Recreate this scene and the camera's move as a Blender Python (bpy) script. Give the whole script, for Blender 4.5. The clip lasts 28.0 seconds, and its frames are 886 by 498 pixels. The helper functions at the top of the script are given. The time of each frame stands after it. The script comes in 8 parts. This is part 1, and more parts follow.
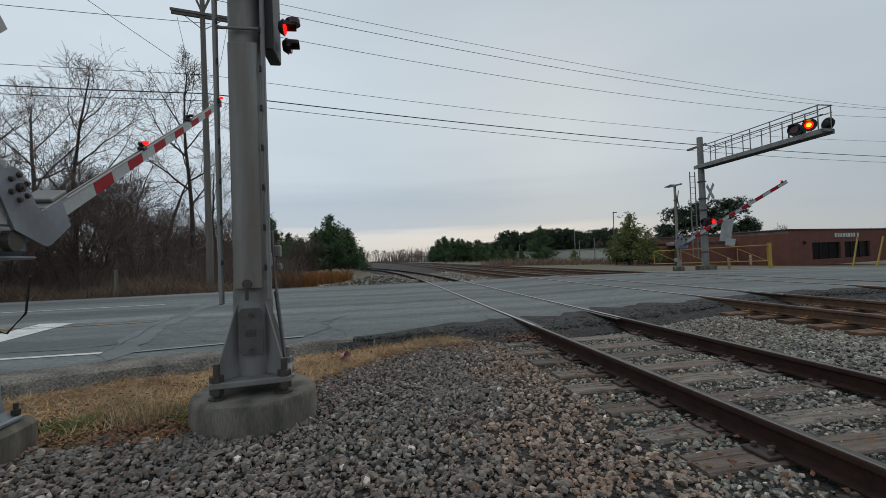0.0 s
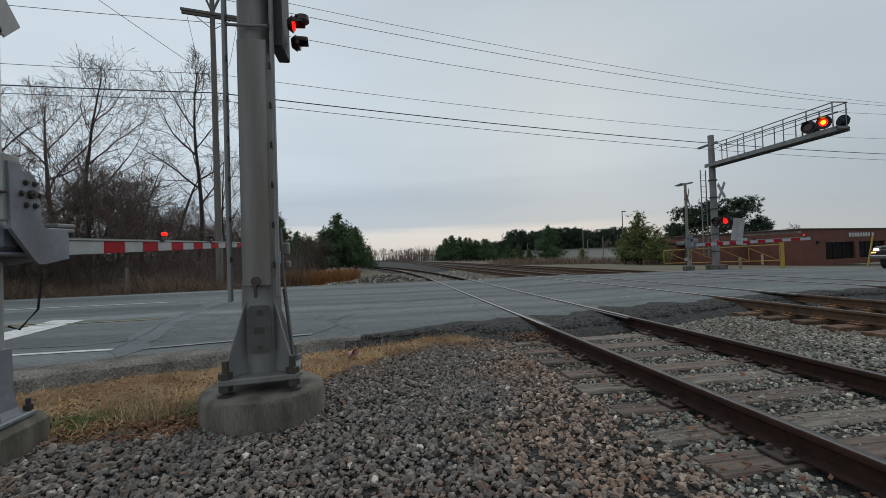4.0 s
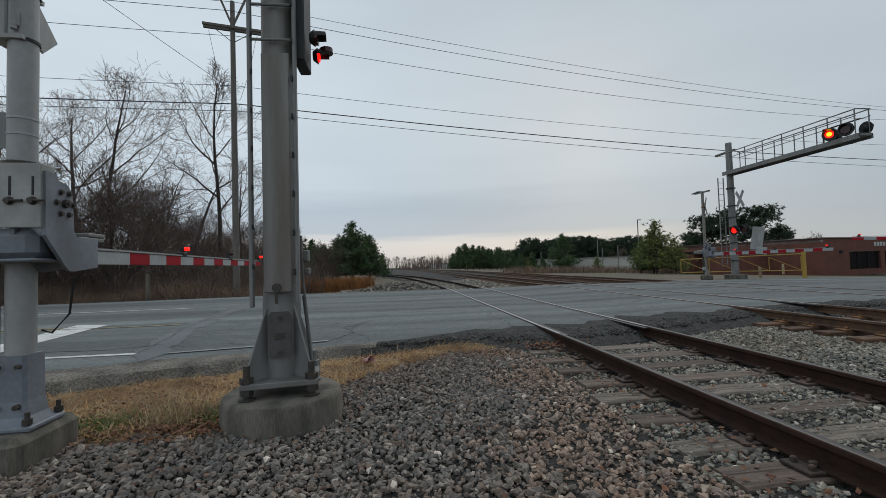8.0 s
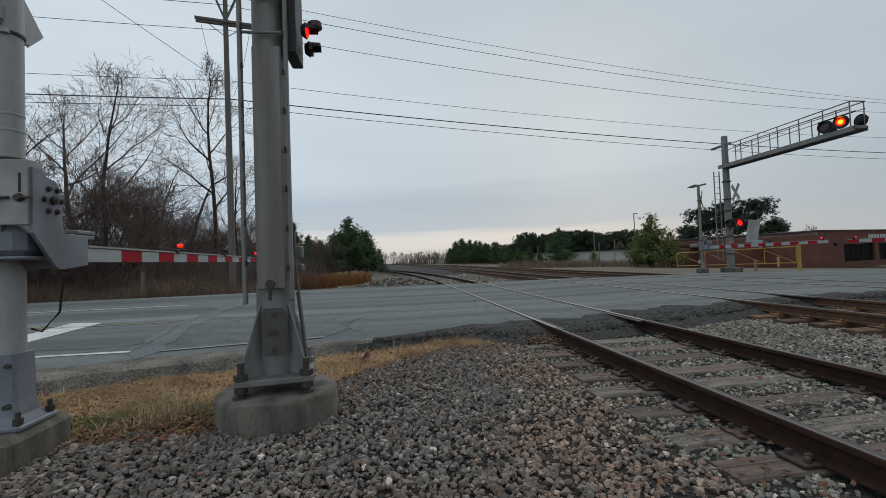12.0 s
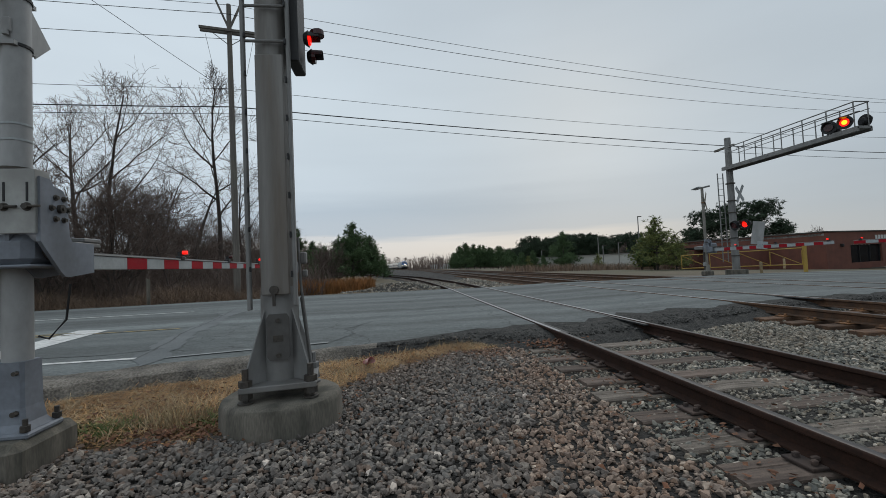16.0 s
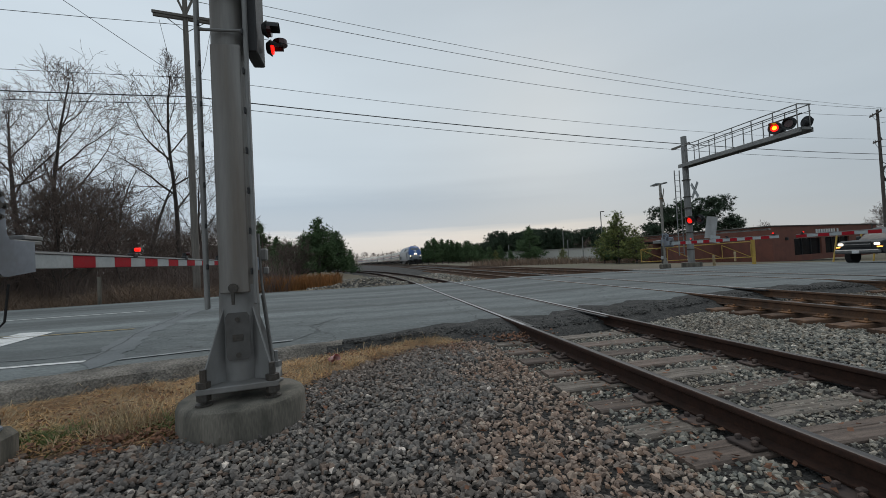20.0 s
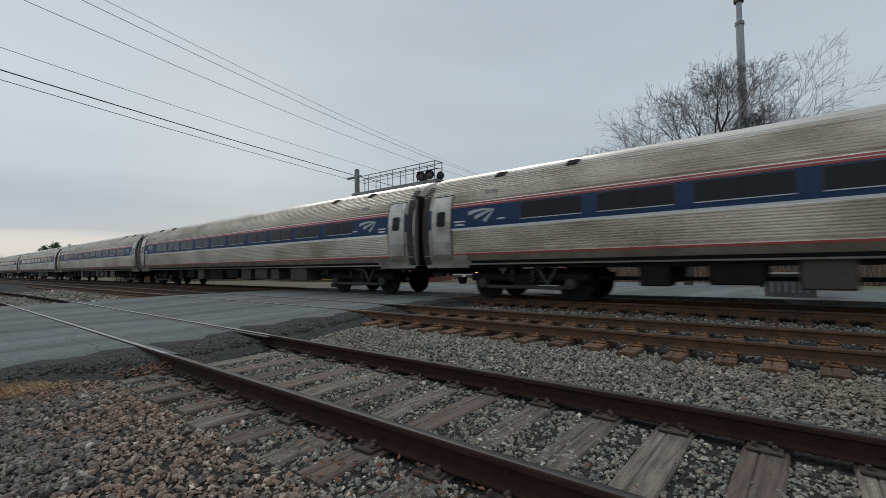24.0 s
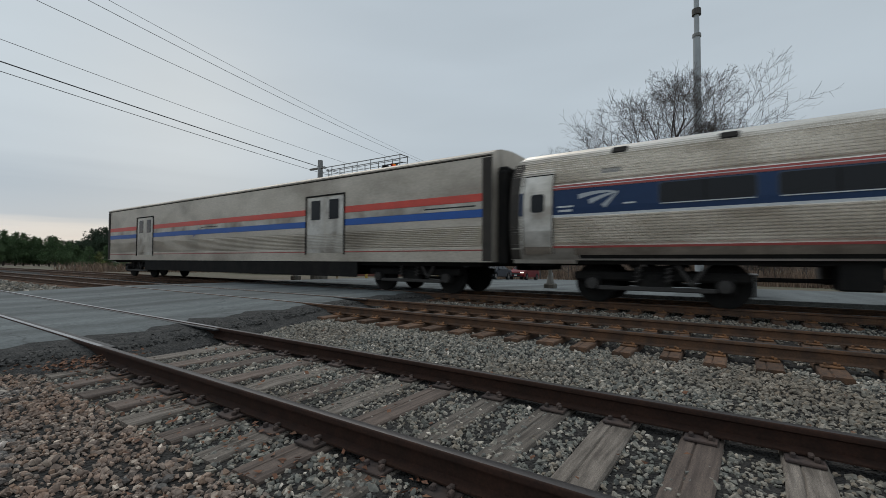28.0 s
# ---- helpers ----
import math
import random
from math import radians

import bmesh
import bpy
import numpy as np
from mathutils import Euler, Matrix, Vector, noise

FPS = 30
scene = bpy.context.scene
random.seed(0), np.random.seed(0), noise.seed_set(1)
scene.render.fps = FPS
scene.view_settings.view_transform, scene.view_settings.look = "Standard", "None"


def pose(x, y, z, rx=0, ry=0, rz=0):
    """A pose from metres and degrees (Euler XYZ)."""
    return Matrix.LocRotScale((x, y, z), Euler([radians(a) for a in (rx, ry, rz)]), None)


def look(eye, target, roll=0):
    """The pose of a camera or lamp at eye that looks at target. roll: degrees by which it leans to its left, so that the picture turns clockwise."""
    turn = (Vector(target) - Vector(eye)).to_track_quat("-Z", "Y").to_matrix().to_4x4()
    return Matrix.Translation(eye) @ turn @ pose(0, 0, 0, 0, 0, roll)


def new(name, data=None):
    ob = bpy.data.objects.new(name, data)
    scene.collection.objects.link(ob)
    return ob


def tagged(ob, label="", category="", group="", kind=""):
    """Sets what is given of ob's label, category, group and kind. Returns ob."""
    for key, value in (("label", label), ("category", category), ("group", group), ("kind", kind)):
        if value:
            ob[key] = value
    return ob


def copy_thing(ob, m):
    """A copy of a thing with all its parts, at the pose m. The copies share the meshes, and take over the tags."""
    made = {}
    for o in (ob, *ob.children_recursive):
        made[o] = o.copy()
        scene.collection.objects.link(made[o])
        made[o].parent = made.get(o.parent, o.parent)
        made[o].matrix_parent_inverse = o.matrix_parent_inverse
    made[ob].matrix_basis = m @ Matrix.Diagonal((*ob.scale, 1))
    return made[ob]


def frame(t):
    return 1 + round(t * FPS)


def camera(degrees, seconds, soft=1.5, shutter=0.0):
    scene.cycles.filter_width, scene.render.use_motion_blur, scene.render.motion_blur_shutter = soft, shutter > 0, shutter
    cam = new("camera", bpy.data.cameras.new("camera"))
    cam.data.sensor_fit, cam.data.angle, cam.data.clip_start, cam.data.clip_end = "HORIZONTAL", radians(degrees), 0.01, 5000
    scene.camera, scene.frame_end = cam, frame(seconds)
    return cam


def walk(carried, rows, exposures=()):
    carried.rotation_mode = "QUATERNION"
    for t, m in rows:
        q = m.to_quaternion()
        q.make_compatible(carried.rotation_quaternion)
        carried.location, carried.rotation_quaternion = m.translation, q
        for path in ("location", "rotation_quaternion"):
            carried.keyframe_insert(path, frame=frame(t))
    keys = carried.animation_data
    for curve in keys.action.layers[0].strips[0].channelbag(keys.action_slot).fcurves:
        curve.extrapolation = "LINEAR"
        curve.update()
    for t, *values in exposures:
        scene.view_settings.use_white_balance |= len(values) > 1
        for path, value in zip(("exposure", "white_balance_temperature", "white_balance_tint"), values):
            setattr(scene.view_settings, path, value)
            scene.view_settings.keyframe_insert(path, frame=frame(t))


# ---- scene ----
cam = camera(91.6, 28.0, soft=0.65, shutter=0.1)
PATH = [
    (0, (-2.271, -0.194, 1.022), (-1.955, 1.781, 1.065), -2.1),
    (0.5, (-2.268, -0.185, 1.014), (-1.938, 1.787, 1.049), -2.0),
    (1, (-2.267, -0.182, 1.011), (-1.931, 1.79, 1.038), -1.9),
    (1.5, (-2.268, -0.184, 1.011), (-1.93, 1.787, 1.04), -1.7),
    (2, (-2.27, -0.179, 1.007), (-1.935, 1.793, 1.034), -1.7),
    (2.5, (-2.273, -0.177, 1.012), (-1.955, 1.797, 1.04), -1.7),
    (3, (-2.272, -0.166, 1.014), (-1.974, 1.811, 1.041), -1.9),
    (3.5, (-2.275, -0.165, 1.014), (-1.99, 1.814, 1.046), -1.9),
    (5.5, (-2.286, -0.191, 1.016), (-2.017, 1.79, 1.078), -2.3),
    (6, (-2.297, -0.194, 1.018), (-2.053, 1.79, 1.088), -2.8),
    (6.5, (-2.305, -0.185, 1.01), (-2.114, 1.804, 1.091), -3.2),
    (7, (-2.303, -0.193, 1.02), (-2.117, 1.796, 1.108), -3.0),
    (7.5, (-2.302, -0.197, 1.015), (-2.112, 1.792, 1.103), -2.6),
    (8, (-2.315, -0.199, 1.011), (-2.092, 1.787, 1.09), -1.7),
    (8.5, (-2.329, -0.203, 1.002), (-2.084, 1.781, 1.069), -1.2),
    (9, (-2.331, -0.204, 1.002), (-2.077, 1.779, 1.056), -0.9),
    (9.5, (-2.333, -0.206, 0.998), (-2.077, 1.777, 1.045), -0.8),
    (10, (-2.331, -0.192, 1.002), (-2.081, 1.792, 1.052), -0.9),
    (10.5, (-2.318, -0.183, 1.005), (-2.08, 1.802, 1.057), -1.0),
    (11, (-2.31, -0.178, 1.009), (-2.075, 1.808, 1.065), -1.4),
    (11.5, (-2.301, -0.175, 1.008), (-2.066, 1.81, 1.069), -1.8),
    (12, (-2.295, -0.175, 1.01), (-2.059, 1.81, 1.066), -2.1),
    (12.5, (-2.284, -0.166, 1.01), (-2.051, 1.819, 1.069), -2.2),
    (14.5, (-2.287, -0.181, 1.01), (-2.075, 1.806, 1.076), -2.3),
    (15, (-2.287, -0.19, 1.007), (-2.074, 1.797, 1.076), -2.4),
    (15.5, (-2.288, -0.194, 1.009), (-2.073, 1.793, 1.084), -2.6),
    (16, (-2.289, -0.186, 1.009), (-2.069, 1.8, 1.087), -2.6),
    (16.5, (-2.286, -0.193, 1.011), (-2.063, 1.793, 1.085), -2.6),
    (17, (-2.279, -0.191, 1.008), (-2.044, 1.794, 1.08), -2.3),
    (17.5, (-2.27, -0.182, 1.005), (-2.016, 1.8, 1.074), -2.3),
    (18, (-2.265, -0.187, 1.006), (-1.979, 1.791, 1.069), -2.4),
    (18.5, (-2.265, -0.197, 1.009), (-1.953, 1.777, 1.069), -2.5),
    (19, (-2.268, -0.201, 1.009), (-1.936, 1.77, 1.067), -2.4),
    (19.5, (-2.271, -0.21, 1.009), (-1.922, 1.759, 1.063), -2.2),
    (20, (-2.258, -0.202, 1.016), (-1.894, 1.764, 1.063), -3.0),
    (20.5, (-2.239, -0.221, 1.028), (-1.806, 1.731, 1.077), -2.6),
    (21, (-2.205, -0.228, 1.033), (-1.649, 1.693, 1.086), -2.7),
    (21.5, (-2.192, -0.221, 1.042), (-1.523, 1.663, 1.107), -2.5),
    (22, (-2.178, -0.234, 1.051), (-1.309, 1.566, 1.126), -2.3),
    (22.5, (-2.131, -0.292, 1.064), (-0.971, 1.335, 1.147), -2.4),
    (24.5, (-1.995, -0.18, 1.007), (-0.411, 1.039, 1.082), -0.5),
    (25, (-1.998, -0.181, 1.005), (-0.406, 1.027, 1.079), -0.5),
    (25.5, (-1.995, -0.186, 1.003), (-0.394, 1.011, 1.073), -0.4),
    (26, (-1.994, -0.186, 1.005), (-0.385, 0.999, 1.076), -0.2),
    (26.5, (-1.988, -0.187, 1.005), (-0.373, 0.99, 1.077), 0.1),
    (27, (-1.981, -0.187, 1.004), (-0.357, 0.978, 1.076), 0.2),
    (27.5, (-1.971, -0.197, 0.998), (-0.342, 0.961, 1.065), 0.3),
    (28, (-1.912, -0.233, 0.99), (-0.259, 0.892, 1.047), 0.3),
]
walk(cam, [(t, look(eye, target, roll)) for t, eye, target, roll in PATH])

# ---- light ----
world = bpy.data.worlds.new("overcast")
world.use_nodes = True
scene.world = world
wn, wl = world.node_tree.nodes, world.node_tree.links
wn.clear()


def wnode(kind, **values):
    n = wn.new(kind)
    for k, v in values.items():
        n.inputs[k.replace("_", " ")].default_value = v
    return n


sky = wn.new("ShaderNodeTexSky")
sky.sky_type, sky.sun_disc = "NISHITA", False
sky.sun_elevation, sky.sun_rotation = radians(20), radians(25)
tc = wn.new("ShaderNodeTexCoord")
mapping = wn.new("ShaderNodeMapping")
mapping.inputs["Scale"].default_value = (1.2, 1.2, 6)
wl.new(tc.outputs["Generated"], mapping.inputs["Vector"])
cloud = wnode("ShaderNodeTexNoise", Scale=1.3, Detail=3.0, Roughness=0.45)
wl.new(mapping.outputs[0], cloud.inputs["Vector"])
sep = wn.new("ShaderNodeSeparateXYZ")
wl.new(tc.outputs["Generated"], sep.inputs[0])
def tint(c):
    return c[0] * 0.975, c[1], c[2] * 1.01, 1


def ramp_sky(stops):
    node = wn.new("ShaderNodeValToRGB")
    el = node.color_ramp.elements
    el[0].position, el[0].color = stops[0][0], tint(stops[0][1])
    el[1].position, el[1].color = stops[-1][0], tint(stops[-1][1])
    for pos, col in stops[1:-1]:
        el.new(pos).color = tint(col)
    return node


def wmath(op, a, b):
    node = wn.new("ShaderNodeMath")
    node.operation = op
    for k, v in enumerate((a, b)):
        if hasattr(v, "is_linked"):
            wl.new(v, node.inputs[k])
        else:
            node.inputs[k].default_value = v
    return node.outputs[0]


# cloud bands: a bright strip under a darker layer to the north, plain grey elsewhere
wave = wnode("ShaderNodeTexNoise", Scale=2.3, Detail=4.0, Roughness=0.5)
flat_map = wn.new("ShaderNodeMapping")
flat_map.inputs["Scale"].default_value = (1.0, 1.0, 14)
wl.new(tc.outputs["Generated"], flat_map.inputs["Vector"])
wl.new(flat_map.outputs[0], wave.inputs["Vector"])
level = wmath("ADD", sep.outputs["Z"], wmath("MULTIPLY", wmath("SUBTRACT", wave.outputs["Fac"], 0.5), 0.06))
banded = ramp_sky(((0.0, (0.60, 0.58, 0.57)), (0.03, (0.76, 0.72, 0.69)), (0.062, (0.78, 0.745, 0.72)), (0.078, (0.51, 0.565, 0.63)), (0.125, (0.48, 0.55, 0.625)), (0.18, (0.60, 0.67, 0.735)), (0.32, (0.68, 0.755, 0.815)), (0.55, (0.64, 0.71, 0.775)), (1.0, (0.58, 0.655, 0.72))))
wl.new(level, banded.inputs[0])
plain = ramp_sky(((0.0, (0.54, 0.565, 0.59)), (0.07, (0.52, 0.57, 0.62)), (0.16, (0.565, 0.63, 0.69)), (0.28, (0.64, 0.71, 0.77)), (0.55, (0.61, 0.68, 0.745)), (1.0, (0.58, 0.65, 0.715))))
wl.new(level, plain.inputs[0])
north = wnode("ShaderNodeMapRange", From_Min=0.76, From_Max=0.97, To_Min=0.0, To_Max=1.0)
wl.new(sep.outputs["Y"], north.inputs["Value"])
high = wn.new("ShaderNodeMixRGB")
wl.new(north.outputs[0], high.inputs[0])
wl.new(plain.outputs[0], high.inputs[1])
wl.new(banded.outputs[0], high.inputs[2])
west = wnode("ShaderNodeMapRange", From_Min=-0.6, From_Max=0.35, To_Min=1.33, To_Max=1.0)
wl.new(sep.outputs["X"], west.inputs["Value"])
soft_cloud = wnode("ShaderNodeMapRange", From_Min=0.35, From_Max=0.68, To_Min=0.95, To_Max=1.04)
wl.new(cloud.outputs["Fac"], soft_cloud.inputs["Value"])
tone_value = wmath("MULTIPLY", soft_cloud.outputs[0], west.outputs[0])
grey = wn.new("ShaderNodeMixRGB")
grey.blend_type = "MULTIPLY"
grey.inputs[0].default_value = 1
wl.new(high.outputs[0], grey.inputs[1])
wl.new(tone_value, grey.inputs[2])
air = wn.new("ShaderNodeMixRGB")
air.blend_type = "MULTIPLY"
air.inputs[0].default_value = 1
air.inputs[2].default_value = (0.08, 0.08, 0.08, 1)
wl.new(sky.outputs[0], air.inputs[1])
veil = wn.new("ShaderNodeMixRGB")
veil.inputs[0].default_value = 0.93
wl.new(air.outputs[0], veil.inputs[1])
wl.new(grey.outputs[0], veil.inputs[2])
bg = wnode("ShaderNodeBackground", Strength=0.82)
wl.new(veil.outputs[0], bg.inputs["Color"])
wl.new(bg.outputs[0], wn.new("ShaderNodeOutputWorld").inputs[0])

sun = new("sun", bpy.data.lights.new("sun", "SUN"))
sun.data.energy, sun.data.angle, sun.data.color = 0.8, radians(25), (1.0, 0.96, 0.9)
sun.matrix_world = look((0, 0, 50), (-20, -43, -8))
scene.view_settings.exposure = 0.0


# ---- materials ----
def material(name, colour, rough=0.8, metal=0.0, second=None, scale=6.0, amount=0.5, fine=60.0, grain=0.25, bump=0.0, bump_scale=80.0,
             vary=0.0, stretch=(1, 1, 1), dirt=None, dirt_scale=1.2, dirt_amount=0.0, coat=0.0, spec=0.5):
    """A surface with two scales of variation, optional stains, and relief."""
    m = bpy.data.materials.new(name)
    m.use_nodes = True
    n, l = m.node_tree.nodes, m.node_tree.links
    b = n["Principled BSDF"]
    b.inputs["Roughness"].default_value, b.inputs["Metallic"].default_value = rough, metal
    b.inputs["Coat Weight"].default_value = coat
    b.inputs["Specular IOR Level"].default_value = spec
    t = n.new("ShaderNodeTexCoord")
    mp = n.new("ShaderNodeMapping")
    mp.inputs["Scale"].default_value = stretch
    l.new(t.outputs["Object"], mp.inputs["Vector"])

    def noise_at(s, d=4.0):
        x = n.new("ShaderNodeTexNoise")
        x.inputs["Scale"].default_value, x.inputs["Detail"].default_value = s, d
        l.new(mp.outputs[0], x.inputs["Vector"])
        return x

    def mix(kind, fac, a, c):
        x = n.new("ShaderNodeMixRGB")
        x.blend_type = kind
        for k, v in enumerate((fac, a, c)):
            if hasattr(v, "is_linked"):
                l.new(v, x.inputs[k])
            else:
                x.inputs[k].default_value = v if k == 0 or len(v) == 4 else (*v, 1)
        return x.outputs[0]

    def ramp(src, lo, hi, a=0.0, c=1.0):
        x = n.new("ShaderNodeMapRange")
        for k, v in zip(("From Min", "From Max", "To Min", "To Max"), (lo, hi, a, c)):
            x.inputs[k].default_value = v
        l.new(src, x.inputs["Value"])
        return x.outputs[0]

    broad = noise_at(scale)
    second = second or tuple(c * 0.75 for c in colour)
    out = mix("MIX", ramp(broad.outputs["Fac"], 0.35, 0.65, 0, amount), colour, second)
    if dirt_amount:
        st = noise_at(dirt_scale, 6.0)
        out = mix("MIX", ramp(st.outputs["Fac"], 0.45, 0.7, 0, dirt_amount), out, dirt)
    small = noise_at(fine, 3.0)
    out = mix("MULTIPLY", 1.0, out, ramp(small.outputs["Fac"], 0.3, 0.7, 1 - grain, 1 + grain))
    if vary:
        info = n.new("ShaderNodeObjectInfo")
        geo = n.new("ShaderNodeNewGeometry")
        s = n.new("ShaderNodeMath")
        s.operation = "ADD"
        l.new(info.outputs["Random"], s.inputs[0])
        l.new(geo.outputs["Random Per Island"], s.inputs[1])
        fr = n.new("ShaderNodeMath")
        fr.operation = "FRACT"
        l.new(s.outputs[0], fr.inputs[0])
        out = mix("MULTIPLY", 1.0, out, ramp(fr.outputs[0], 0, 1, 1 - vary, 1 + vary))
    l.new(out, b.inputs["Base Color"])
    l.new(ramp(small.outputs["Fac"], 0.3, 0.7, max(0.03, rough - 0.08), min(1, rough + 0.08)), b.inputs["Roughness"])
    if bump:
        rel = noise_at(bump_scale, 5.0)
        bp = n.new("ShaderNodeBump")
        bp.inputs["Strength"].default_value, bp.inputs["Distance"].default_value = min(1.0, bump * 40), bump
        l.new(rel.outputs["Fac"], bp.inputs["Height"])
        l.new(bp.outputs[0], b.inputs["Normal"])
    return m


def glow(name, colour, strength):
    m = bpy.data.materials.new(name)
    m.use_nodes = True
    b = m.node_tree.nodes["Principled BSDF"]
    b.inputs["Base Color"].default_value = (*colour, 1)
    b.inputs["Emission Color"].default_value = (*colour, 1)
    b.inputs["Emission Strength"].default_value = strength
    return m


GALV = material("galvanised_steel", (0.24, 0.238, 0.232), 0.6, 0.3, (0.16, 0.158, 0.152), 3, 0.9, 25, 0.09, 0.0006, 60, dirt=(0.2, 0.16, 0.12), dirt_amount=0.2, stretch=(1, 1, 0.35))
POLESTEEL = material("streaked_steel", (0.245, 0.235, 0.22), 0.6, 0.25, (0.165, 0.157, 0.146), 3, 0.9, 25, 0.1, 0.0008, 60, dirt=(0.14, 0.105, 0.075), dirt_amount=0.6, dirt_scale=2.5, stretch=(2.5, 2.5, 0.22))
ALU = material("painted_aluminium", (0.36, 0.36, 0.355), 0.55, 0.15, (0.27, 0.27, 0.265), 4, 0.8, 30, 0.07, 0.0003, dirt=(0.14, 0.12, 0.1), dirt_amount=0.25, stretch=(1, 1, 0.5))
CASTING = material("cast_metal", (0.215, 0.235, 0.268), 0.6, 0.15, (0.15, 0.163, 0.188), 4, 0.8, 30, 0.1, 0.001, 90, dirt=(0.1, 0.1, 0.1), dirt_amount=0.4, dirt_scale=3)
BLACK = material("black_paint", (0.010, 0.010, 0.011), 0.6, 0.0, (0.02, 0.02, 0.02), 6, 0.6, 50, 0.2)
DARKSTEEL = material("dark_steel", (0.06, 0.055, 0.05), 0.6, 0.4, (0.1, 0.08, 0.06), 8, 0.5, 60, 0.25, 0.0008)
CONCRETE = material("concrete", (0.165, 0.148, 0.122), 0.95, 0, (0.085, 0.076, 0.062), 5, 0.7, 90, 0.25, 0.004, 60, dirt=(0.05, 0.05, 0.04), dirt_amount=0.9, dirt_scale=5, stretch=(1, 1, 0.18))
RAILTOP = material("polished_rail", (0.30, 0.30, 0.31), 0.36, 0.8, (0.14, 0.13, 0.13), 3, 0.6, 30, 0.15, stretch=(4, 0.4, 1))
RAILDULL = material("dull_rail_top", (0.06, 0.052, 0.05), 0.5, 0.4, (0.042, 0.036, 0.033), 4, 0.8, 40, 0.2, stretch=(4, 0.4, 1))
RUST = material("rusty_rail", (0.042, 0.021, 0.0145), 0.85, 0.15, (0.026, 0.015, 0.0115), 7, 0.8, 60, 0.3, 0.0015, 70, spec=0.2)
RUSTPLATE = material("rust_plate", (0.08, 0.055, 0.045), 0.85, 0.2, (0.05, 0.04, 0.04), 9, 0.8, 60, 0.3, 0.0015, vary=0.3)
RAILRUST = material("main_rail_rust", (0.115, 0.058, 0.03), 0.9, 0.1, (0.06, 0.036, 0.024), 5, 0.9, 60, 0.3, 0.0015, 60)
RUSTBRIGHT = material("orange_rust", (0.20, 0.095, 0.04), 0.9, 0.1, (0.10, 0.055, 0.03), 5, 0.9, 60, 0.3, 0.0015, 60, vary=0.25)
TIE = material("weathered_tie", (0.225, 0.19, 0.158), 0.95, 0, (0.085, 0.069, 0.056), 2.0, 0.95, 40, 0.45, 0.006, 30, vary=0.35, stretch=(1.2, 14, 14))
RUSTTIE = material("rust_stained_tie", (0.135, 0.072, 0.04), 0.95, 0, (0.06, 0.038, 0.027), 3.0, 0.9, 40, 0.4, 0.006, 30, vary=0.3, stretch=(2, 5, 5))
TIEBROWN = material("brown_tie", (0.15, 0.112, 0.09), 0.95, 0, (0.07, 0.052, 0.043), 2.0, 0.9, 40, 0.4, 0.006, 30, vary=0.3, stretch=(1.2, 14, 14))
def stone(name, stops, dust, dust_amount):
    """Crushed rock: every stone takes its own shade from a ramp; dust lies over it in drifts."""
    m = bpy.data.materials.new(name)
    m.use_nodes = True
    n, l = m.node_tree.nodes, m.node_tree.links
    b = n["Principled BSDF"]
    b.inputs["Roughness"].default_value = 0.88
    b.inputs["Specular IOR Level"].default_value = 0.3
    geo = n.new("ShaderNodeNewGeometry")
    rp = n.new("ShaderNodeValToRGB")
    rp.color_ramp.interpolation = "CONSTANT"
    el = rp.color_ramp.elements
    el[0].position, el[0].color = 0, (*stops[0][1], 1)
    el[1].position, el[1].color = stops[-1][0], (*stops[-1][1], 1)
    for pos, col in stops[1:-1]:
        el.new(pos).color = (*col, 1)
    l.new(geo.outputs["Random Per Island"], rp.inputs[0])
    t = n.new("ShaderNodeTexCoord")
    out = rp.outputs[0]
    for scale, detail, lo, hi, a, c in ((45, 5, 0.3, 0.7, 0.72, 1.28), (0.45, 4, 0.45, 0.68, 0.0, dust_amount)):
        ns = n.new("ShaderNodeTexNoise")
        ns.inputs["Scale"].default_value, ns.inputs["Detail"].default_value = scale, detail
        l.new(t.outputs["Object"], ns.inputs["Vector"])
        mr = n.new("ShaderNodeMapRange")
        for k, v in zip(("From Min", "From Max", "To Min", "To Max"), (lo, hi, a, c)):
            mr.inputs[k].default_value = v
        l.new(ns.outputs["Fac"], mr.inputs["Value"])
        mx = n.new("ShaderNodeMixRGB")
        l.new(out, mx.inputs[1])
        if scale > 1:
            mx.blend_type, mx.inputs[0].default_value = "MULTIPLY", 1
            l.new(mr.outputs[0], mx.inputs[2])
            bp = n.new("ShaderNodeBump")
            bp.inputs["Strength"].default_value, bp.inputs["Distance"].default_value = 0.5, 0.003
            l.new(ns.outputs["Fac"], bp.inputs["Height"])
            l.new(bp.outputs[0], b.inputs["Normal"])
        else:
            l.new(mr.outputs[0], mx.inputs[0])
            mx.inputs[2].default_value = (*dust, 1)
        out = mx.outputs[0]
    l.new(out, b.inputs["Base Color"])
    return m


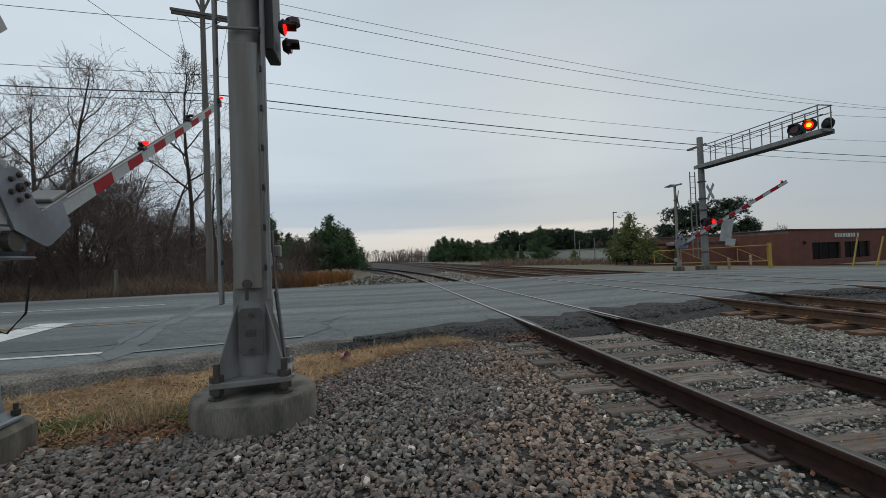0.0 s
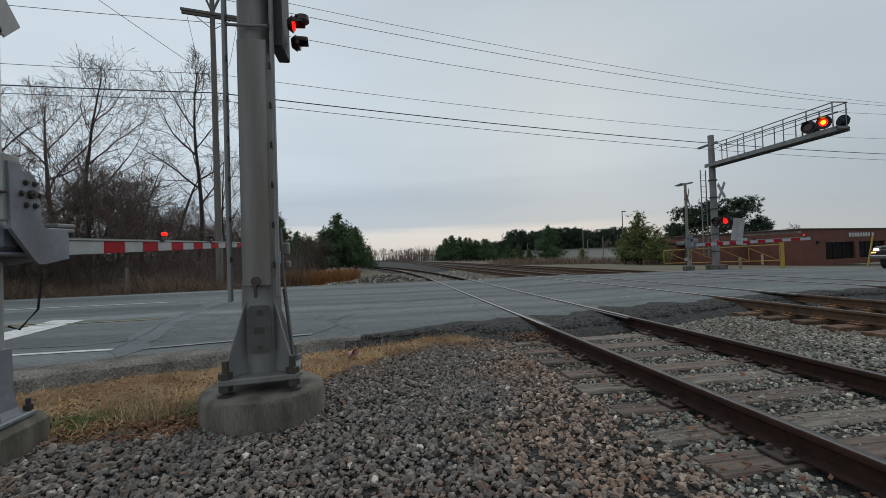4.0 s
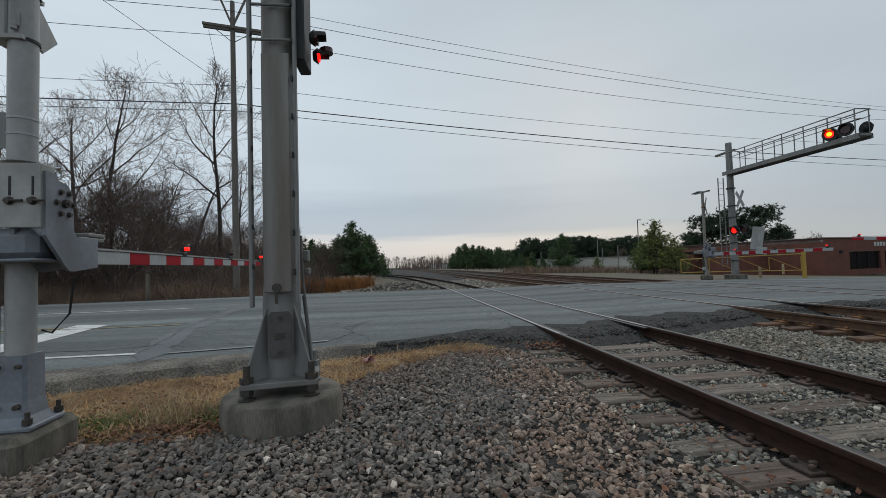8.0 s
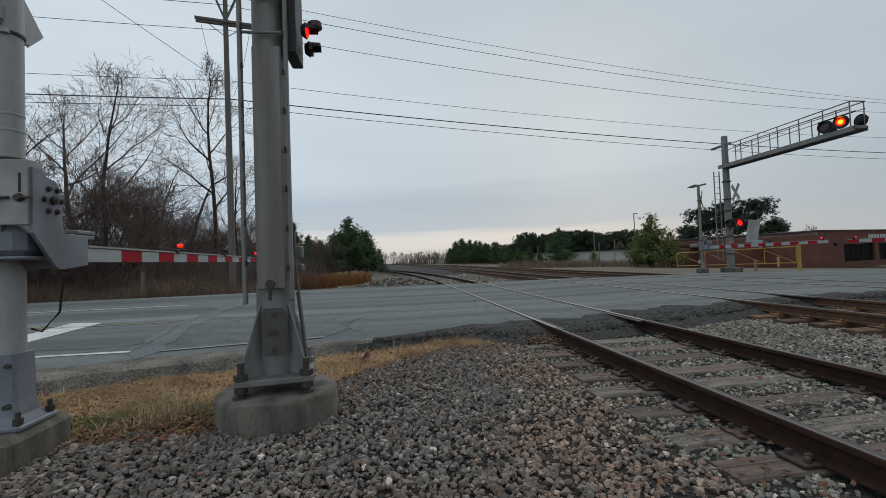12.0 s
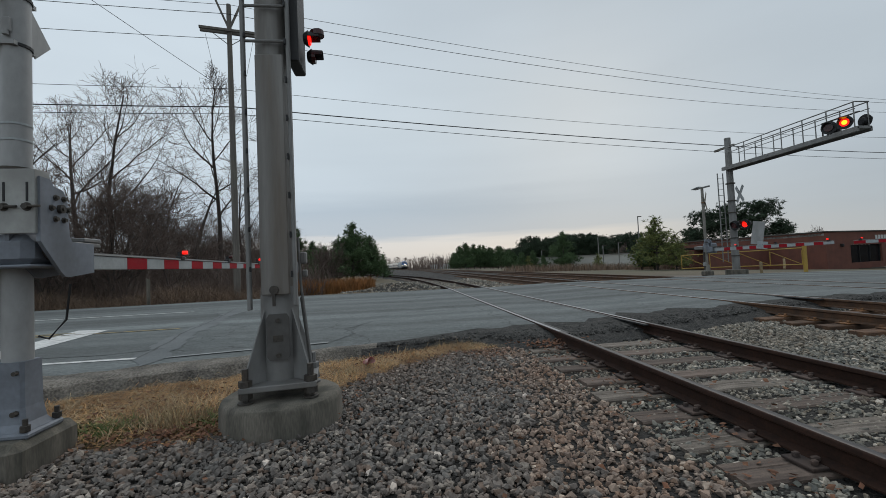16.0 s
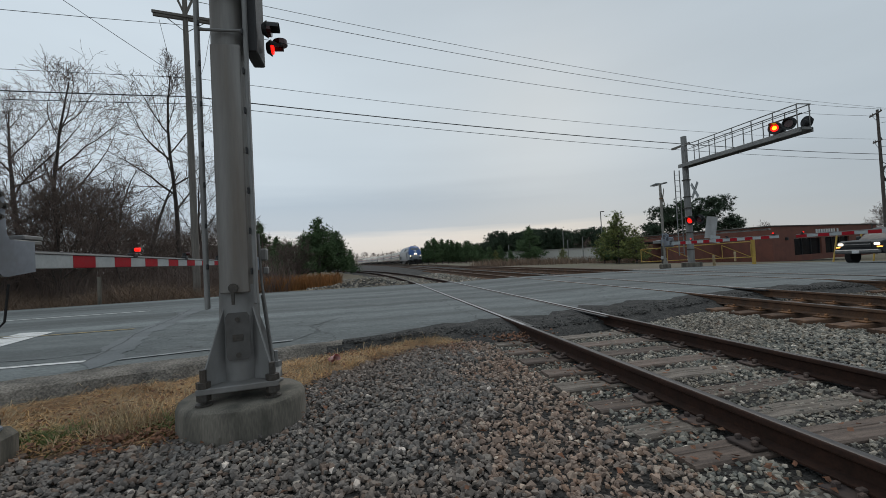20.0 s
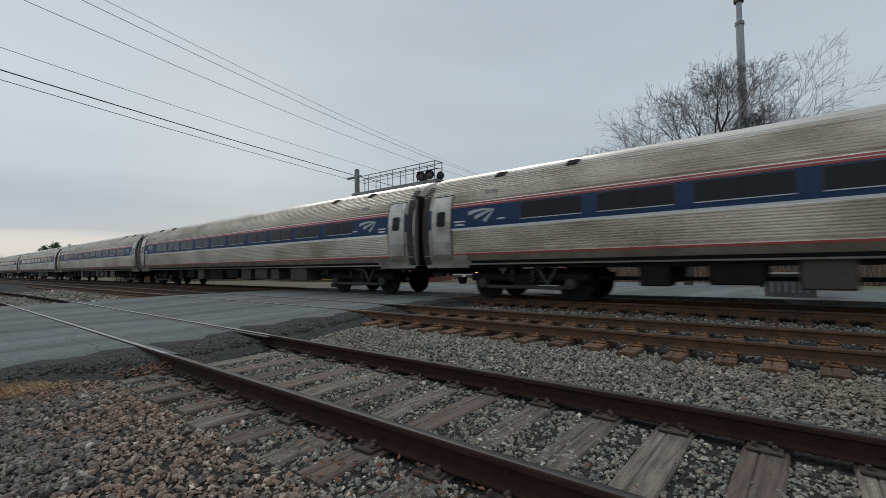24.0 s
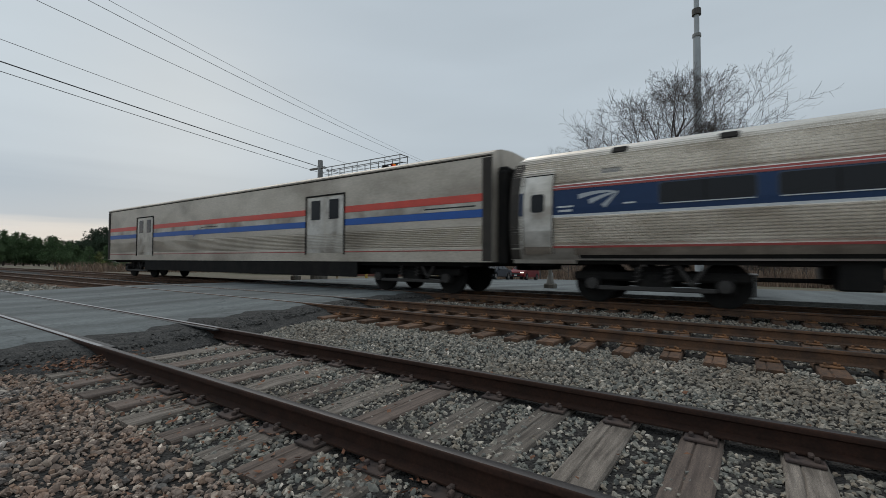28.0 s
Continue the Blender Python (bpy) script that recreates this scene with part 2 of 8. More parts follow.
STONE = stone("ballast_stone", ((0, (0.119, 0.105, 0.095)), (0.18, (0.189, 0.167, 0.150)), (0.36, (0.147, 0.136, 0.124)), (0.5, (0.231, 0.193, 0.165)), (0.63, (0.182, 0.167, 0.153)), (0.76, (0.175, 0.128, 0.101)), (0.86, (0.266, 0.233, 0.200)), (0.96, (0.377, 0.327, 0.278)), (0.993, (0.630, 0.548, 0.477))), (0.202, 0.131, 0.091), 0.65)
STONERUST = stone("rust_dusted_ballast", ((0, (0.183, 0.140, 0.115)), (0.2, (0.277, 0.216, 0.175)), (0.4, (0.222, 0.178, 0.148)), (0.55, (0.342, 0.245, 0.189)), (0.7, (0.254, 0.172, 0.124)), (0.84, (0.373, 0.292, 0.232)), (0.96, (0.539, 0.438, 0.350)), (0.993, (0.793, 0.658, 0.538))), (0.262, 0.143, 0.089), 0.75)
STONEPALE = stone("pale_ballast", ((0, (0.136, 0.134, 0.120)), (0.18, (0.217, 0.208, 0.179)), (0.36, (0.177, 0.175, 0.151)), (0.5, (0.279, 0.254, 0.211)), (0.64, (0.245, 0.207, 0.161)), (0.78, (0.326, 0.295, 0.247)), (0.92, (0.448, 0.396, 0.328)), (0.985, (0.678, 0.600, 0.508))), (0.177, 0.125, 0.084), 0.45)
def asphalt():
    """Bleached old asphalt with fine aggregate, wheel-worn bands, darker patches and cracks."""
    m = material("asphalt", (0.150, 0.167, 0.166), 0.92, 0, (0.105, 0.117, 0.116), 0.8, 0.95, 55, 0.38, 0.005, 90, dirt=(0.072, 0.078, 0.077), dirt_amount=0.9, dirt_scale=0.6, stretch=(0.1, 1, 1))
    n, l = m.node_tree.nodes, m.node_tree.links
    b = n["Principled BSDF"]
    t = n.new("ShaderNodeTexCoord")
    wob = n.new("ShaderNodeTexNoise")
    wob.inputs["Scale"].default_value, wob.inputs["Detail"].default_value = 1.6, 4
    l.new(t.outputs["Object"], wob.inputs["Vector"])
    add = n.new("ShaderNodeMixRGB")
    add.blend_type, add.inputs[0].default_value = "ADD", 0.9
    l.new(t.outputs["Object"], add.inputs[1])
    l.new(wob.outputs["Color"], add.inputs[2])
    old = b.inputs["Base Color"].links[0].from_socket
    for scale, width, dark in ((0.27, 0.006, 0.5), (0.55, 0.004, 0.7)):
        vo = n.new("ShaderNodeTexVoronoi")
        vo.feature = "DISTANCE_TO_EDGE"
        vo.inputs["Scale"].default_value = scale
        l.new(add.outputs[0], vo.inputs["Vector"])
        mr = n.new("ShaderNodeMapRange")
        for k, v in zip(("From Min", "From Max", "To Min", "To Max"), (0.0, width, dark, 1.0)):
            mr.inputs[k].default_value = v
        l.new(vo.outputs["Distance"], mr.inputs["Value"])
        mu = n.new("ShaderNodeMixRGB")
        mu.blend_type, mu.inputs[0].default_value = "MULTIPLY", 1
        l.new(old, mu.inputs[1])
        l.new(mr.outputs[0], mu.inputs[2])
        old = mu.outputs[0]
    # wheel-worn lanes run along the road, with a wavering edge
    xyz = n.new("ShaderNodeSeparateXYZ")
    l.new(add.outputs[0], xyz.inputs[0])
    lanes = n.new("ShaderNodeTexNoise")
    lanes.noise_dimensions = "1D"
    lanes.inputs["Scale"].default_value, lanes.inputs["Detail"].default_value = 0.75, 2
    l.new(xyz.outputs["Y"], lanes.inputs["W"])
    speck = n.new("ShaderNodeTexNoise")
    speck.inputs["Scale"].default_value, speck.inputs["Detail"].default_value = 22, 4
    l.new(t.outputs["Object"], speck.inputs["Vector"])
    for src, lo, hi, dark, bright in ((lanes, 0.36, 0.62, 0.70, 1.16), (speck, 0.3, 0.7, 0.82, 1.18)):
        mr = n.new("ShaderNodeMapRange")
        for k, v in zip(("From Min", "From Max", "To Min", "To Max"), (lo, hi, dark, bright)):
            mr.inputs[k].default_value = v
        l.new(src.outputs["Fac"], mr.inputs["Value"])
        mu = n.new("ShaderNodeMixRGB")
        mu.blend_type, mu.inputs[0].default_value = "MULTIPLY", 1
        l.new(old, mu.inputs[1])
        l.new(mr.outputs[0], mu.inputs[2])
        old = mu.outputs[0]
    l.new(old, b.inputs["Base Color"])
    return m


ASPHALT = asphalt()
WHITELINE = material("road_paint_white", (0.70, 0.70, 0.68), 0.8, 0, (0.5, 0.5, 0.49), 5, 0.7, 60, 0.15, dirt=(0.2, 0.2, 0.2), dirt_amount=0.5, dirt_scale=6)
YELLOWLINE = material("road_paint_yellow", (0.42, 0.30, 0.10), 0.85, 0, (0.2, 0.18, 0.13), 3, 0.9, 60, 0.2, dirt=(0.14, 0.14, 0.13), dirt_amount=0.8, dirt_scale=5)
WOODPOLE = material("pole_wood", (0.17, 0.155, 0.135), 0.95, 0, (0.11, 0.10, 0.09), 3, 0.7, 40, 0.25, 0.004, 50, stretch=(6, 6, 0.4))
CABLE = material("cable", (0.03, 0.03, 0.033), 0.7)
RED = material("reflective_red", (0.34, 0.010, 0.018), 0.65, 0, (0.27, 0.012, 0.02), 6, 0.6, 40, 0.1, spec=0.15)
WHITE = material("reflective_white", (0.36, 0.385, 0.39), 0.5, 0, (0.28, 0.305, 0.31), 6, 0.6, 40, 0.1)
BARK = material("bark", (0.088, 0.074, 0.065), 0.95, 0, (0.055, 0.046, 0.041), 4, 0.7, 30, 0.3, 0.006, 30)
TWIG = material("twig", (0.155, 0.113, 0.094), 0.95, 0, (0.10, 0.074, 0.063), 2, 0.7, 20, 0.2)
OAKBARK = material("oak_bark", (0.062, 0.05, 0.043), 0.95, 0, (0.038, 0.031, 0.027), 4, 0.7, 30, 0.3, 0.006, 30)
OAKTWIG = material("oak_twig", (0.078, 0.06, 0.052), 0.95, 0, (0.05, 0.04, 0.036), 2, 0.7, 20, 0.2)
PINE = material("pine_needles", (0.105, 0.165, 0.068), 0.85, 0, (0.055, 0.098, 0.04), 0.8, 0.9, 20, 0.3, vary=0.45)
OLIVE = material("olive_leaves", (0.20, 0.215, 0.065), 0.85, 0, (0.11, 0.14, 0.045), 0.8, 0.9, 20, 0.3, vary=0.45)
DARKPINE = material("dark_pine", (0.052, 0.08, 0.045), 0.9, 0, (0.032, 0.052, 0.03), 0.6, 0.9, 20, 0.3, vary=0.4)
STRAW = material("straw", (0.46, 0.36, 0.215), 0.95, 0, (0.30, 0.22, 0.125), 2.5, 0.9, 30, 0.3, vary=0.35)
STRAWMAT = material("straw_mat", (0.50, 0.30, 0.135), 0.95, 0, (0.24, 0.125, 0.055), 2.5, 0.9, 30, 0.3, vary=0.5)
FADED = material("faded_road_paint", (0.30, 0.31, 0.31), 0.9, 0, (0.2, 0.21, 0.21), 6, 0.9, 60, 0.2)
ORANGEGRASS = material("orange_grass", (0.32, 0.14, 0.045), 0.95, 0, (0.22, 0.11, 0.04), 1.5, 0.9, 30, 0.3, vary=0.35)
BRUSH = material("brush", (0.23, 0.155, 0.105), 0.95, 0, (0.13, 0.093, 0.07), 1.2, 0.9, 30, 0.3, vary=0.45)
LEAF = material("dead_leaf", (0.17, 0.075, 0.042), 0.9, 0, (0.16, 0.08, 0.045), 5, 0.9, 40, 0.3, vary=0.4)
WEED = material("green_weed", (0.10, 0.14, 0.035), 0.85, 0, (0.07, 0.1, 0.03), 4, 0.8, 40, 0.3, vary=0.3)
STEELSIDE = material("stainless_steel", (0.80, 0.75, 0.68), 0.38, 0.78, (0.66, 0.61, 0.54), 1.2, 0.8, 18, 0.12, stretch=(2, 0.5, 1), dirt=(0.28, 0.225, 0.165), dirt_amount=0.45, dirt_scale=0.9)
STEELPLAIN = material("stainless_panel", (0.56, 0.525, 0.47), 0.42, 0.7, (0.37, 0.335, 0.28), 1.2, 0.8, 18, 0.1, dirt=(0.17, 0.125, 0.085), dirt_amount=0.75, dirt_scale=1.1)
DOORSTEEL = material("dirty_door_steel", (0.62, 0.59, 0.54), 0.38, 0.6, (0.46, 0.42, 0.36), 1.0, 0.9, 18, 0.1, dirt=(0.12, 0.085, 0.055), dirt_amount=0.8, dirt_scale=1.3)
PILLAR = material("grimy_pillar", (0.045, 0.037, 0.03), 0.8, 0.1, (0.028, 0.024, 0.02), 2, 0.8, 20, 0.2)
GRIMYSILL = material("grimy_sill", (0.26, 0.215, 0.17), 0.7, 0.3, (0.15, 0.12, 0.092), 2, 0.8, 20, 0.2)
ROOFSTEEL = material("dirty_roof_steel", (0.30, 0.29, 0.27), 0.6, 0.5, (0.22, 0.2, 0.18), 1.5, 0.8, 20, 0.15, dirt=(0.12, 0.1, 0.08), dirt_amount=0.5)
BAGGAGESTEEL = material("tan_dirty_steel", (0.56, 0.50, 0.425), 0.5, 0.4, (0.45, 0.395, 0.325), 1.2, 0.8, 18, 0.12, stretch=(2, 0.5, 1), dirt=(0.14, 0.11, 0.08), dirt_amount=0.5, dirt_scale=0.9)
NAVY = material("navy_paint", (0.014, 0.038, 0.10), 0.5, 0, (0.012, 0.031, 0.082), 1.5, 0.7, 30, 0.1, spec=0.25)
LOCOGREY = material("locomotive_silver", (0.235, 0.26, 0.275), 0.5, 0.1, (0.20, 0.22, 0.235), 0.8, 0.7, 25, 0.08, dirt=(0.22, 0.21, 0.2), dirt_amount=0.35, coat=0.1)
STRIPERED = material("stripe_red", (0.34, 0.055, 0.045), 0.5, 0, (0.26, 0.05, 0.042), 2, 0.7, 30, 0.1)
STRIPEORANGE = material("stripe_orange_red", (0.62, 0.075, 0.05), 0.45, 0, (0.52, 0.07, 0.05), 2, 0.7, 30, 0.1)
STRIPEBLUE = material("stripe_blue", (0.018, 0.095, 0.36), 0.45, 0, (0.018, 0.085, 0.31), 2, 0.7, 30, 0.1)
STRIPEWHITE = material("stripe_white", (0.62, 0.63, 0.62), 0.45, 0, (0.5, 0.5, 0.5), 2, 0.7, 30, 0.1)
TRUCKSTEEL = material("grimy_truck_steel", (0.055, 0.05, 0.046), 0.75, 0.2, (0.04, 0.036, 0.033), 4, 0.8, 30, 0.25, 0.002)
STRIPEPALE = material("emblem_pale", (0.40, 0.42, 0.43), 0.5, 0, (0.32, 0.34, 0.36), 2, 0.7, 30, 0.1)
UNDER = material("underframe_grime", (0.010, 0.0095, 0.009), 0.9, 0.0, (0.019, 0.017, 0.015), 3, 0.7, 30, 0.3, 0.002, spec=0.2)
DARKGLASS = material("tinted_window", (0.012, 0.013, 0.015), 0.16, 0, (0.012, 0.013, 0.015), 2, 0.1, 20, 0.0, spec=0.18)
PALEGLASS = material("cab_glass", (0.10, 0.12, 0.14), 0.12, 0, (0.09, 0.11, 0.13), 2, 0.3, 20, 0.0, spec=0.6)
DARKEMBLEM = material("emblem_navy", (0.02, 0.035, 0.065), 0.5, 0, (0.02, 0.03, 0.055), 2, 0.4, 20, 0.05)
BRICK = material("red_brick", (0.17, 0.065, 0.045), 0.92, 0, (0.12, 0.05, 0.038), 1.5, 0.8, 40, 0.2, 0.003, 30)
YELLOW = material("yellow_paint", (0.42, 0.27, 0.05), 0.65, 0, (0.3, 0.2, 0.05), 3, 0.7, 40, 0.15)
TYRE = material("tyre_rubber", (0.018, 0.018, 0.018), 0.85)
CHROME = material("chrome", (0.6, 0.6, 0.6), 0.18, 0.9)
LENSDARK = material("unlit_lens", (0.05, 0.008, 0.008), 0.25, 0)
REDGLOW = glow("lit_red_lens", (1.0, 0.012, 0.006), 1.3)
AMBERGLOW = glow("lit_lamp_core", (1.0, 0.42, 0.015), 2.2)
HEADLIGHT = glow("lit_headlight", (1.0, 0.75, 0.48), 22.0)
CARLIGHT = glow("lit_car_light", (1.0, 0.9, 0.75), 1.8)


# ---- mesh tools ----
class Mesh:
    """Gathers vertices and faces of one part."""

    def __init__(self):
        self.v, self.f = [], []

    def add(self, verts, faces):
        o = len(self.v)
        self.v.extend(tuple(p) for p in verts)
        self.f.extend(tuple(i + o for i in f) for f in faces)
        return self

    def box(self, cx, cy, cz, sx, sy, sz, m=None, bevel=0.0):
        x, y, z = sx / 2, sy / 2, sz / 2
        if bevel:
            b = min(bevel, x * 0.9, y * 0.9, z * 0.9)
            ring = [(x - b, -y), (x, -y + b), (x, y - b), (x - b, y), (-x + b, y), (-x, y - b), (-x, -y + b), (-x + b, -y)]
            inner = [(px * (x - b) / x if abs(px) == x else px, py * (y - b) / y if abs(py) == y else py) for px, py in ring]
            rings = [[(*p, -z) for p in inner], [(*p, -z + b) for p in ring], [(*p, z - b) for p in ring], [(*p, z) for p in inner]]
            pts = [Vector(p) for r in rings for p in r]
            fs = [tuple(range(7, -1, -1)), tuple(range(24, 32))]
            for k in range(3):
                fs += [(k * 8 + i, k * 8 + (i + 1) % 8, k * 8 + 8 + (i + 1) % 8, k * 8 + 8 + i) for i in range(8)]
        else:
            pts = [Vector((a, b_, c)) for a in (-x, x) for b_ in (-y, y) for c in (-z, z)]
            fs = [(0, 1, 3, 2), (4, 6, 7, 5), (0, 4, 5, 1), (2, 3, 7, 6), (0, 2, 6, 4), (1, 5, 7, 3)]
        if m is not None:
            pts = [m @ p for p in pts]
        return self.add([(p.x + cx, p.y + cy, p.z + cz) for p in pts], fs)

    def tube(self, path, radii, sides=8, cap=True):
        """A round bar along a path of points; radii: one, or one a point."""
        path = [Vector(p) for p in path]
        if not hasattr(radii, "__len__"):
            radii = [radii] * len(path)
        o, rings = len(self.v), []
        for i, p in enumerate(path):
            d = (path[min(i + 1, len(path) - 1)] - path[max(i - 1, 0)])
            d = d.normalized() if d.length > 1e-9 else Vector((0, 0, 1))
            u = d.cross(Vector((0, 0, 1)) if abs(d.z) < 0.9 else Vector((0, 1, 0))).normalized()
            w = d.cross(u)
            for k in range(sides):
                a = 2 * math.pi * k / sides
                q = p + (u * math.cos(a) + w * math.sin(a)) * radii[i]
                self.v.append((q.x, q.y, q.z))
        for i in range(len(path) - 1):
            for k in range(sides):
                a, b = o + i * sides + k, o + i * sides + (k + 1) % sides
                self.f.append((a, a + sides, b + sides, b))
        if cap:
            self.f.append(tuple(o + k for k in range(sides)))
            self.f.append(tuple(o + (len(path) - 1) * sides + k for k in range(sides - 1, -1, -1)))
        return self

    def disc(self, c, axis, r, depth, sides=20, r2=None):
        a = Vector(axis).normalized() * depth
        c = Vector(c)
        return self.tube([c - a / 2, c + a / 2], [r, r if r2 is None else r2], sides)

    def extrude(self, profile, axis, a, b, close=True, caps=True):
        """A profile of (u, v) pairs drawn out along axis x, y or z from a to b; (u, v) are the other two axes in order."""
        def place(u, v, w):
            return {"x": (w, u, v), "y": (u, w, v), "z": (u, v, w)}[axis]
        n = len(profile)
        pts = [place(u, v, a) for u, v in profile] + [place(u, v, b) for u, v in profile]
        fs = [(i, (i + 1) % n, n + (i + 1) % n, n + i) for i in range(n if close else n - 1)]
        if caps and close:
            fs += [tuple(range(n - 1, -1, -1)), tuple(range(n, 2 * n))]
        return self.add(pts, fs)

    def data(self, name, mat, smooth=None):
        me = bpy.data.meshes.new(name)
        me.from_pydata(self.v, [], self.f)
        for m in (mat if isinstance(mat, (list, tuple)) else [mat]):
            me.materials.append(m)
        bm = bmesh.new()
        bm.from_mesh(me)
        if len(bm.faces) < 60000:
            bmesh.ops.recalc_face_normals(bm, faces=bm.faces)
        bm.to_mesh(me)
        bm.free()
        if smooth is not None:
            me.shade_smooth()
            me.set_sharp_from_angle(angle=radians(smooth))
        return me


def part(name, mesh, mat, parent=None, label="", smooth=None, m=None):
    ob = new(name, mesh.data(name, mat, smooth) if isinstance(mesh, Mesh) else mesh)
    if parent is not None:
        ob.parent = parent
    if m is not None:
        ob.matrix_basis = m
    return tagged(ob, label) if label else ob


def thing(name, m, label, category, group="", kind=""):
    ob = new(name)
    ob.empty_display_size = 0.2
    ob.matrix_basis = m
    return tagged(ob, label, category, group, kind)


def structure(name, mesh, mat, label="", category="", smooth=None):
    return tagged(part(name, mesh, mat, None, smooth=smooth), label, category, "", "structure")


def grid(xs, ys, height):
    m = Mesh()
    xs, ys = list(xs), list(ys)
    m.v = [(x, y, height(x, y)) for y in ys for x in xs]
    w = len(xs)
    m.f = [(j * w + i, j * w + i + 1, (j + 1) * w + i + 1, (j + 1) * w + i) for j in range(len(ys) - 1) for i in range(w - 1)]
    return m


def lerp(x, pts):
    if x <= pts[0][0]:
        return pts[0][1]
    for (a, u), (b, v) in zip(pts, pts[1:]):
        if x <= b:
            return u + (v - u) * (x - a) / (b - a)
    return pts[-1][1]


# ---- plan ----
TRACKS = (0.7525, 5.0, 9.5)          # centre lines at the crossing
TOPS = (0.0, 0.07, 0.05)             # rail tops
BEND, BEND_FROM = 3.0e-4, 80.0       # the two main tracks bend away past the crossing


def main_shift(y):
    return -BEND * max(0.0, y - BEND_FROM) ** 2


def spur_shift(y):
    return -0.0022 * max(0.0, y - 18.0) ** 2 if y < 70 else -0.0022 * 52 ** 2 - 0.2288 * (y - 70)


def ground_z(x, y):
    z = lerp(x - main_shift(y), ((-60, -0.25), (-20, -0.2), (-6, -0.2), (-0.9, -0.20), (2.4, -0.20), (3.2, -0.16), (4.1, -0.175), (5.9, -0.175), (7.3, -0.16), (8.6, -0.18), (10.4, -0.18), (11.0, -0.17), (12.5, -0.16),
                 (24, -0.42), (34, -0.82), (60, -1.7), (100, -2.6), (160, -3.0)))
    return z + 0.012 * noise.noise((x * 0.9, y * 0.9, 0.3)) + 0.02 * noise.noise((x * 0.25, y * 0.25, 4.0))


def road_z(x, y):
    return lerp(x, ((-60, -0.05), (-14, -0.03), (-6, 0.0), (-2, -0.03), (-0.3, -0.016), (1.8, -0.016), (4.2, 0.053), (5.8, 0.053), (8.7, 0.034), (10.3, 0.034), (13, 0.0), (18, -0.12), (24, -0.3), (34, -0.69), (60, -1.55), (120, -2.7)))


# ---- ground, road, tracks ----
def gravel_material(name, dark, pale, cell, weight):
    m = bpy.data.materials.new(name)
    m.use_nodes = True
    n, l = m.node_tree.nodes, m.node_tree.links
    b = n["Principled BSDF"]
    b.inputs["Roughness"].default_value = 0.95
    t = n.new("ShaderNodeTexCoord")
    vo = n.new("ShaderNodeTexVoronoi")
    vo.inputs["Scale"].default_value = cell
    l.new(t.outputs["Object"], vo.inputs["Vector"])
    val = n.new("ShaderNodeSeparateColor")
    l.new(vo.outputs["Color"], val.inputs[0])
    mx = n.new("ShaderNodeMixRGB")
    mx.inputs[1].default_value, mx.inputs[2].default_value = (*dark, 1), (*pale, 1)
    l.new(val.outputs[0], mx.inputs[0])
    ns = n.new("ShaderNodeTexNoise")
    ns.inputs["Scale"].default_value, ns.inputs["Detail"].default_value = 0.5, 5
    l.new(t.outputs["Object"], ns.inputs["Vector"])
    mr = n.new("ShaderNodeMapRange")
    for k, v in zip(("From Min", "From Max", "To Min", "To Max"), (0.35, 0.65, 0.8, 1.15)):
        mr.inputs[k].default_value = v
    l.new(ns.outputs["Fac"], mr.inputs["Value"])
    mu = n.new("ShaderNodeMixRGB")
    mu.blend_type = "MULTIPLY"
    mu.inputs[0].default_value = 1
    l.new(mx.outputs[0], mu.inputs[1])
    l.new(mr.outputs[0], mu.inputs[2])
    l.new(mu.outputs[0], b.inputs["Base Color"])
    bp = n.new("ShaderNodeBump")
    bp.inputs["Strength"].default_value, bp.inputs["Distance"].default_value, bp.invert = 1.0, weight, True
    l.new(vo.outputs["Distance"], bp.inputs["Height"])
    l.new(bp.outputs[0], b.inputs["Normal"])
    return m


# Cells near-black: the shade in gaps between the loose stones is in this colour.
GRAVELSHADE = gravel_material("ballast_bed_gap_shade", (0.014, 0.013, 0.012), (0.048, 0.043, 0.038), 38, 0.03)
FIELD = material("dry_field", (0.12, 0.095, 0.06), 0.97, 0, (0.08, 0.068, 0.042), 0.12, 0.9, 8, 0.3, 0.02, 12, dirt=(0.08, 0.09, 0.04), dirt_amount=0.5, dirt_scale=0.06)
SOIL = material("dirt", (0.15, 0.125, 0.10), 0.97, 0, (0.10, 0.085, 0.07), 1.2, 0.9, 40, 0.35, 0.01, 40, dirt=(0.20, 0.16, 0.11), dirt_amount=0.6, dirt_scale=2.2)


LITTER = material("straw_litter", (0.15, 0.095, 0.055), 0.97, 0, (0.075, 0.05, 0.032), 5, 0.9, 60, 0.45, 0.012, 50, dirt=(0.07, 0.055, 0.04), dirt_amount=0.7, dirt_scale=3)


def steps(*spans):
    out = []
    for a, b, s in spans:
        k = max(1, round((b - a) / s))
        out += [a + (b - a) * i / k for i in range(k)]
    return out + [spans[-1][1]]


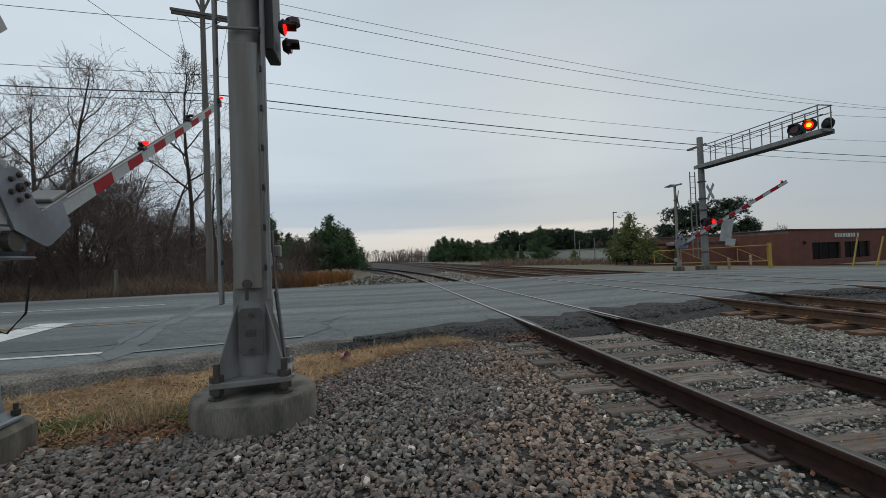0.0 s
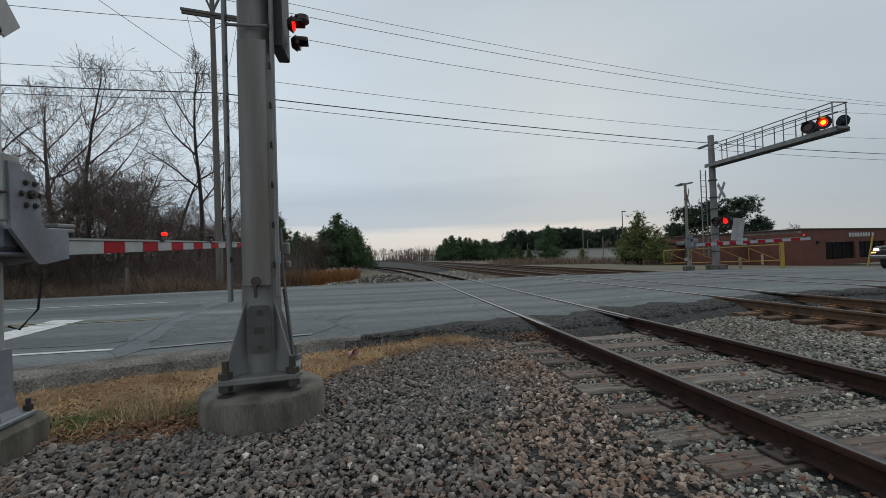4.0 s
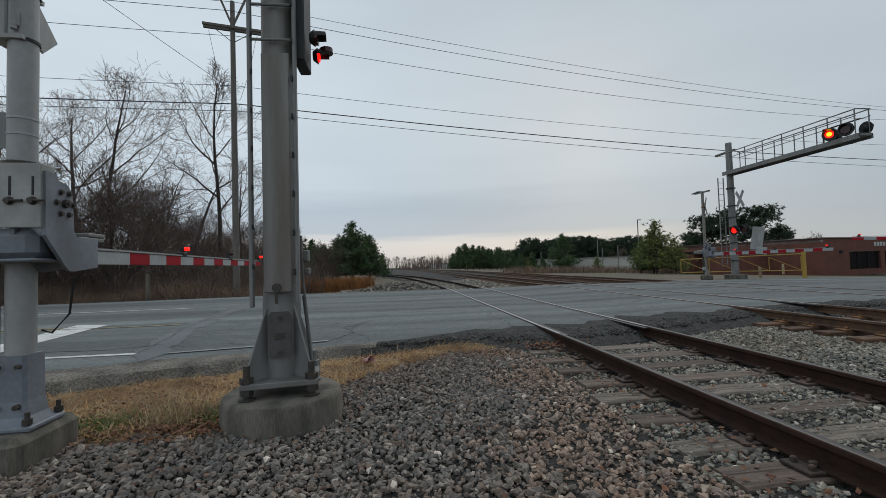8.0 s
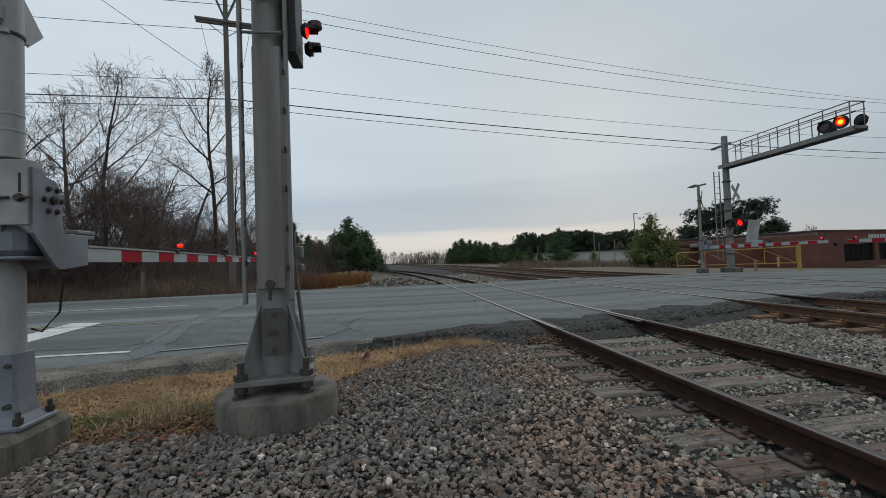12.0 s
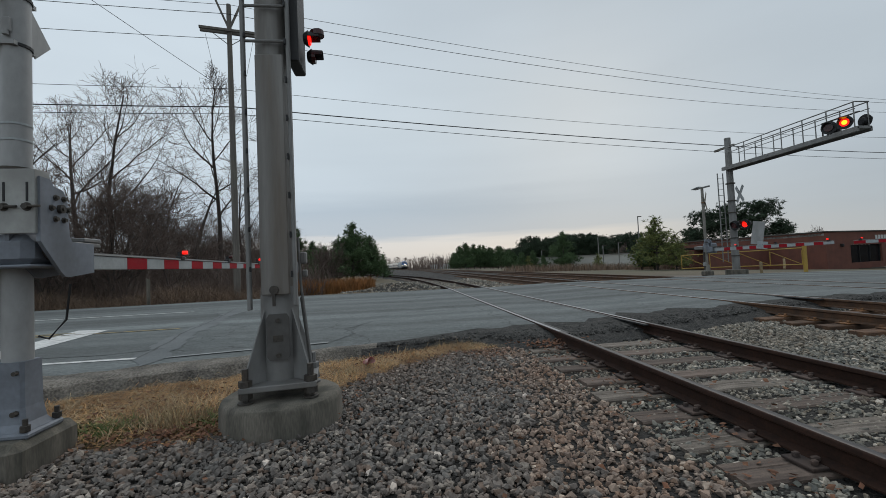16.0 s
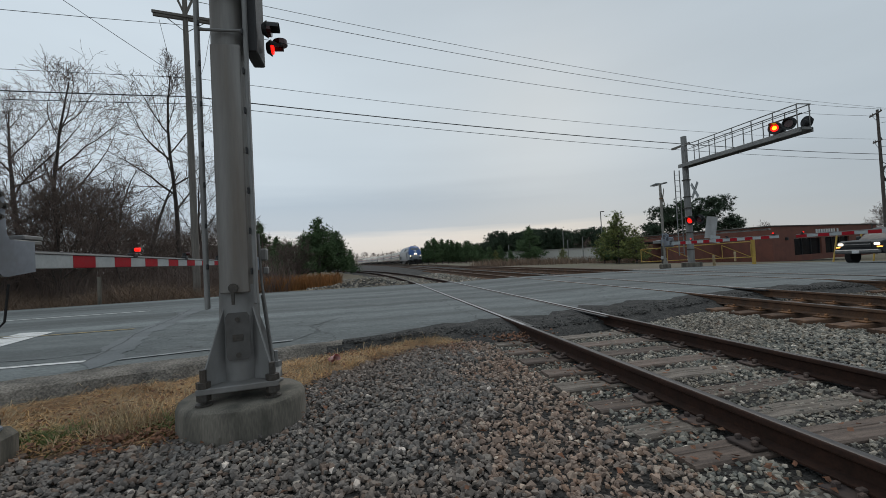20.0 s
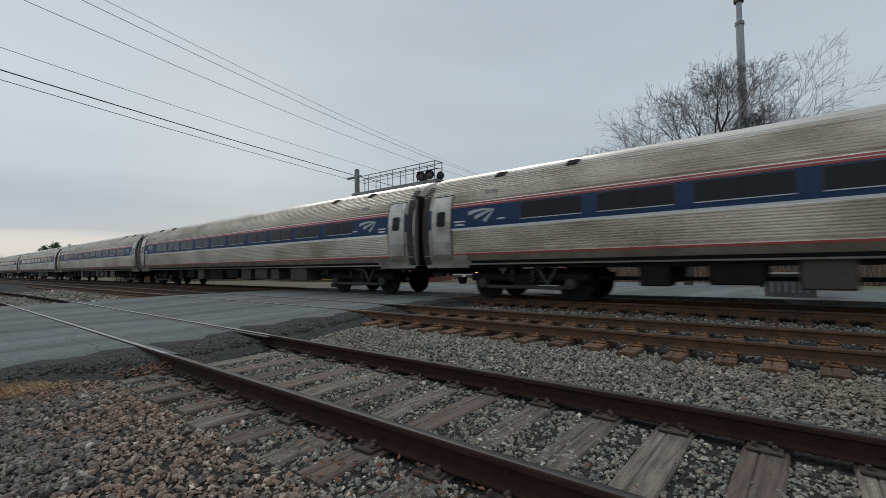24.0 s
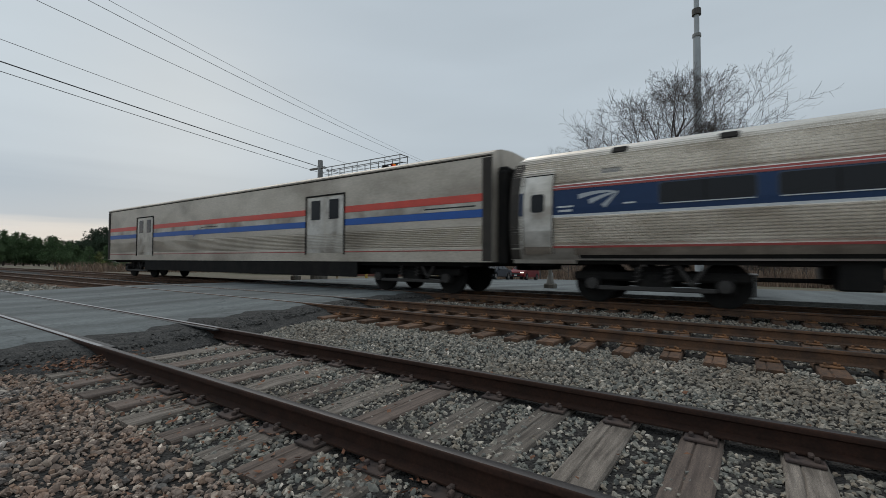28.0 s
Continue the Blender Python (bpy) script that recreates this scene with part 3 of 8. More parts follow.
xs = steps((-2500, -200, 575), (-200, -40, 20), (-40, -12, 2), (-12, 14, 0.4), (14, 60, 2), (60, 200, 20), (200, 2500, 575))
ys = steps((-2500, -100, 600), (-100, -20, 10), (-20, -6, 1), (-6, 8, 0.4), (8, 24, 1), (24, 100, 4), (100, 420, 16), (420, 2900, 620))
me = grid(xs, ys, ground_z)
ground = structure("ground", me, [FIELD, GRAVELSHADE, SOIL, LITTER], "bare winter ground of dirt, dry grass and track ballast", "ground")
NEAR = ((-200, 4.3), (-6, 4.5), (-5.3, 4.9), (-4.6, 5.1), (-4.0, 5.3), (-3.3, 5.72), (-2.7, 5.85), (-2.2, 5.97), (-1.6, 6.2), (-1.0, 6.15), (-0.5, 5.95), (0.3, 5.88), (1.24, 6.1), (1.7, 6.25), (4.1, 6.85), (5.9, 7.4), (8.5, 7.45), (11.2, 7.3), (11.9, 6.4), (12.4, 0.0), (12.7, -90), (26, -90), (26.5, 0.0), (30, 4.0), (200, 6))


def verge_depth(x):
    """How far the dry grass reaches from the road's edge."""
    return lerp(x, ((-7.5, 1.3), (-5.3, 1.5), (-4.77, 1.75), (-4.37, 1.9), (-3.9, 2.2), (-3.6, 2.25), (-3.2, 1.65), (-2.98, 1.45), (-2.55, 1.0), (-2.15, 0.62), (-1.6, 0.32), (-1.0, 0.08), (-0.8, 0.0)))


for p in ground.data.polygons:
    x, y = p.center.x - main_shift(p.center.y), p.center.y
    if -7.5 < x < -0.8 and lerp(x, NEAR) - verge_depth(x) < y < lerp(x, NEAR) + 0.3:
        p.material_index = 3
        continue
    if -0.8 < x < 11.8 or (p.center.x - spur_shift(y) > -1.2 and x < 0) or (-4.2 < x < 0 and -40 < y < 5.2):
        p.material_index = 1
    elif -14 < x < 16 and -30 < y < 24:
        p.material_index = 2

FAR = ((-200, 18.4), (-9, 18.8), (-4.2, 19.4), (-1, 19.4), (1.5, 18.8), (6, 18.3), (10, 18.1), (13, 18.8), (16, 20.0), (24, 21.5), (200, 24))


def sag(x, y):
    """The road's edge slopes down to the ballast beside the tracks."""
    return lerp(x, ((-3.2, 0.02), (-0.6, 0.075), (11, 0.075), (12, 0.0))) * max(0.0, 1 - max(0.0, y - lerp(x, NEAR)) / 0.9)


def broken(x):
    """Width of the broken strip along the road's near edge."""
    return max(0.04, lerp(x, ((-9, 0.6), (-5, 0.5), (-3.7, 0.22), (-2.9, 0.16), (-2.3, 0.3), (-1.55, 0.38), (-0.95, 0.7), (-0.4, 0.85), (0.2, 0.85), (1.6, 1.05), (3.2, 0.8), (4.2, 0.6), (11, 0.6), (12.5, 0.3))) * (1 + 0.35 * noise.noise((x * 1.9, 7, 1)) + 0.25 * noise.noise((x * 6.5, 2, 4))))


def road_mesh():
    m = Mesh()
    stations = sorted(set(steps((-200, -20, 20), (-20, -6, 1), (-6, 12.8, 0.2), (12.8, 30, 0.5), (30, 200, 10))))
    rows = 24
    for x in stations:
        a, b = lerp(x, NEAR), lerp(x, FAR)
        rough = 0.07 * noise.noise((x * 2.1, 0, 0)) + 0.05 * noise.noise((x * 7, 3, 0))
        a += rough
        for j in range(rows + 1):
            y = a + broken(x) * j / 4 if j <= 4 else a + broken(x) + (b - a - broken(x)) * ((j - 4) / (rows - 4)) ** 1.4
            z = road_z(x, y) - (0.025 if j in (0, rows) else 0) + 0.003 * noise.noise((x * 0.5, y * 0.5, 9))
            m.v.append((x, y, z - sag(x, y)))
        m.v.append((x, a - (0.18 if x < -1.3 else 0.3) - 0.12 * noise.noise((x * 1.7, 5, 0)), road_z(x, a) - (0.2 if x > -3 else 0.26)))
    w = rows + 2
    for i in range(len(stations) - 1):
        for j in range(rows):
            m.f.append((i * w + j, (i + 1) * w + j, (i + 1) * w + j + 1, i * w + j + 1))
        m.f.append((i * w + rows + 1, (i + 1) * w + rows + 1, (i + 1) * w, i * w))
    return m


SHOULDER = material("crumbled_shoulder", (0.21, 0.19, 0.165), 0.97, 0, (0.125, 0.112, 0.096), 2.5, 0.9, 45, 0.5, 0.02, 40, dirt=(0.05, 0.05, 0.048), dirt_amount=0.6, dirt_scale=3.5, spec=0.2)
TARRED = material("tarred_edge", (0.036, 0.036, 0.035), 0.97, 0, (0.075, 0.071, 0.066), 9, 0.8, 45, 0.6, 0.025, 30, spec=0.2)
TARSTONE = material("tarred_rubble", (0.05, 0.049, 0.047), 0.95, 0, (0.09, 0.085, 0.078), 6, 0.8, 60, 0.4, 0.003, 60, vary=0.6, spec=0.2)
road = structure("road", road_mesh(), [ASPHALT, TARRED, SHOULDER], "worn blue-grey asphalt road over the crossing", "road")

for p in road.data.polygons:
    row = p.index % 25
    if p.center.y < 9 and -12 < p.center.x < 12.4 and (row == 24 or row < 4):
        p.material_index = 1 if p.center.x > -2.6 + 0.8 * noise.noise((p.center.x * 5, row, 1)) else 2

RAIL = [(-0.07, -0.150), (0.07, -0.150), (0.07, -0.139), (0.012, -0.122), (0.009, -0.050), (0.036, -0.036), (0.036, -0.008), (0.027, 0.0), (-0.027, 0.0), (-0.036, -0.008), (-0.036, -0.036), (-0.009, -0.050), (-0.012, -0.122), (-0.07, -0.139)]


def sweep(profile, path, tops, m=None):
    m = m or Mesh()
    n, o = len(profile), len(m.v)
    for x, y in path:
        for u, v in profile:
            m.v.append((x + u, y, tops + v))
    for i in range(len(path) - 1):
        for k in range(n):
            a, b = o + i * n + k, o + i * n + (k + 1) % n
            m.f.append((a, b, b + n, a + n))
    m.f += [tuple(o + k for k in range(n)), tuple(o + (len(path) - 1) * n + k for k in range(n - 1, -1, -1))]
    return m


def tie_mesh(seed, length=2.6):
    r = random.Random(seed)
    m = Mesh()
    k = 6
    w = 0.115 + r.uniform(-0.01, 0.01)
    for i in range(k + 1):
        x = -length / 2 + length * i / k + r.uniform(-0.02, 0.02) * (0 < i < k) + r.uniform(-0.03, 0.03) * (i in (0, k))
        dy, dz = r.uniform(-0.008, 0.008), r.uniform(-0.006, 0.004)
        for u, v in ((-w, -0.17), (w, -0.17), (w, -0.012), (w - 0.014, 0), (w * 0.3, -0.002), (w * 0.22, -0.012), (w * 0.14, 0), (-w + 0.014, 0), (-w, -0.012)):
            m.v.append((x, dy + u, v + dz))
    n = 9
    for i in range(k):
        m.f += [(i * n + j, i * n + (j + 1) % n, (i + 1) * n + (j + 1) % n, (i + 1) * n + j) for j in range(n)]
    m.f += [tuple(range(n)), tuple(k * n + j for j in range(n - 1, -1, -1))]
    return m


def plate_mesh():
    m = Mesh().box(0, 0, 0.009, 0.34, 0.19, 0.018, bevel=0.004)
    for dx in (-0.115, 0.115):
        for dy in (-0.055, 0.055):
            m.box(dx, dy, 0.03, 0.035, 0.028, 0.03, bevel=0.006)
    for dx in (-0.082, 0.082):
        m.box(dx, 0.03 if dx > 0 else -0.03, 0.038, 0.045, 0.03, 0.026, bevel=0.006)
    return m


TIES = [tie_mesh(s).data("tie", TIE if s < 6 else TIEBROWN) for s in range(8)]
FARTIE = [tie_mesh(s + 20).data("tie", RUSTTIE) for s in range(2)]
PLATE = plate_mesh().data("tie_plate", RUSTPLATE)
PLATERUST = plate_mesh().data("tie_plate", RUSTBRIGHT)
BOLT = Mesh().box(0, 0, 0, 0.05, 0.045, 0.05, bevel=0.01).box(0, 0.03, -0.01, 0.07, 0.03, 0.03, bevel=0.008).data("rail_anchor", RUST)


def track(name, k, shift, y0, y1, label):
    cx, top = TRACKS[k], TOPS[k]
    base = thing(name, pose(0, 0, 0), label, "railway track", kind="structure")
    base.location.z = 0
    if k == 0:
        run = steps((y0, 18, 4), (18, y1, 3))
    else:
        run = steps((y0, 80, 10), (80, y1, 10))
    for s in (-0.7525, 0.7525):
        near_y, far_y = lerp(cx + s, NEAR) - 0.1, lerp(cx + s, FAR) + 0.1
        path = [(cx + s + shift(y), y) for y in sorted(run + [near_y, far_y])]
        ob = part("rail", sweep(RAIL, path, top), [RUST if k == 0 else RAILRUST, RAILTOP, RAILDULL], base, smooth=50)
        for p in ob.data.polygons:
            if p.normal.z > 0.9 and p.center.z > top - 0.02:
                p.material_index = 1 if near_y < p.center.y < far_y else 2
    return base


def lay_ties(base, k, shift, y0, y1, step, seed, plates=True):
    r = random.Random(seed)
    cx, top = TRACKS[k], TOPS[k]
    y = y0
    while y < y1:
        lean = math.degrees(math.atan((shift(y + 0.5) - shift(y - 0.5))))
        tm = (TIES[r.randrange(8)] if k == 0 else FARTIE[r.randrange(2)])
        t = part("tie", tm, None, base, m=pose(cx + shift(y) + r.uniform(-0.06, 0.06), y, top - 0.168 + r.uniform(-0.008, 0.004), r.uniform(-0.6, 0.6), r.uniform(-0.3, 0.3), -lean + r.uniform(-1.6, 1.6)))
        if plates:
            for s in (-0.7525, 0.7525):
                part("tie_plate", PLATE if k == 0 else PLATERUST, None, t, m=pose(s + cx + shift(y) - t.location.x, 0, 0.003))
        y += step * r.uniform(0.93, 1.07)


spur = track("track_1", 0, spur_shift, -70, 70, "siding track with rust-brown rails on grey weathered wooden ties")
mid = track("track_2", 1, main_shift, -90, 420, "main track with orange-rusted rails on brown ties")
outer = track("track_3", 2, main_shift, -90, 420, "far main track with rusted rails on brown ties")
lay_ties(spur, 0, spur_shift, -5.08, 2.2, 0.5, 3)
for k, y in enumerate((2.42, 2.92, 3.42, 3.86, 4.4, 4.94, 5.47)):
    lay_ties(spur, 0, spur_shift, y, y + 0.1, 0.5, 60 + k)
lay_ties(spur, 0, spur_shift, 19.8, 46, 0.56, 4, False)
lay_ties(mid, 1, main_shift, -7.0, 6.9, 0.5, 5)
lay_ties(outer, 2, main_shift, -8.0, 7.2, 0.5, 6)
lay_ties(mid, 1, main_shift, 18.6, 45, 0.52, 7, False)
lay_ties(outer, 2, main_shift, 18.6, 45, 0.52, 8, False)

# dark flangeways beside the rails in the road
for k in range(3):
    for s in (-0.7525, 0.7525):
        x = TRACKS[k] + s
        a, b = lerp(x, NEAR) - 0.2, lerp(x, FAR) + 0.2
        inner = -1 if s > 0 else 1
        strip = Mesh().box(x + inner * 0.075, (a + b) / 2, TOPS[k] - 0.021, 0.065, b - a, 0.02)
        structure("flangeway", strip, BLACK, "dark flangeway gap beside the rail", "flangeway")

# road paint
def paint(name, pts, z, mat, label):
    m = Mesh()
    m.v = [(x, y, road_z(x, y) + z) for x, y in pts]
    m.f = [tuple(range(len(pts)))]
    return structure(name, m, mat, label, "road marking")


def band(name, x0, x1, ya, yb, width, z, mat, label):
    m = Mesh()
    xs_ = steps((x0, x1, 0.5))
    for x in xs_:
        y = ya + (yb - ya) * (x - x0) / (x1 - x0)
        m.v += [(x, y - width / 2, road_z(x, y) + z), (x, y + width / 2, road_z(x, y) + z)]
    m.f = [(2 * i, 2 * i + 2, 2 * i + 3, 2 * i + 1) for i in range(len(xs_) - 1)]
    return structure(name, m, mat, label, "road marking")


def seam(name, pts, width, z, mat, label, seed):
    """An irregular strip lying on the road along a line of points."""
    m = Mesh()
    line = []
    for (ax, ay), (bx, by) in zip(pts, pts[1:]):
        k = max(2, round(math.hypot(bx - ax, by - ay) / 0.12))
        line += [(ax + (bx - ax) * i / k, ay + (by - ay) * i / k) for i in range(k)]
    line.append(pts[-1])
    for i, (x, y) in enumerate(line):
        a, b = line[max(0, i - 1)], line[min(len(line) - 1, i + 1)]
        d = Vector((b[0] - a[0], b[1] - a[1], 0)).normalized()
        f = min(1.0, i / 4, (len(line) - 1 - i) / 4)
        for e in (-1, 1):
            w = width * f * (0.5 + 0.45 * noise.noise((x * 3, y * 3, seed + e)))
            px, py = x - d.y * w * e + 0.05 * noise.noise((x * 4, y * 4, seed)), y + d.x * w * e
            m.v.append((px, py, road_z(px, py) + z - sag(px, py)))
    m.f = [(2 * i, 2 * i + 2, 2 * i + 3, 2 * i + 1) for i in range(len(line) - 1)]
    return structure(name, m, mat, label, "road repair")


PATCH = material("worn_dark_asphalt", (0.115, 0.125, 0.128), 0.92, 0, (0.15, 0.163, 0.167), 1.5, 0.9, 70, 0.22, 0.004, 120, stretch=(0.4, 1, 1))
TAR = material("crack_tar", (0.06, 0.063, 0.065), 0.9, 0, (0.1, 0.107, 0.108), 5, 0.9, 60, 0.3)
seam("old_repair", [(-5.35, 5.3), (-5.51, 5.9), (-5.97, 7.5), (-6.4, 10.2), (-6.98, 13.4)], 0.38, 0.005, PATCH, "old dark repair strip across the road", 9)
seam("tar_seam", [(-5.6, 5.6), (-5.85, 6.9), (-6.2, 8.2), (-6.5, 10.4), (-7.1, 13.2)], 0.035, 0.007, TAR, "crack along the repair strip", 21)
seam("tar_seam", [(-3.3, 6.2), (-3.0, 6.9), (-3.2, 7.6), (-2.7, 8.6)], 0.03, 0.006, TAR, "branching crack in the asphalt", 12)
seam("tar_seam", [(-8.2, 6.0), (-7.2, 6.3), (-6.3, 6.2), (-5.4, 6.6)], 0.03, 0.006, TAR, "branching crack in the asphalt", 15)
seam("tar_seam", [(-2.6, 9.8), (-1.4, 9.7), (-0.4, 10.0)], 0.03, 0.006, TAR, "branching crack in the asphalt", 18)
paint("stop_line", [(-9.0, 9.75), (-8.25, 9.5), (-7.85, 7.0), (-7.6, 5.55), (-8.15, 5.55), (-8.4, 7.1)], 0.007, WHITELINE, "wide white stop line before the crossing")
band("edge_line", -40, -5.65, 5.9, 5.78, 0.11, 0.007, WHITELINE, "white road edge line")
band("edge_line", -5.25, -3.3, 5.74, 6.22, 0.08, 0.007, FADED, "faded road edge line")
band("edge_line", -40, -8.2, 13.6, 13.2, 0.12, 0.007, WHITELINE, "white road edge line on the far side")
band("centre_line", -40, -6.6, 9.15, 8.95, 0.1, 0.007, YELLOWLINE, "worn yellow centre line")
band("centre_line", -40, -8.7, 9.4, 9.25, 0.1, 0.007, YELLOWLINE, "worn yellow centre line")


# ---- the train ----
HALF = 1.58


def hull(level):
    """Half-width of the rounded coach side at a height over the rail."""
    return lerp(level, ((0.95, 1.42), (1.25, 1.53), (1.7, HALF), (2.2, HALF), (2.7, 1.53), (3.1, 1.40), (3.4, 1.19), (3.6, 0.92), (3.75, 0.55), (3.83, 0.0)))


def coach_profile(flutes=True):
    side, z = [], 0.98
    while z < 3.56:
        ridge = 0.0
        if flutes and (1.32 < z < 1.98 or 2.76 < z < 3.6):
            ridge = 0.022 * (1 if round((z - 0.98) / 0.03) % 2 else -1)
        side.append((hull(z) + ridge, z))
        z += 0.03
    roof = ((1.19, 3.4), (0.92, 3.6), (0.55, 3.75), (0.05, 3.83))
    for k in range(1, 37):
        f = 0.08 + 0.92 * k / 36
        u = lerp(f, ((0, 1.19), (0.28, 0.92), (0.6, 0.55), (1, 0.05)))
        if hull(z - 0.03) - 0.02 > u:
            lift = 0.004 * (1 if k % 2 else -1) if flutes else 0
            side.append((u + lift * 0.4, lerp(-u, [(-a, b) for a, b in roof]) + lift))
    return side + [(-u, v) for u, v in reversed(side)]


def side_patch(y0, y1, z0, z1, side, out=0.012, thick=0.03, rows=4):
    """A panel that lies on the curved side of a coach."""
    m = Mesh()
    for k in range(rows + 1):
        z = z0 + (z1 - z0) * k / rows
        for y in (y0, y1):
            m.v += [(side * (hull(z) + out), y, z), (side * (hull(z) + out - thick), y, z)]
    for k in range(rows):
        a = k * 4
        m.f += [(a, a + 2, a + 6, a + 4), (a + 1, a + 5, a + 7, a + 3), (a, a + 4, a + 5, a + 1), (a + 2, a + 3, a + 7, a + 6)]
    b = rows * 4
    m.f += [(0, 1, 3, 2), (b, b + 2, b + 3, b + 1)]
    return m


def rounded_patch(y0, y1, z0, z1, side, out, rad, thick=0.03):
    """A panel with rounded corners that lies on the curved side of a coach."""
    ring = []
    for cy, cz, a0 in ((y1 - rad, z1 - rad, 0), (y0 + rad, z1 - rad, 90), (y0 + rad, z0 + rad, 180), (y1 - rad, z0 + rad, 270)):
        ring += [(cy + rad * math.cos(radians(a0 + a)), cz + rad * math.sin(radians(a0 + a))) for a in (0, 30, 60, 90)]
    n = len(ring)
    mid = ((y0 + y1) / 2, (z0 + z1) / 2)
    m = Mesh()
    m.v = [(side * (hull(z) + out), y, z) for y, z in ring] + [(side * (hull(z) + out - thick), y, z) for y, z in ring] + [(side * (hull(mid[1]) + out), *mid)]
    m.f = [(i, (i + 1) % n, 2 * n) for i in range(n)] + [(i, n + i, n + (i + 1) % n, (i + 1) % n) for i in range(n)]
    return m


def wheel_mesh(r=0.457):
    m = Mesh()
    m.disc((0, 0, 0), (1, 0, 0), r, 0.11, 24)
    m.disc((0.05, 0, 0), (1, 0, 0), r + 0.025, 0.03, 24)
    m.disc((-0.07, 0, 0), (1, 0, 0), 0.12, 0.06, 12)
    return m


WHEEL = wheel_mesh().data("wheel", UNDER, 40)
LOCOWHEEL = wheel_mesh(0.508).data("wheel", UNDER, 40)


def bogie(parent, y, wheel, base, r):
    b = Mesh()
    for s in (-1, 1):
        b.box(s * 1.02, y, 0.62, 0.16, base + 0.9, 0.2, bevel=0.04)
        b.box(s * 1.04, y, 0.5, 0.2, 0.7, 0.36, bevel=0.05)
        for d in (-base / 2, base / 2):
            b.box(s * 1.06, y + d, r, 0.18, 0.34, 0.34, bevel=0.05)
        b.tube([(s * 1.12, y - 0.5, 0.9), (s * 1.12, y, 0.52), (s * 1.12, y + 0.5, 0.9)], 0.04, 6)
        b.tube([(s * 1.05, y - 0.35, 0.55), (s * 1.05, y - 0.35, 0.95)], 0.09, 8)
        b.tube([(s * 1.05, y + 0.35, 0.55), (s * 1.05, y + 0.35, 0.95)], 0.09, 8)
    b.box(0, y, 0.7, 2.0, 0.5, 0.3)
    t = part("truck", b, UNDER, parent)
    for s in (-1, 1):
        br = Mesh()
        for d in (-0.34, 0.34):
            br.tube([(s * 1.24, y - base * 0.28 + d, 1.0), (s * 1.24, y - base * 0.28, 0.46)], 0.04, 6)
        br.tube([(s * 1.24, y - base * 0.28 - 0.38, 0.99), (s * 1.24, y - base * 0.28 + 0.38, 0.99)], 0.045, 6)
        part("hanger_bracket", br, TRUCKSTEEL, t)
        part("equalizer", Mesh().box(s * 1.16, y, 0.36, 0.07, base - 0.3, 0.1, bevel=0.02), TRUCKSTEEL, t)
        for d in (-base / 2, base / 2):
            part("journal_cover", Mesh().disc((s * 1.17, y + d, r), (1, 0, 0), 0.13, 0.06, 16).disc((s * 1.2, y + d, r), (1, 0, 0), 0.06, 0.05, 12), TRUCKSTEEL, t)
        for d in (-0.3, 0.3):
            part("spring", Mesh().tube([(s * 1.2, y + d + 0.05 * math.sin(k * 1.6), 0.5 + k * 0.022) for k in range(16)], 0.035, 5), TRUCKSTEEL, t)
    for d in ((-base / 2, base / 2) if base < 3 else (-base / 2, 0, base / 2)):
        for s in (-1, 1):
            part("wheel", wheel, None, t, m=pose(s * 0.78, y + d, r, 0, 0, 0 if s < 0 else 180))
    return t


def coach_body(length, mat_side):
    m = Mesh()
    prof = coach_profile()
    h = length / 2
    n = len(prof)
    cuts = (-h, -h + 0.08, h - 0.08, h)
    for i, y in enumerate(cuts):
        k = 0.975 if i in (0, 3) else 1.0
        m.v += [(u * k, y, v if i in (1, 2) else 0.98 + (v - 0.98) * 0.99) for u, v in prof]
    for i in range(3):
        m.f += [(i * n + j, i * n + (j + 1) % n, (i + 1) * n + (j + 1) % n, (i + 1) * n + j) for j in range(n)]
    m.f += [tuple(range(n - 1, -1, -1)), tuple(3 * n + j for j in range(n))]
    return m


def mark(parent, y, z, size, side, mat, out=0.016):
    """Three swept bands that fan out from one point, for the painted emblem."""
    for k, (eu, ev) in enumerate(((-1.0, -0.06), (-0.72, -0.22), (-0.36, -0.36))):
        m = Mesh()
        for j in range(9):
            f = j / 8
            bow = 0.10 * math.sin(math.pi * f)
            u, v = 0.5 + eu * f, 0.18 + ev * f + bow * (0.55 - 0.3 * k)
            w = (0.012 + 0.055 * f)
            n_ = Vector((-ev, eu)).normalized()
            for g in (-1, 1):
                q = z + size * (v + g * w * n_.y)
                m.v.append((side * (hull(q) + out), y + side * size * (u + g * w * n_.x), q))
        m.f = [(2 * j, 2 * j + 2, 2 * j + 3, 2 * j + 1) for j in range(8)]
        part("emblem_bar", m, mat, parent)


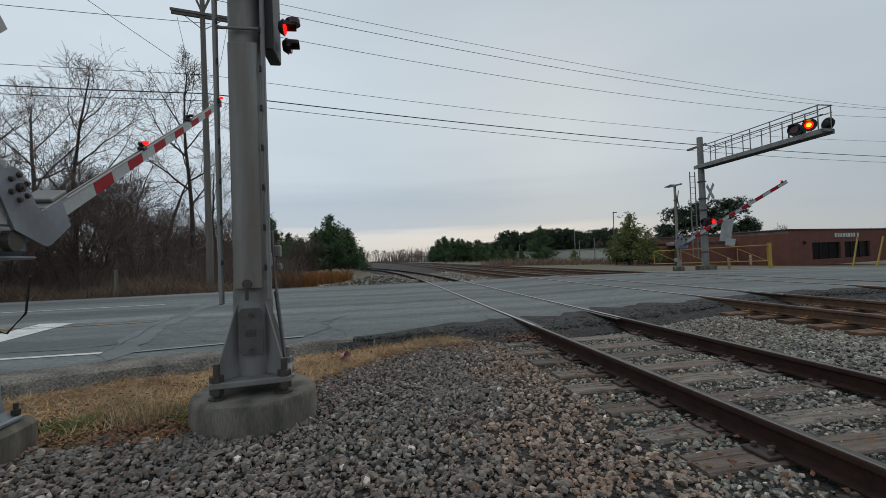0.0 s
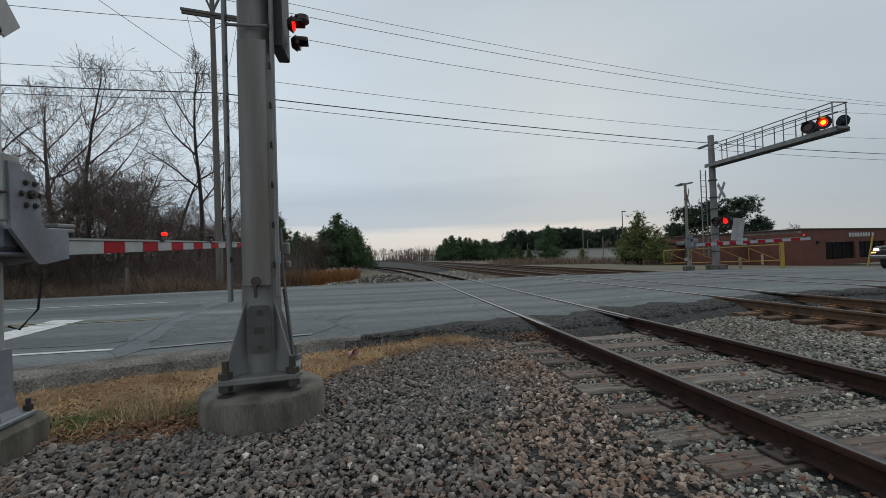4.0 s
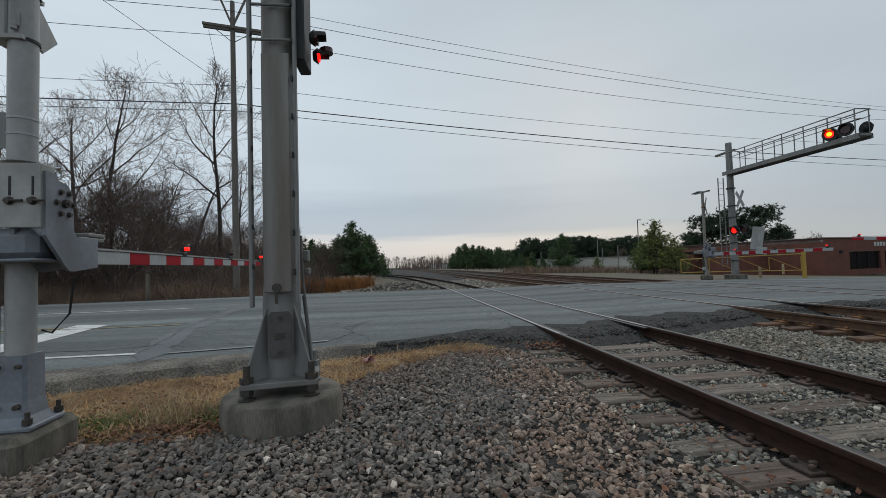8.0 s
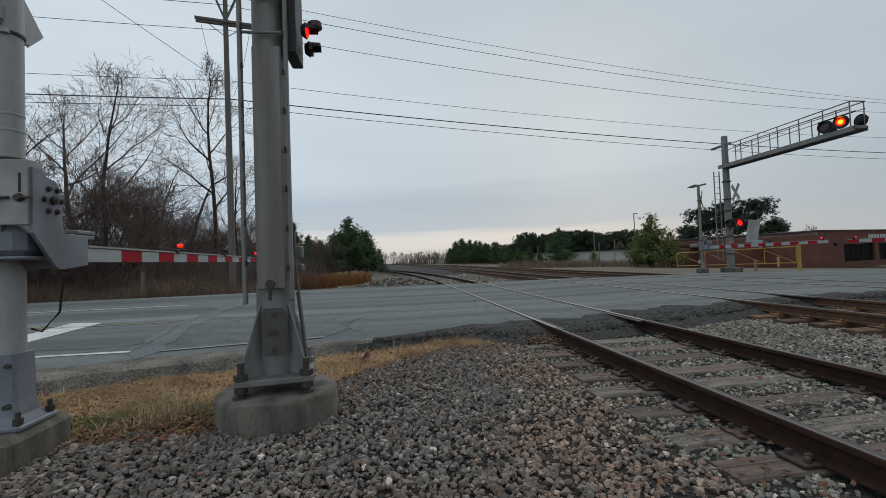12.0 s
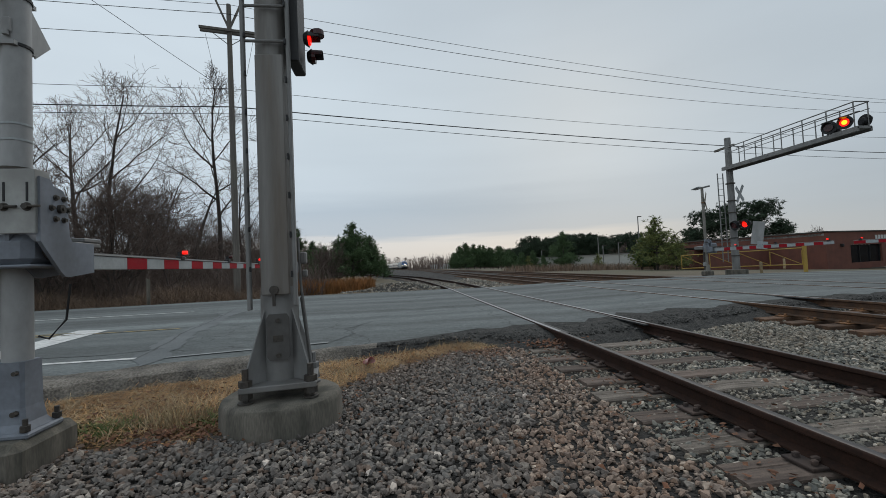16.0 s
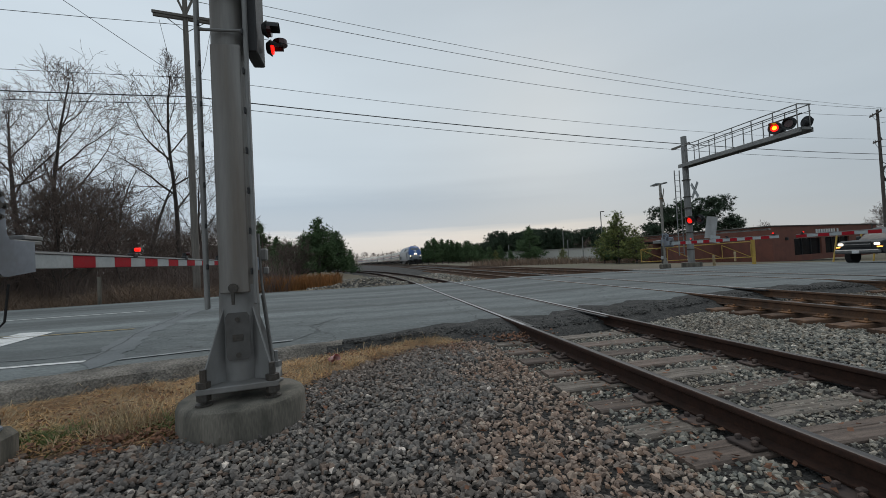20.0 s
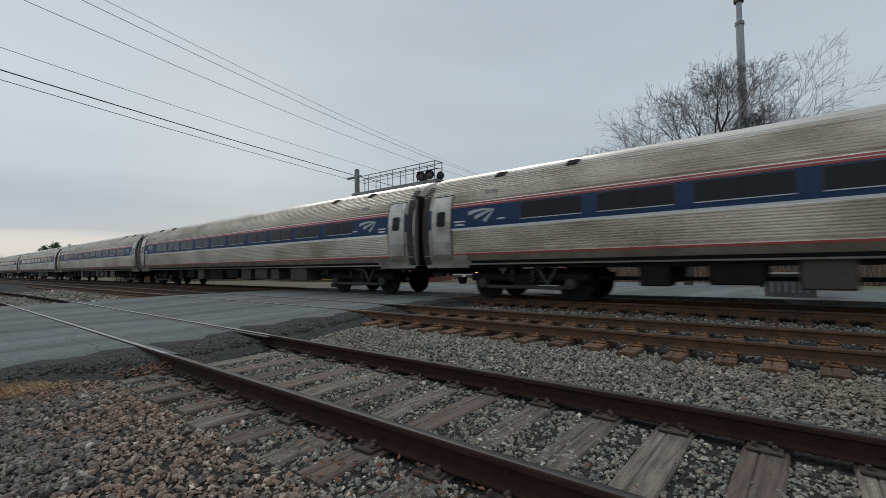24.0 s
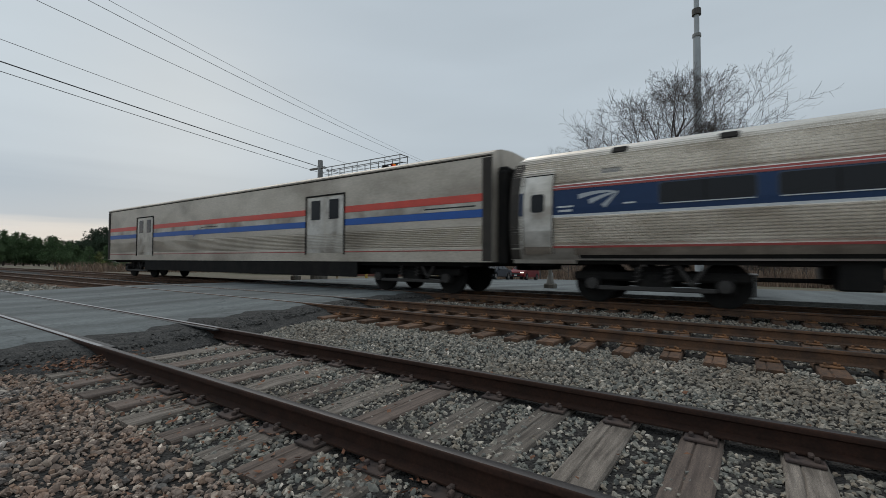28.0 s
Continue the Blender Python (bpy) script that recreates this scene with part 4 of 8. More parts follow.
def coach(label, dinette=False):
    L = 25.6
    h = L / 2
    c = thing("passenger_coach", pose(TRACKS[2], 0, TOPS[2]), label, "train car", "coaches of the train")
    part("body", coach_body(L, STEELSIDE), STEELSIDE, c, smooth=28)
    for s in (-1, 1):
        part("blue_band", side_patch(-h + 1.12, h - 1.12, 2.03, 2.62, s, 0.010), NAVY, c)
        part("white_stripe", side_patch(-h + 1.12, h - 1.12, 1.985, 2.035, s, 0.013, rows=1), STRIPEWHITE, c)
        part("red_stripe", side_patch(-h + 1.12, h - 1.12, 2.625, 2.672, s, 0.014, rows=1), STRIPERED, c)
        part("white_stripe", side_patch(-h + 1.12, h - 1.12, 2.672, 2.69, s, 0.013, rows=1), STRIPEWHITE, c)
        part("red_stripe", side_patch(-h + 1.12, h - 1.12, 2.69, 2.735, s, 0.014, rows=1), STRIPERED, c)
        part("red_stripe", side_patch(-h + 1.12, h - 1.12, 1.262, 1.31, s, 0.026, rows=1), STRIPERED, c)
        part("sill", side_patch(-h + 1.62, h - 1.62, 1.10, 1.262, s, 0.02, rows=2), GRIMYSILL, c, "grimy brown side sill")
        part("lower_skirt", side_patch(-h + 1.7, h - 1.7, 1.02, 1.13, s, 0.004, rows=2), UNDER, c)
        y = -h + 2.95
        while y < h - 3.9:
            w = 1.62
            pane = part("window", rounded_patch(y, y + w, 2.175, 2.585, s, 0.020, 0.06), DARKGLASS, c)
            part("window_frame", rounded_patch(y - 0.03, y + w + 0.03, 2.15, 2.61, s, 0.0165, 0.08), DARKEMBLEM, pane)
            part("window_bar", side_patch(y + w / 2 - 0.012, y + w / 2 + 0.012, 2.18, 2.58, s, 0.024, rows=3), UNDER, pane)
            # Highlight along the frame's lower edge, put in as a white strip.
            part("window_sill", side_patch(y + 0.02, y + w - 0.02, 2.148, 2.166, s, 0.026, rows=1), STRIPEWHITE, pane)
            y += 1.96
        for e in (-1, 1):
            yd = e * (h - 0.74)
            part("end_panel", side_patch(min(e * (h - 0.06), e * (h - 1.12)), max(e * (h - 0.06), e * (h - 1.12)), 1.26, 3.2, s, 0.014, rows=10), STEELPLAIN, c)
            d = part("door", side_patch(yd - 0.36, yd + 0.36, 1.1, 3.02, s, 0.03, rows=10), DOORSTEEL, c, "dirty stainless steel door")
            part("end_pillar", side_patch(min(e * (h - 0.02), e * (h - 0.27)), max(e * (h - 0.02), e * (h - 0.27)), 1.0, 3.42, s, 0.022, rows=12), PILLAR, c, "grimy dark corner pillar")
            part("door_window", rounded_patch(yd - 0.17, yd + 0.17, 2.12, 2.56, s, 0.036, 0.07), DARKGLASS, d)
            for g in (-0.38, 0.365):
                part("door_seam", side_patch(yd + g, yd + g + 0.018, 1.12, 3.02, s, 0.033, rows=10), UNDER, d)
            part("kick_plate", side_patch(yd - 0.33, yd + 0.33, 1.12, 1.3, s, 0.034, rows=2), GRIMYSILL, d)
            part("door_seam", side_patch(yd - 0.37, yd + 0.37, 3.02, 3.045, s, 0.034, rows=1), UNDER, d)
            part("blue_band", side_patch(min(e * (h - 0.28), e * (h - 0.36)), max(e * (h - 0.28), e * (h - 0.36)), 2.05, 2.62, s, 0.02), NAVY, c)
            # Pale vent panel near the coach end; it gives no light.
            part("number_light", side_patch(e * (h - 2.4) - 0.2, e * (h - 2.4) + 0.2, 2.93, 3.03, s, 0.018, rows=1), ROOFSTEEL, c)
            for k, dy in enumerate((2.5, 4.6)):
                part("roof_vent", Mesh().box(s * 1.02, e * (h - dy), 3.5, 0.26, 0.36, 0.1, pose(0, 0, 0, 0, s * 42, 0).to_3x3(), 0.03), UNDER, c)
        for e in (-1, 1):
            for dy, w, z0, z1 in ((1.42, 0.36, 2.2, 2.24), (1.42, 0.3, 2.1, 2.15), (2.8, 0.22, 2.2, 2.235)):
                part("lettering_bar", side_patch(e * (h - dy) - w / 2, e * (h - dy) + w / 2, z0, z1, s, 0.014, rows=1), STRIPEWHITE, c)
    mark(c, h - 2.15, 2.33, 0.85, -1, STRIPEPALE)
    mark(c, -h + 2.15, 2.33, 0.85, -1, STRIPEPALE)
    for e in (-1, 1):
        part("diaphragm", Mesh().box(0, e * (h + 0.1), 2.2, 1.2, 0.22, 2.3, bevel=0.06), BLACK, c)
        for x in (-1.2, 1.2):
            part("end_post", Mesh().box(x, e * (h - 0.01), 2.1, 0.3, 0.1, 2.2), UNDER, c)
        part("coupler", Mesh().box(0, e * (h + 0.1), 0.85, 0.3, 0.5, 0.3, bevel=0.05).box(0, e * (h - 0.4), 0.85, 1.7, 0.2, 0.25), UNDER, c)
        for s in (-1, 1):
            ya, yb = sorted((e * (h - 0.06), e * (h - 1.62)))
            part("end_skirt", side_patch(ya, yb, 0.9, 1.262, s, 0.016, rows=4), STEELPLAIN, c, "stainless end skirt under the door")
            part("step_well", Mesh().box(s * 1.15, e * (h - 0.74), 0.87, 0.4, 0.7, 0.06, bevel=0.01), UNDER, c)
        bogie(c, e * (h - 3.2), WHEEL, 2.6, 0.457)
    r = random.Random(5)
    y = -h + 6.2
    while y < h - 6.0:
        w = r.uniform(0.6, 1.5)
        for s in (-0.95, 0.95):
            part("equipment_box", Mesh().box(s, y + w / 2, 0.72, 0.75, w, r.uniform(0.42, 0.6), bevel=0.03), UNDER if r.random() < 0.5 else DARKSTEEL, c)
        y += w + r.uniform(0.3, 1.0)
    part("pipe", Mesh().tube([(-1.2, -h + 5, 0.9), (-1.2, h - 5, 0.9)], 0.035, 6).tube([(-0.7, -h + 5, 0.6), (-0.7, h - 5, 0.6)], 0.05, 6), UNDER, c)
    part("floor_pan", Mesh().box(0, 0, 0.94, 2.6, L - 1.0, 0.1), UNDER, c)
    return c


def baggage_half(z):
    return lerp(z, ((0.9, 1.5), (1.0, 1.53), (3.05, 1.53), (3.3, 1.45), (3.55, 1.2), (3.8, 0.75), (3.95, 0.0)))


def flat_patch(y0, y1, z0, z1, side, out, thick=0.03):
    x = side * (1.53 + out - thick / 2)
    return Mesh().box(x, (y0 + y1) / 2, (z0 + z1) / 2, thick, y1 - y0, z1 - z0, bevel=0.006)


def baggage_car():
    L = 25.4
    h = L / 2
    c = thing("baggage_car", pose(TRACKS[2], 0, TOPS[2]), "silver baggage car with red and blue stripes, last in the train", "train car")
    side, z = [], 0.92
    while z < 3.7:
        ridge = 0.014 * (1 if round((z - 0.92) / 0.026) % 2 else -1) if 1.32 < z < 1.86 else 0
        side.append((1.53 + ridge, z))
        z += 0.026
    side += [(1.53, 3.71), (1.56, 3.73), (1.56, 3.77), (1.51, 3.78), (1.36, 3.87), (1.0, 3.96), (0.5, 4.02), (0.2, 4.03)]
    prof = side + [(-u, v) for u, v in reversed(side)]
    part("body", Mesh().extrude(prof, "y", -h, h), BAGGAGESTEEL, c, smooth=28)
    doors = (-6.25, 7.8)
    for s in (-1, 1):
        cuts = [(-h + 0.15, doors[0] - 1.0), (doors[0] + 1.0, doors[1] - 1.0), (doors[1] + 1.0, h - 0.15)]
        for a, b in cuts:
            part("red_stripe", flat_patch(a, b, 2.52, 2.73, s, 0.012), STRIPEORANGE, c)
            part("white_stripe", flat_patch(a, b, 2.31, 2.52, s, 0.009), STEELPLAIN, c)
            part("blue_stripe", flat_patch(a, b, 2.10, 2.31, s, 0.012), STRIPEBLUE, c)
            part("red_stripe", flat_patch(a, b, 1.22, 1.25, s, 0.012), STRIPERED, c)
        for yd in doors:
            for e in (-1, 1):
                d = part("door", flat_patch(yd + e * 0.46 - 0.45, yd + e * 0.46 + 0.45, 1.2, 3.14, s, 0.004), DOORSTEEL, c, "dirty stainless sliding door")
                part("door_window", flat_patch(yd + e * 0.46 - 0.24, yd + e * 0.46 + 0.24, 2.35, 3.02, s, 0.012), DARKGLASS, d)
            part("door_frame", flat_patch(yd - 1.0, yd - 0.94, 1.15, 3.2, s, 0.03).add(*(lambda q: (q.v, q.f))(flat_patch(yd + 0.94, yd + 1.0, 1.15, 3.2, s, 0.03))).add(*(lambda q: (q.v, q.f))(flat_patch(yd - 1.0, yd + 1.0, 3.15, 3.2, s, 0.03))), UNDER, c)
        for e in (-1, 1):
            ya, yb = sorted((e * (h - 0.01), e * (h - 0.3)))
            part("end_pillar", flat_patch(ya, yb, 0.95, 3.66, s, 0.02), PILLAR, c, "grimy dark corner pillar")
        part("eave_line", flat_patch(-h + 0.02, h - 0.02, 3.685, 3.71, s, 0.012), UNDER, c)
        part("skirt", flat_patch(-h + 4.9, h - 4.9, 0.42, 0.92, s, -0.02), UNDER, c)
        part("lettering_bar", flat_patch(-h + 0.5, -h + 2.2, 2.39, 2.43, s, 0.014), BLACK, c)
        part("lettering_bar", flat_patch(0.6, 2.0, 2.39, 2.43, s, 0.014), BLACK, c)
    for k in range(3):
        m = Mesh()
        for j in range(5):
            f = j / 4
            for e in (0, 1):
                m.v.append((-1.546, 2.5 - 0.3 * f + 0.12 * k, 2.05 + 0.3 * f - 0.05 * k + 0.05 * e))
        m.f = [(2 * j, 2 * j + 2, 2 * j + 3, 2 * j + 1) for j in range(4)]
        part("emblem_bar", m, STRIPEBLUE, c)
    for y in (-9, -4, 1, 6, 10):
        part("roof_vent", Mesh().disc((0, y, 4.08), (0, 0, 1), 0.35, 0.12, 14, 0.25), ROOFSTEEL, c)
    for e in (-1, 1):
        part("end_frame", Mesh().box(-1.0, e * (h + 0.12), 2.1, 0.5, 0.3, 2.5, bevel=0.05).box(1.0, e * (h + 0.12), 2.1, 0.5, 0.3, 2.5, bevel=0.05).box(0, e * (h + 0.12), 3.3, 2.4, 0.3, 0.3, bevel=0.05), UNDER, c)
        part("diaphragm", Mesh().box(0, e * (h + 0.2), 2.1, 1.1, 0.3, 2.2, bevel=0.06), BLACK, c)
        part("coupler", Mesh().box(0, e * (h + 0.25), 0.85, 0.3, 0.5, 0.3, bevel=0.05), UNDER, c)
        bogie(c, e * (h - 3.0), WHEEL, 2.6, 0.457)
    part("floor_pan", Mesh().box(0, 0, 0.86, 2.6, L - 1.0, 0.12).box(0, 0, 0.66, 1.8, L - 12, 0.4), UNDER, c)
    return c


def livery():
    """Cab paint: blue above a line that falls towards the nose, silver below it."""
    m = LOCOGREY.copy()
    m.name = "cab_livery"
    n, l = m.node_tree.nodes, m.node_tree.links
    b = n["Principled BSDF"]
    t = n.new("ShaderNodeTexCoord")
    xyz = n.new("ShaderNodeSeparateXYZ")
    l.new(t.outputs["Object"], xyz.inputs[0])

    def calc(op, a, c):
        q = n.new("ShaderNodeMath")
        q.operation = op
        for k, v in enumerate((a, c)):
            if hasattr(v, "is_linked"):
                l.new(v, q.inputs[k])
            else:
                q.inputs[k].default_value = v
        return q.outputs[0]

    over = calc("GREATER_THAN", xyz.outputs["Z"], calc("ADD", calc("MULTIPLY", xyz.outputs["Y"], 0.26), 4.85))
    ahead = calc("LESS_THAN", xyz.outputs["Y"], calc("SUBTRACT", -5.55, calc("MULTIPLY", xyz.outputs["Z"], 0.28)))
    mx = n.new("ShaderNodeMixRGB")
    l.new(calc("MULTIPLY", over, ahead), mx.inputs[0])
    l.new(b.inputs["Base Color"].links[0].from_socket, mx.inputs[1])
    mx.inputs[2].default_value = (0.013, 0.062, 0.20, 1)
    l.new(mx.outputs[0], b.inputs["Base Color"])
    return m


def locomotive():
    c = thing("locomotive", pose(TRACKS[2], 0, TOPS[2]), "silver diesel locomotive with blue cab and lit headlights leading the train", "locomotive")
    # local y: the nose points to -y; length 21
    h = 10.45
    sec = [(1.50, 1.0), (1.52, 1.2), (1.52, 3.0), (1.43, 3.25), (1.05, 4.1), (0.72, 4.32), (0.3, 4.38)]
    body = Mesh()
    rings = []

    def ring(y, fw, fz, base=1.0):
        return [(u * fw, y, base + (v - 1.0) * fz) for u, v in sec] + [(-u * fw, y, base + (v - 1.0) * fz) for u, v in reversed(sec)]

    stations = [(h, 0.99, 1.0), (h - 0.1, 1, 1.0), (-6.2, 1, 1.0)]
    for a in stations:
        rings.append(ring(*a))
    n = len(rings[0])
    for r_ in rings:
        body.v += r_
    for i in range(len(rings) - 1):
        body.f += [(i * n + j, i * n + (j + 1) % n, (i + 1) * n + (j + 1) % n, (i + 1) * n + j) for j in range(n)]
    body.f += [tuple(range(n)), tuple((len(rings) - 1) * n + j for j in range(n - 1, -1, -1))]
    part("body", body, LOCOGREY, c, smooth=40)
    # cab and nose: side outline (y, z) with half-widths
    nose = Mesh()
    outline = [  # z, front y, half-width at front, half-width at rear
        (1.18, -9.85, 1.30, 1.52), (1.45, -10.0, 1.32, 1.52), (1.85, -10.08, 1.32, 1.52), (2.15, -10.03, 1.31, 1.52), (2.45, -9.86, 1.30, 1.52), (2.8, -9.6, 1.28, 1.52), (3.1, -9.36, 1.25, 1.48),
        (3.4, -9.12, 1.20, 1.37), (3.7, -8.86, 1.13, 1.23), (3.95, -8.64, 1.05, 1.12), (4.18, -8.36, 0.90, 0.97), (4.34, -7.95, 0.64, 0.74), (4.4, -7.4, 0.30, 0.33)]
    k = 7
    for z, yf, wf, wr in outline:
        nose.v += [(-wr, -6.2, z), (-wr, (yf + 0.7) * 0.5 - 3.1, z), (-wf - (wr - wf) * 0.55, yf + 0.35, z), (-wf * 0.8, yf + 0.03, z), (wf * 0.8, yf + 0.03, z), (wf + (wr - wf) * 0.55, yf + 0.35, z), (wr, (yf + 0.7) * 0.5 - 3.1, z), (wr, -6.2, z)]
    w = 8
    for i in range(len(outline) - 1):
        nose.f += [(i * w + j, i * w + j + 1, (i + 1) * w + j + 1, (i + 1) * w + j) for j in range(w - 1)]
    nose.f += [tuple(range(w - 1, -1, -1)), tuple((len(outline) - 1) * w + j for j in range(w))]
    cab = part("cab", nose, livery(), c, "blue cab over a silver nose", smooth=38)
    for s in (-1, 1):
        part("windscreen", Mesh().add([(s * 0.06, -9.085, 3.44), (s * 0.95, -9.085, 3.44), (s * 0.84, -8.66, 3.93), (s * 0.06, -8.66, 3.93), (s * 0.06, -9.0, 3.42), (s * 0.95, -9.0, 3.42), (s * 0.84, -8.58, 3.91), (s * 0.06, -8.58, 3.91)],
             [(0, 1, 2, 3), (4, 7, 6, 5), (0, 4, 5, 1), (1, 5, 6, 2), (2, 6, 7, 3), (3, 7, 4, 0)]), PALEGLASS, c)
        part("wiper", Mesh().tube([(s * 0.5, -9.11, 3.42), (s * 0.3, -8.95, 3.62)], 0.012, 5), BLACK, c)
        sw = lambda y0, y1, z0, z1, mat, nm, out=0.012: part(nm, Mesh().add([(s * (lerp(z, ((3.0, 1.52), (3.25, 1.43), (4.1, 1.05))) + out), y, z) for y, z in ((y0, z0), (y1, z0), (y1, z1), (y0, z1))] + [(s * (lerp(z, ((3.0, 1.52), (3.25, 1.43), (4.1, 1.05))) - 0.02), y, z) for y, z in ((y0, z0), (y1, z0), (y1, z1), (y0, z1))], [(0, 1, 2, 3), (4, 7, 6, 5), (0, 4, 5, 1), (1, 5, 6, 2), (2, 6, 7, 3), (3, 7, 4, 0)]), mat, c)
        sw(-8.1, -7.3, 3.12, 3.72, PALEGLASS, "side_window")
        sw(-7.24, -6.95, 3.12, 3.72, LOCOGREY, "window_post")
        sw(-5.4, -2.6, 3.36, 3.86, ROOFSTEEL, "grille")
        for j in range(6):
            sw(-5.4, -2.6, 3.38 + j * 0.08, 3.41 + j * 0.08, BLACK, "grille_slat", 0.02)
        sw(-2.3, -0.6, 3.34, 3.9, BLACK, "radiator_opening")
        sw(-0.35, 0.65, 3.34, 3.9, BLACK, "radiator_opening")
        sw(-1.48, -1.42, 3.34, 3.9, LOCOGREY, "opening_post", 0.02)
        sw(6.6, 7.3, 3.32, 3.95, BLACK, "radiator_opening")
        for j in range(2):
            part("vent_grille", Mesh().box(s * 1.525, 9.1 - j * 1.35, 1.75, 0.03, 1.15, 0.75, bevel=0.01), BLACK, c)
        part("body_seam", Mesh().box(s * 1.526, -0.9, 2.96, 0.02, 18.9, 0.03), ROOFSTEEL, c)
        part("skirt_stripe", Mesh().box(s * 1.526, 1.0, 1.12, 0.02, 18.0, 0.025), STRIPERED, c)
        dr = part("cab_door", Mesh().box(s * 1.53, -6.55, 2.2, 0.035, 0.66, 1.7, bevel=0.01), LOCOGREY, c, "silver side door")
        part("door_window", Mesh().box(s * 1.55, -6.55, 1.75, 0.02, 0.34, 0.5, bevel=0.01), DARKGLASS, dr)
        for dy in (-0.42, 0.42):
            part("grab_rail", Mesh().tube([(s * 1.6, -6.55 + dy, 1.3), (s * 1.6, -6.55 + dy, 3.0)], 0.018, 6), DARKSTEEL, c)
        for j in range(4):
            part("step", Mesh().box(s * 1.45, -6.55, 0.42 + j * 0.2, 0.2, 0.6, 0.03), DARKSTEEL, c)
        for yl in (-6.88, -6.22):
            part("ladder_side", Mesh().box(s * 1.45, yl, 0.72, 0.05, 0.04, 0.72), DARKSTEEL, c)
        for k in range(3):
            m = Mesh()
            for j in range(9):
                f = j / 8
                # bands that fan out from a point at the upper front and sweep down to the rear
                ey, ez = ((1.75, -0.30), (1.42, -0.66), (0.98, -1.02))[k]
                bow = 0.16 * math.sin(math.pi * f)
                yy = -5.45 + ey * f - bow * 0.4
                zz = 2.62 + ez * f + bow * 0.7
                wd = 0.015 + 0.125 * f
                ln = math.hypot(ey, ez)
                m.v += [(s * 1.531, yy - ez / ln * wd, zz + ey / ln * wd), (s * 1.531, yy + ez / ln * wd, zz - ey / ln * wd)]
            m.f = [(2 * j, 2 * j + 2, 2 * j + 3, 2 * j + 1) for j in range(8)]
            part("emblem_bar", m, DARKEMBLEM, c)
        for k in range(6):
            part("lettering_bar", Mesh().box(s * 1.531, -5.42 + k * 0.27, 2.83, 0.006, 0.19, 0.17), DARKEMBLEM, c)
        part("jumper_cable", Mesh().box(s * 1.02, -9.98, 1.68, 0.36, 0.14, 0.3, bevel=0.02), BLACK, c)
        part("marker_light", Mesh().disc((s * 1.1, -9.98, 2.06), (0, 1, 0), 0.045, 0.06, 16), HEADLIGHT, c, "lit ditch light")
        part("headlight", Mesh().disc((s * 0.14, -9.85, 2.52), (0, 1, 0.5), 0.055, 0.1, 16), HEADLIGHT, c, "lit headlight")
        part("side_sill", Mesh().box(s * 1.25, -8.4, 0.85, 0.3, 2.4, 0.66, bevel=0.05), UNDER, c)
        part("fuel_tank_side", Mesh().add([(s * 1.42, -2.5, 0.95), (s * 1.42, 4.8, 0.95), (s * 1.42, 4.0, 0.5), (s * 1.42, -1.6, 0.5), (s * 0.6, -2.5, 0.95), (s * 0.6, 4.8, 0.95), (s * 0.6, 4.0, 0.42), (s * 0.6, -1.6, 0.42)],
             [(0, 1, 2, 3), (4, 7, 6, 5), (0, 4, 5, 1), (1, 5, 6, 2), (2, 6, 7, 3), (3, 7, 4, 0)]), DARKSTEEL, c)
    for k in range(3):
        m = Mesh()
        for j in range(5):
            f = j / 4
            m.v += [(-0.32 + 0.22 * k * (1 - f) + 0.45 * f, -9.60 + 0.19 * f, 2.84 + 0.22 * f), (-0.2 + 0.22 * k * (1 - f) + 0.5 * f, -9.60 + 0.19 * f, 2.84 + 0.22 * f)]
        m.f = [(2 * j, 2 * j + 2, 2 * j + 3, 2 * j + 1) for j in range(4)]
        part("emblem_bar", m, STRIPEWHITE, c)
    part("number_board", Mesh().box(0, -9.27, 3.24, 0.62, 0.05, 0.12, pose(0, 0, 0, -40).to_3x3()), STRIPEWHITE, c)
    part("plough", Mesh().add([(-1.4, -9.7, 0.18), (0, -10.45, 0.18), (1.4, -9.7, 0.18), (-1.3, -9.6, 1.0), (0, -10.1, 0.95), (1.3, -9.6, 1.0), (0, -9.2, 0.3), (0, -9.2, 0.95)],
         [(0, 1, 4, 3), (1, 2, 5, 4), (0, 3, 7, 6), (2, 6, 7, 5), (3, 4, 5, 7), (0, 6, 2, 1)]), UNDER, c)
    part("coupler", Mesh().box(0, -10.3, 0.95, 0.34, 0.7, 0.34, bevel=0.06).box(0, -9.9, 1.05, 0.9, 0.3, 0.5, bevel=0.08), UNDER, c)
    for x in (-0.7, -0.45, 0.45, 0.7):
        part("air_hose", Mesh().tube([(x, -10.05, 1.05), (x * 1.02, -10.25, 0.75), (x * 0.8, -10.3, 0.5)], 0.03, 6), BLACK, c)
    for y, hgt in ((-6.6, 0.05), (-4.2, 0.04), (-0.2, 0.07), (2.8, 0.05), (6.0, 0.09), (8.6, 0.04)):
        part("roof_hatch", Mesh().box(0, y, 4.37 + hgt / 2, 0.9, 0.9, hgt + 0.06, bevel=0.03), ROOFSTEEL, c)
    part("horn", Mesh().box(0.3, -7.0, 4.46, 0.5, 0.4, 0.14, bevel=0.03), DARKSTEEL, c)
    for y in (-5.6, 6.4):
        bogie(c, y, LOCOWHEEL, 2.85, 0.508)
    part("underframe", Mesh().box(0, 0.5, 0.85, 2.6, 18.5, 0.22).box(0, 1.2, 0.62, 1.9, 6.2, 0.44), UNDER, c)
    for s in (-1, 1):
        part("air_tank", Mesh().tube([(s * 1.3, 5.2, 0.62), (s * 1.3, 3.3, 0.40)], 0.14, 10), GALV, c)
    font = bpy.data.curves.new("number", "FONT")
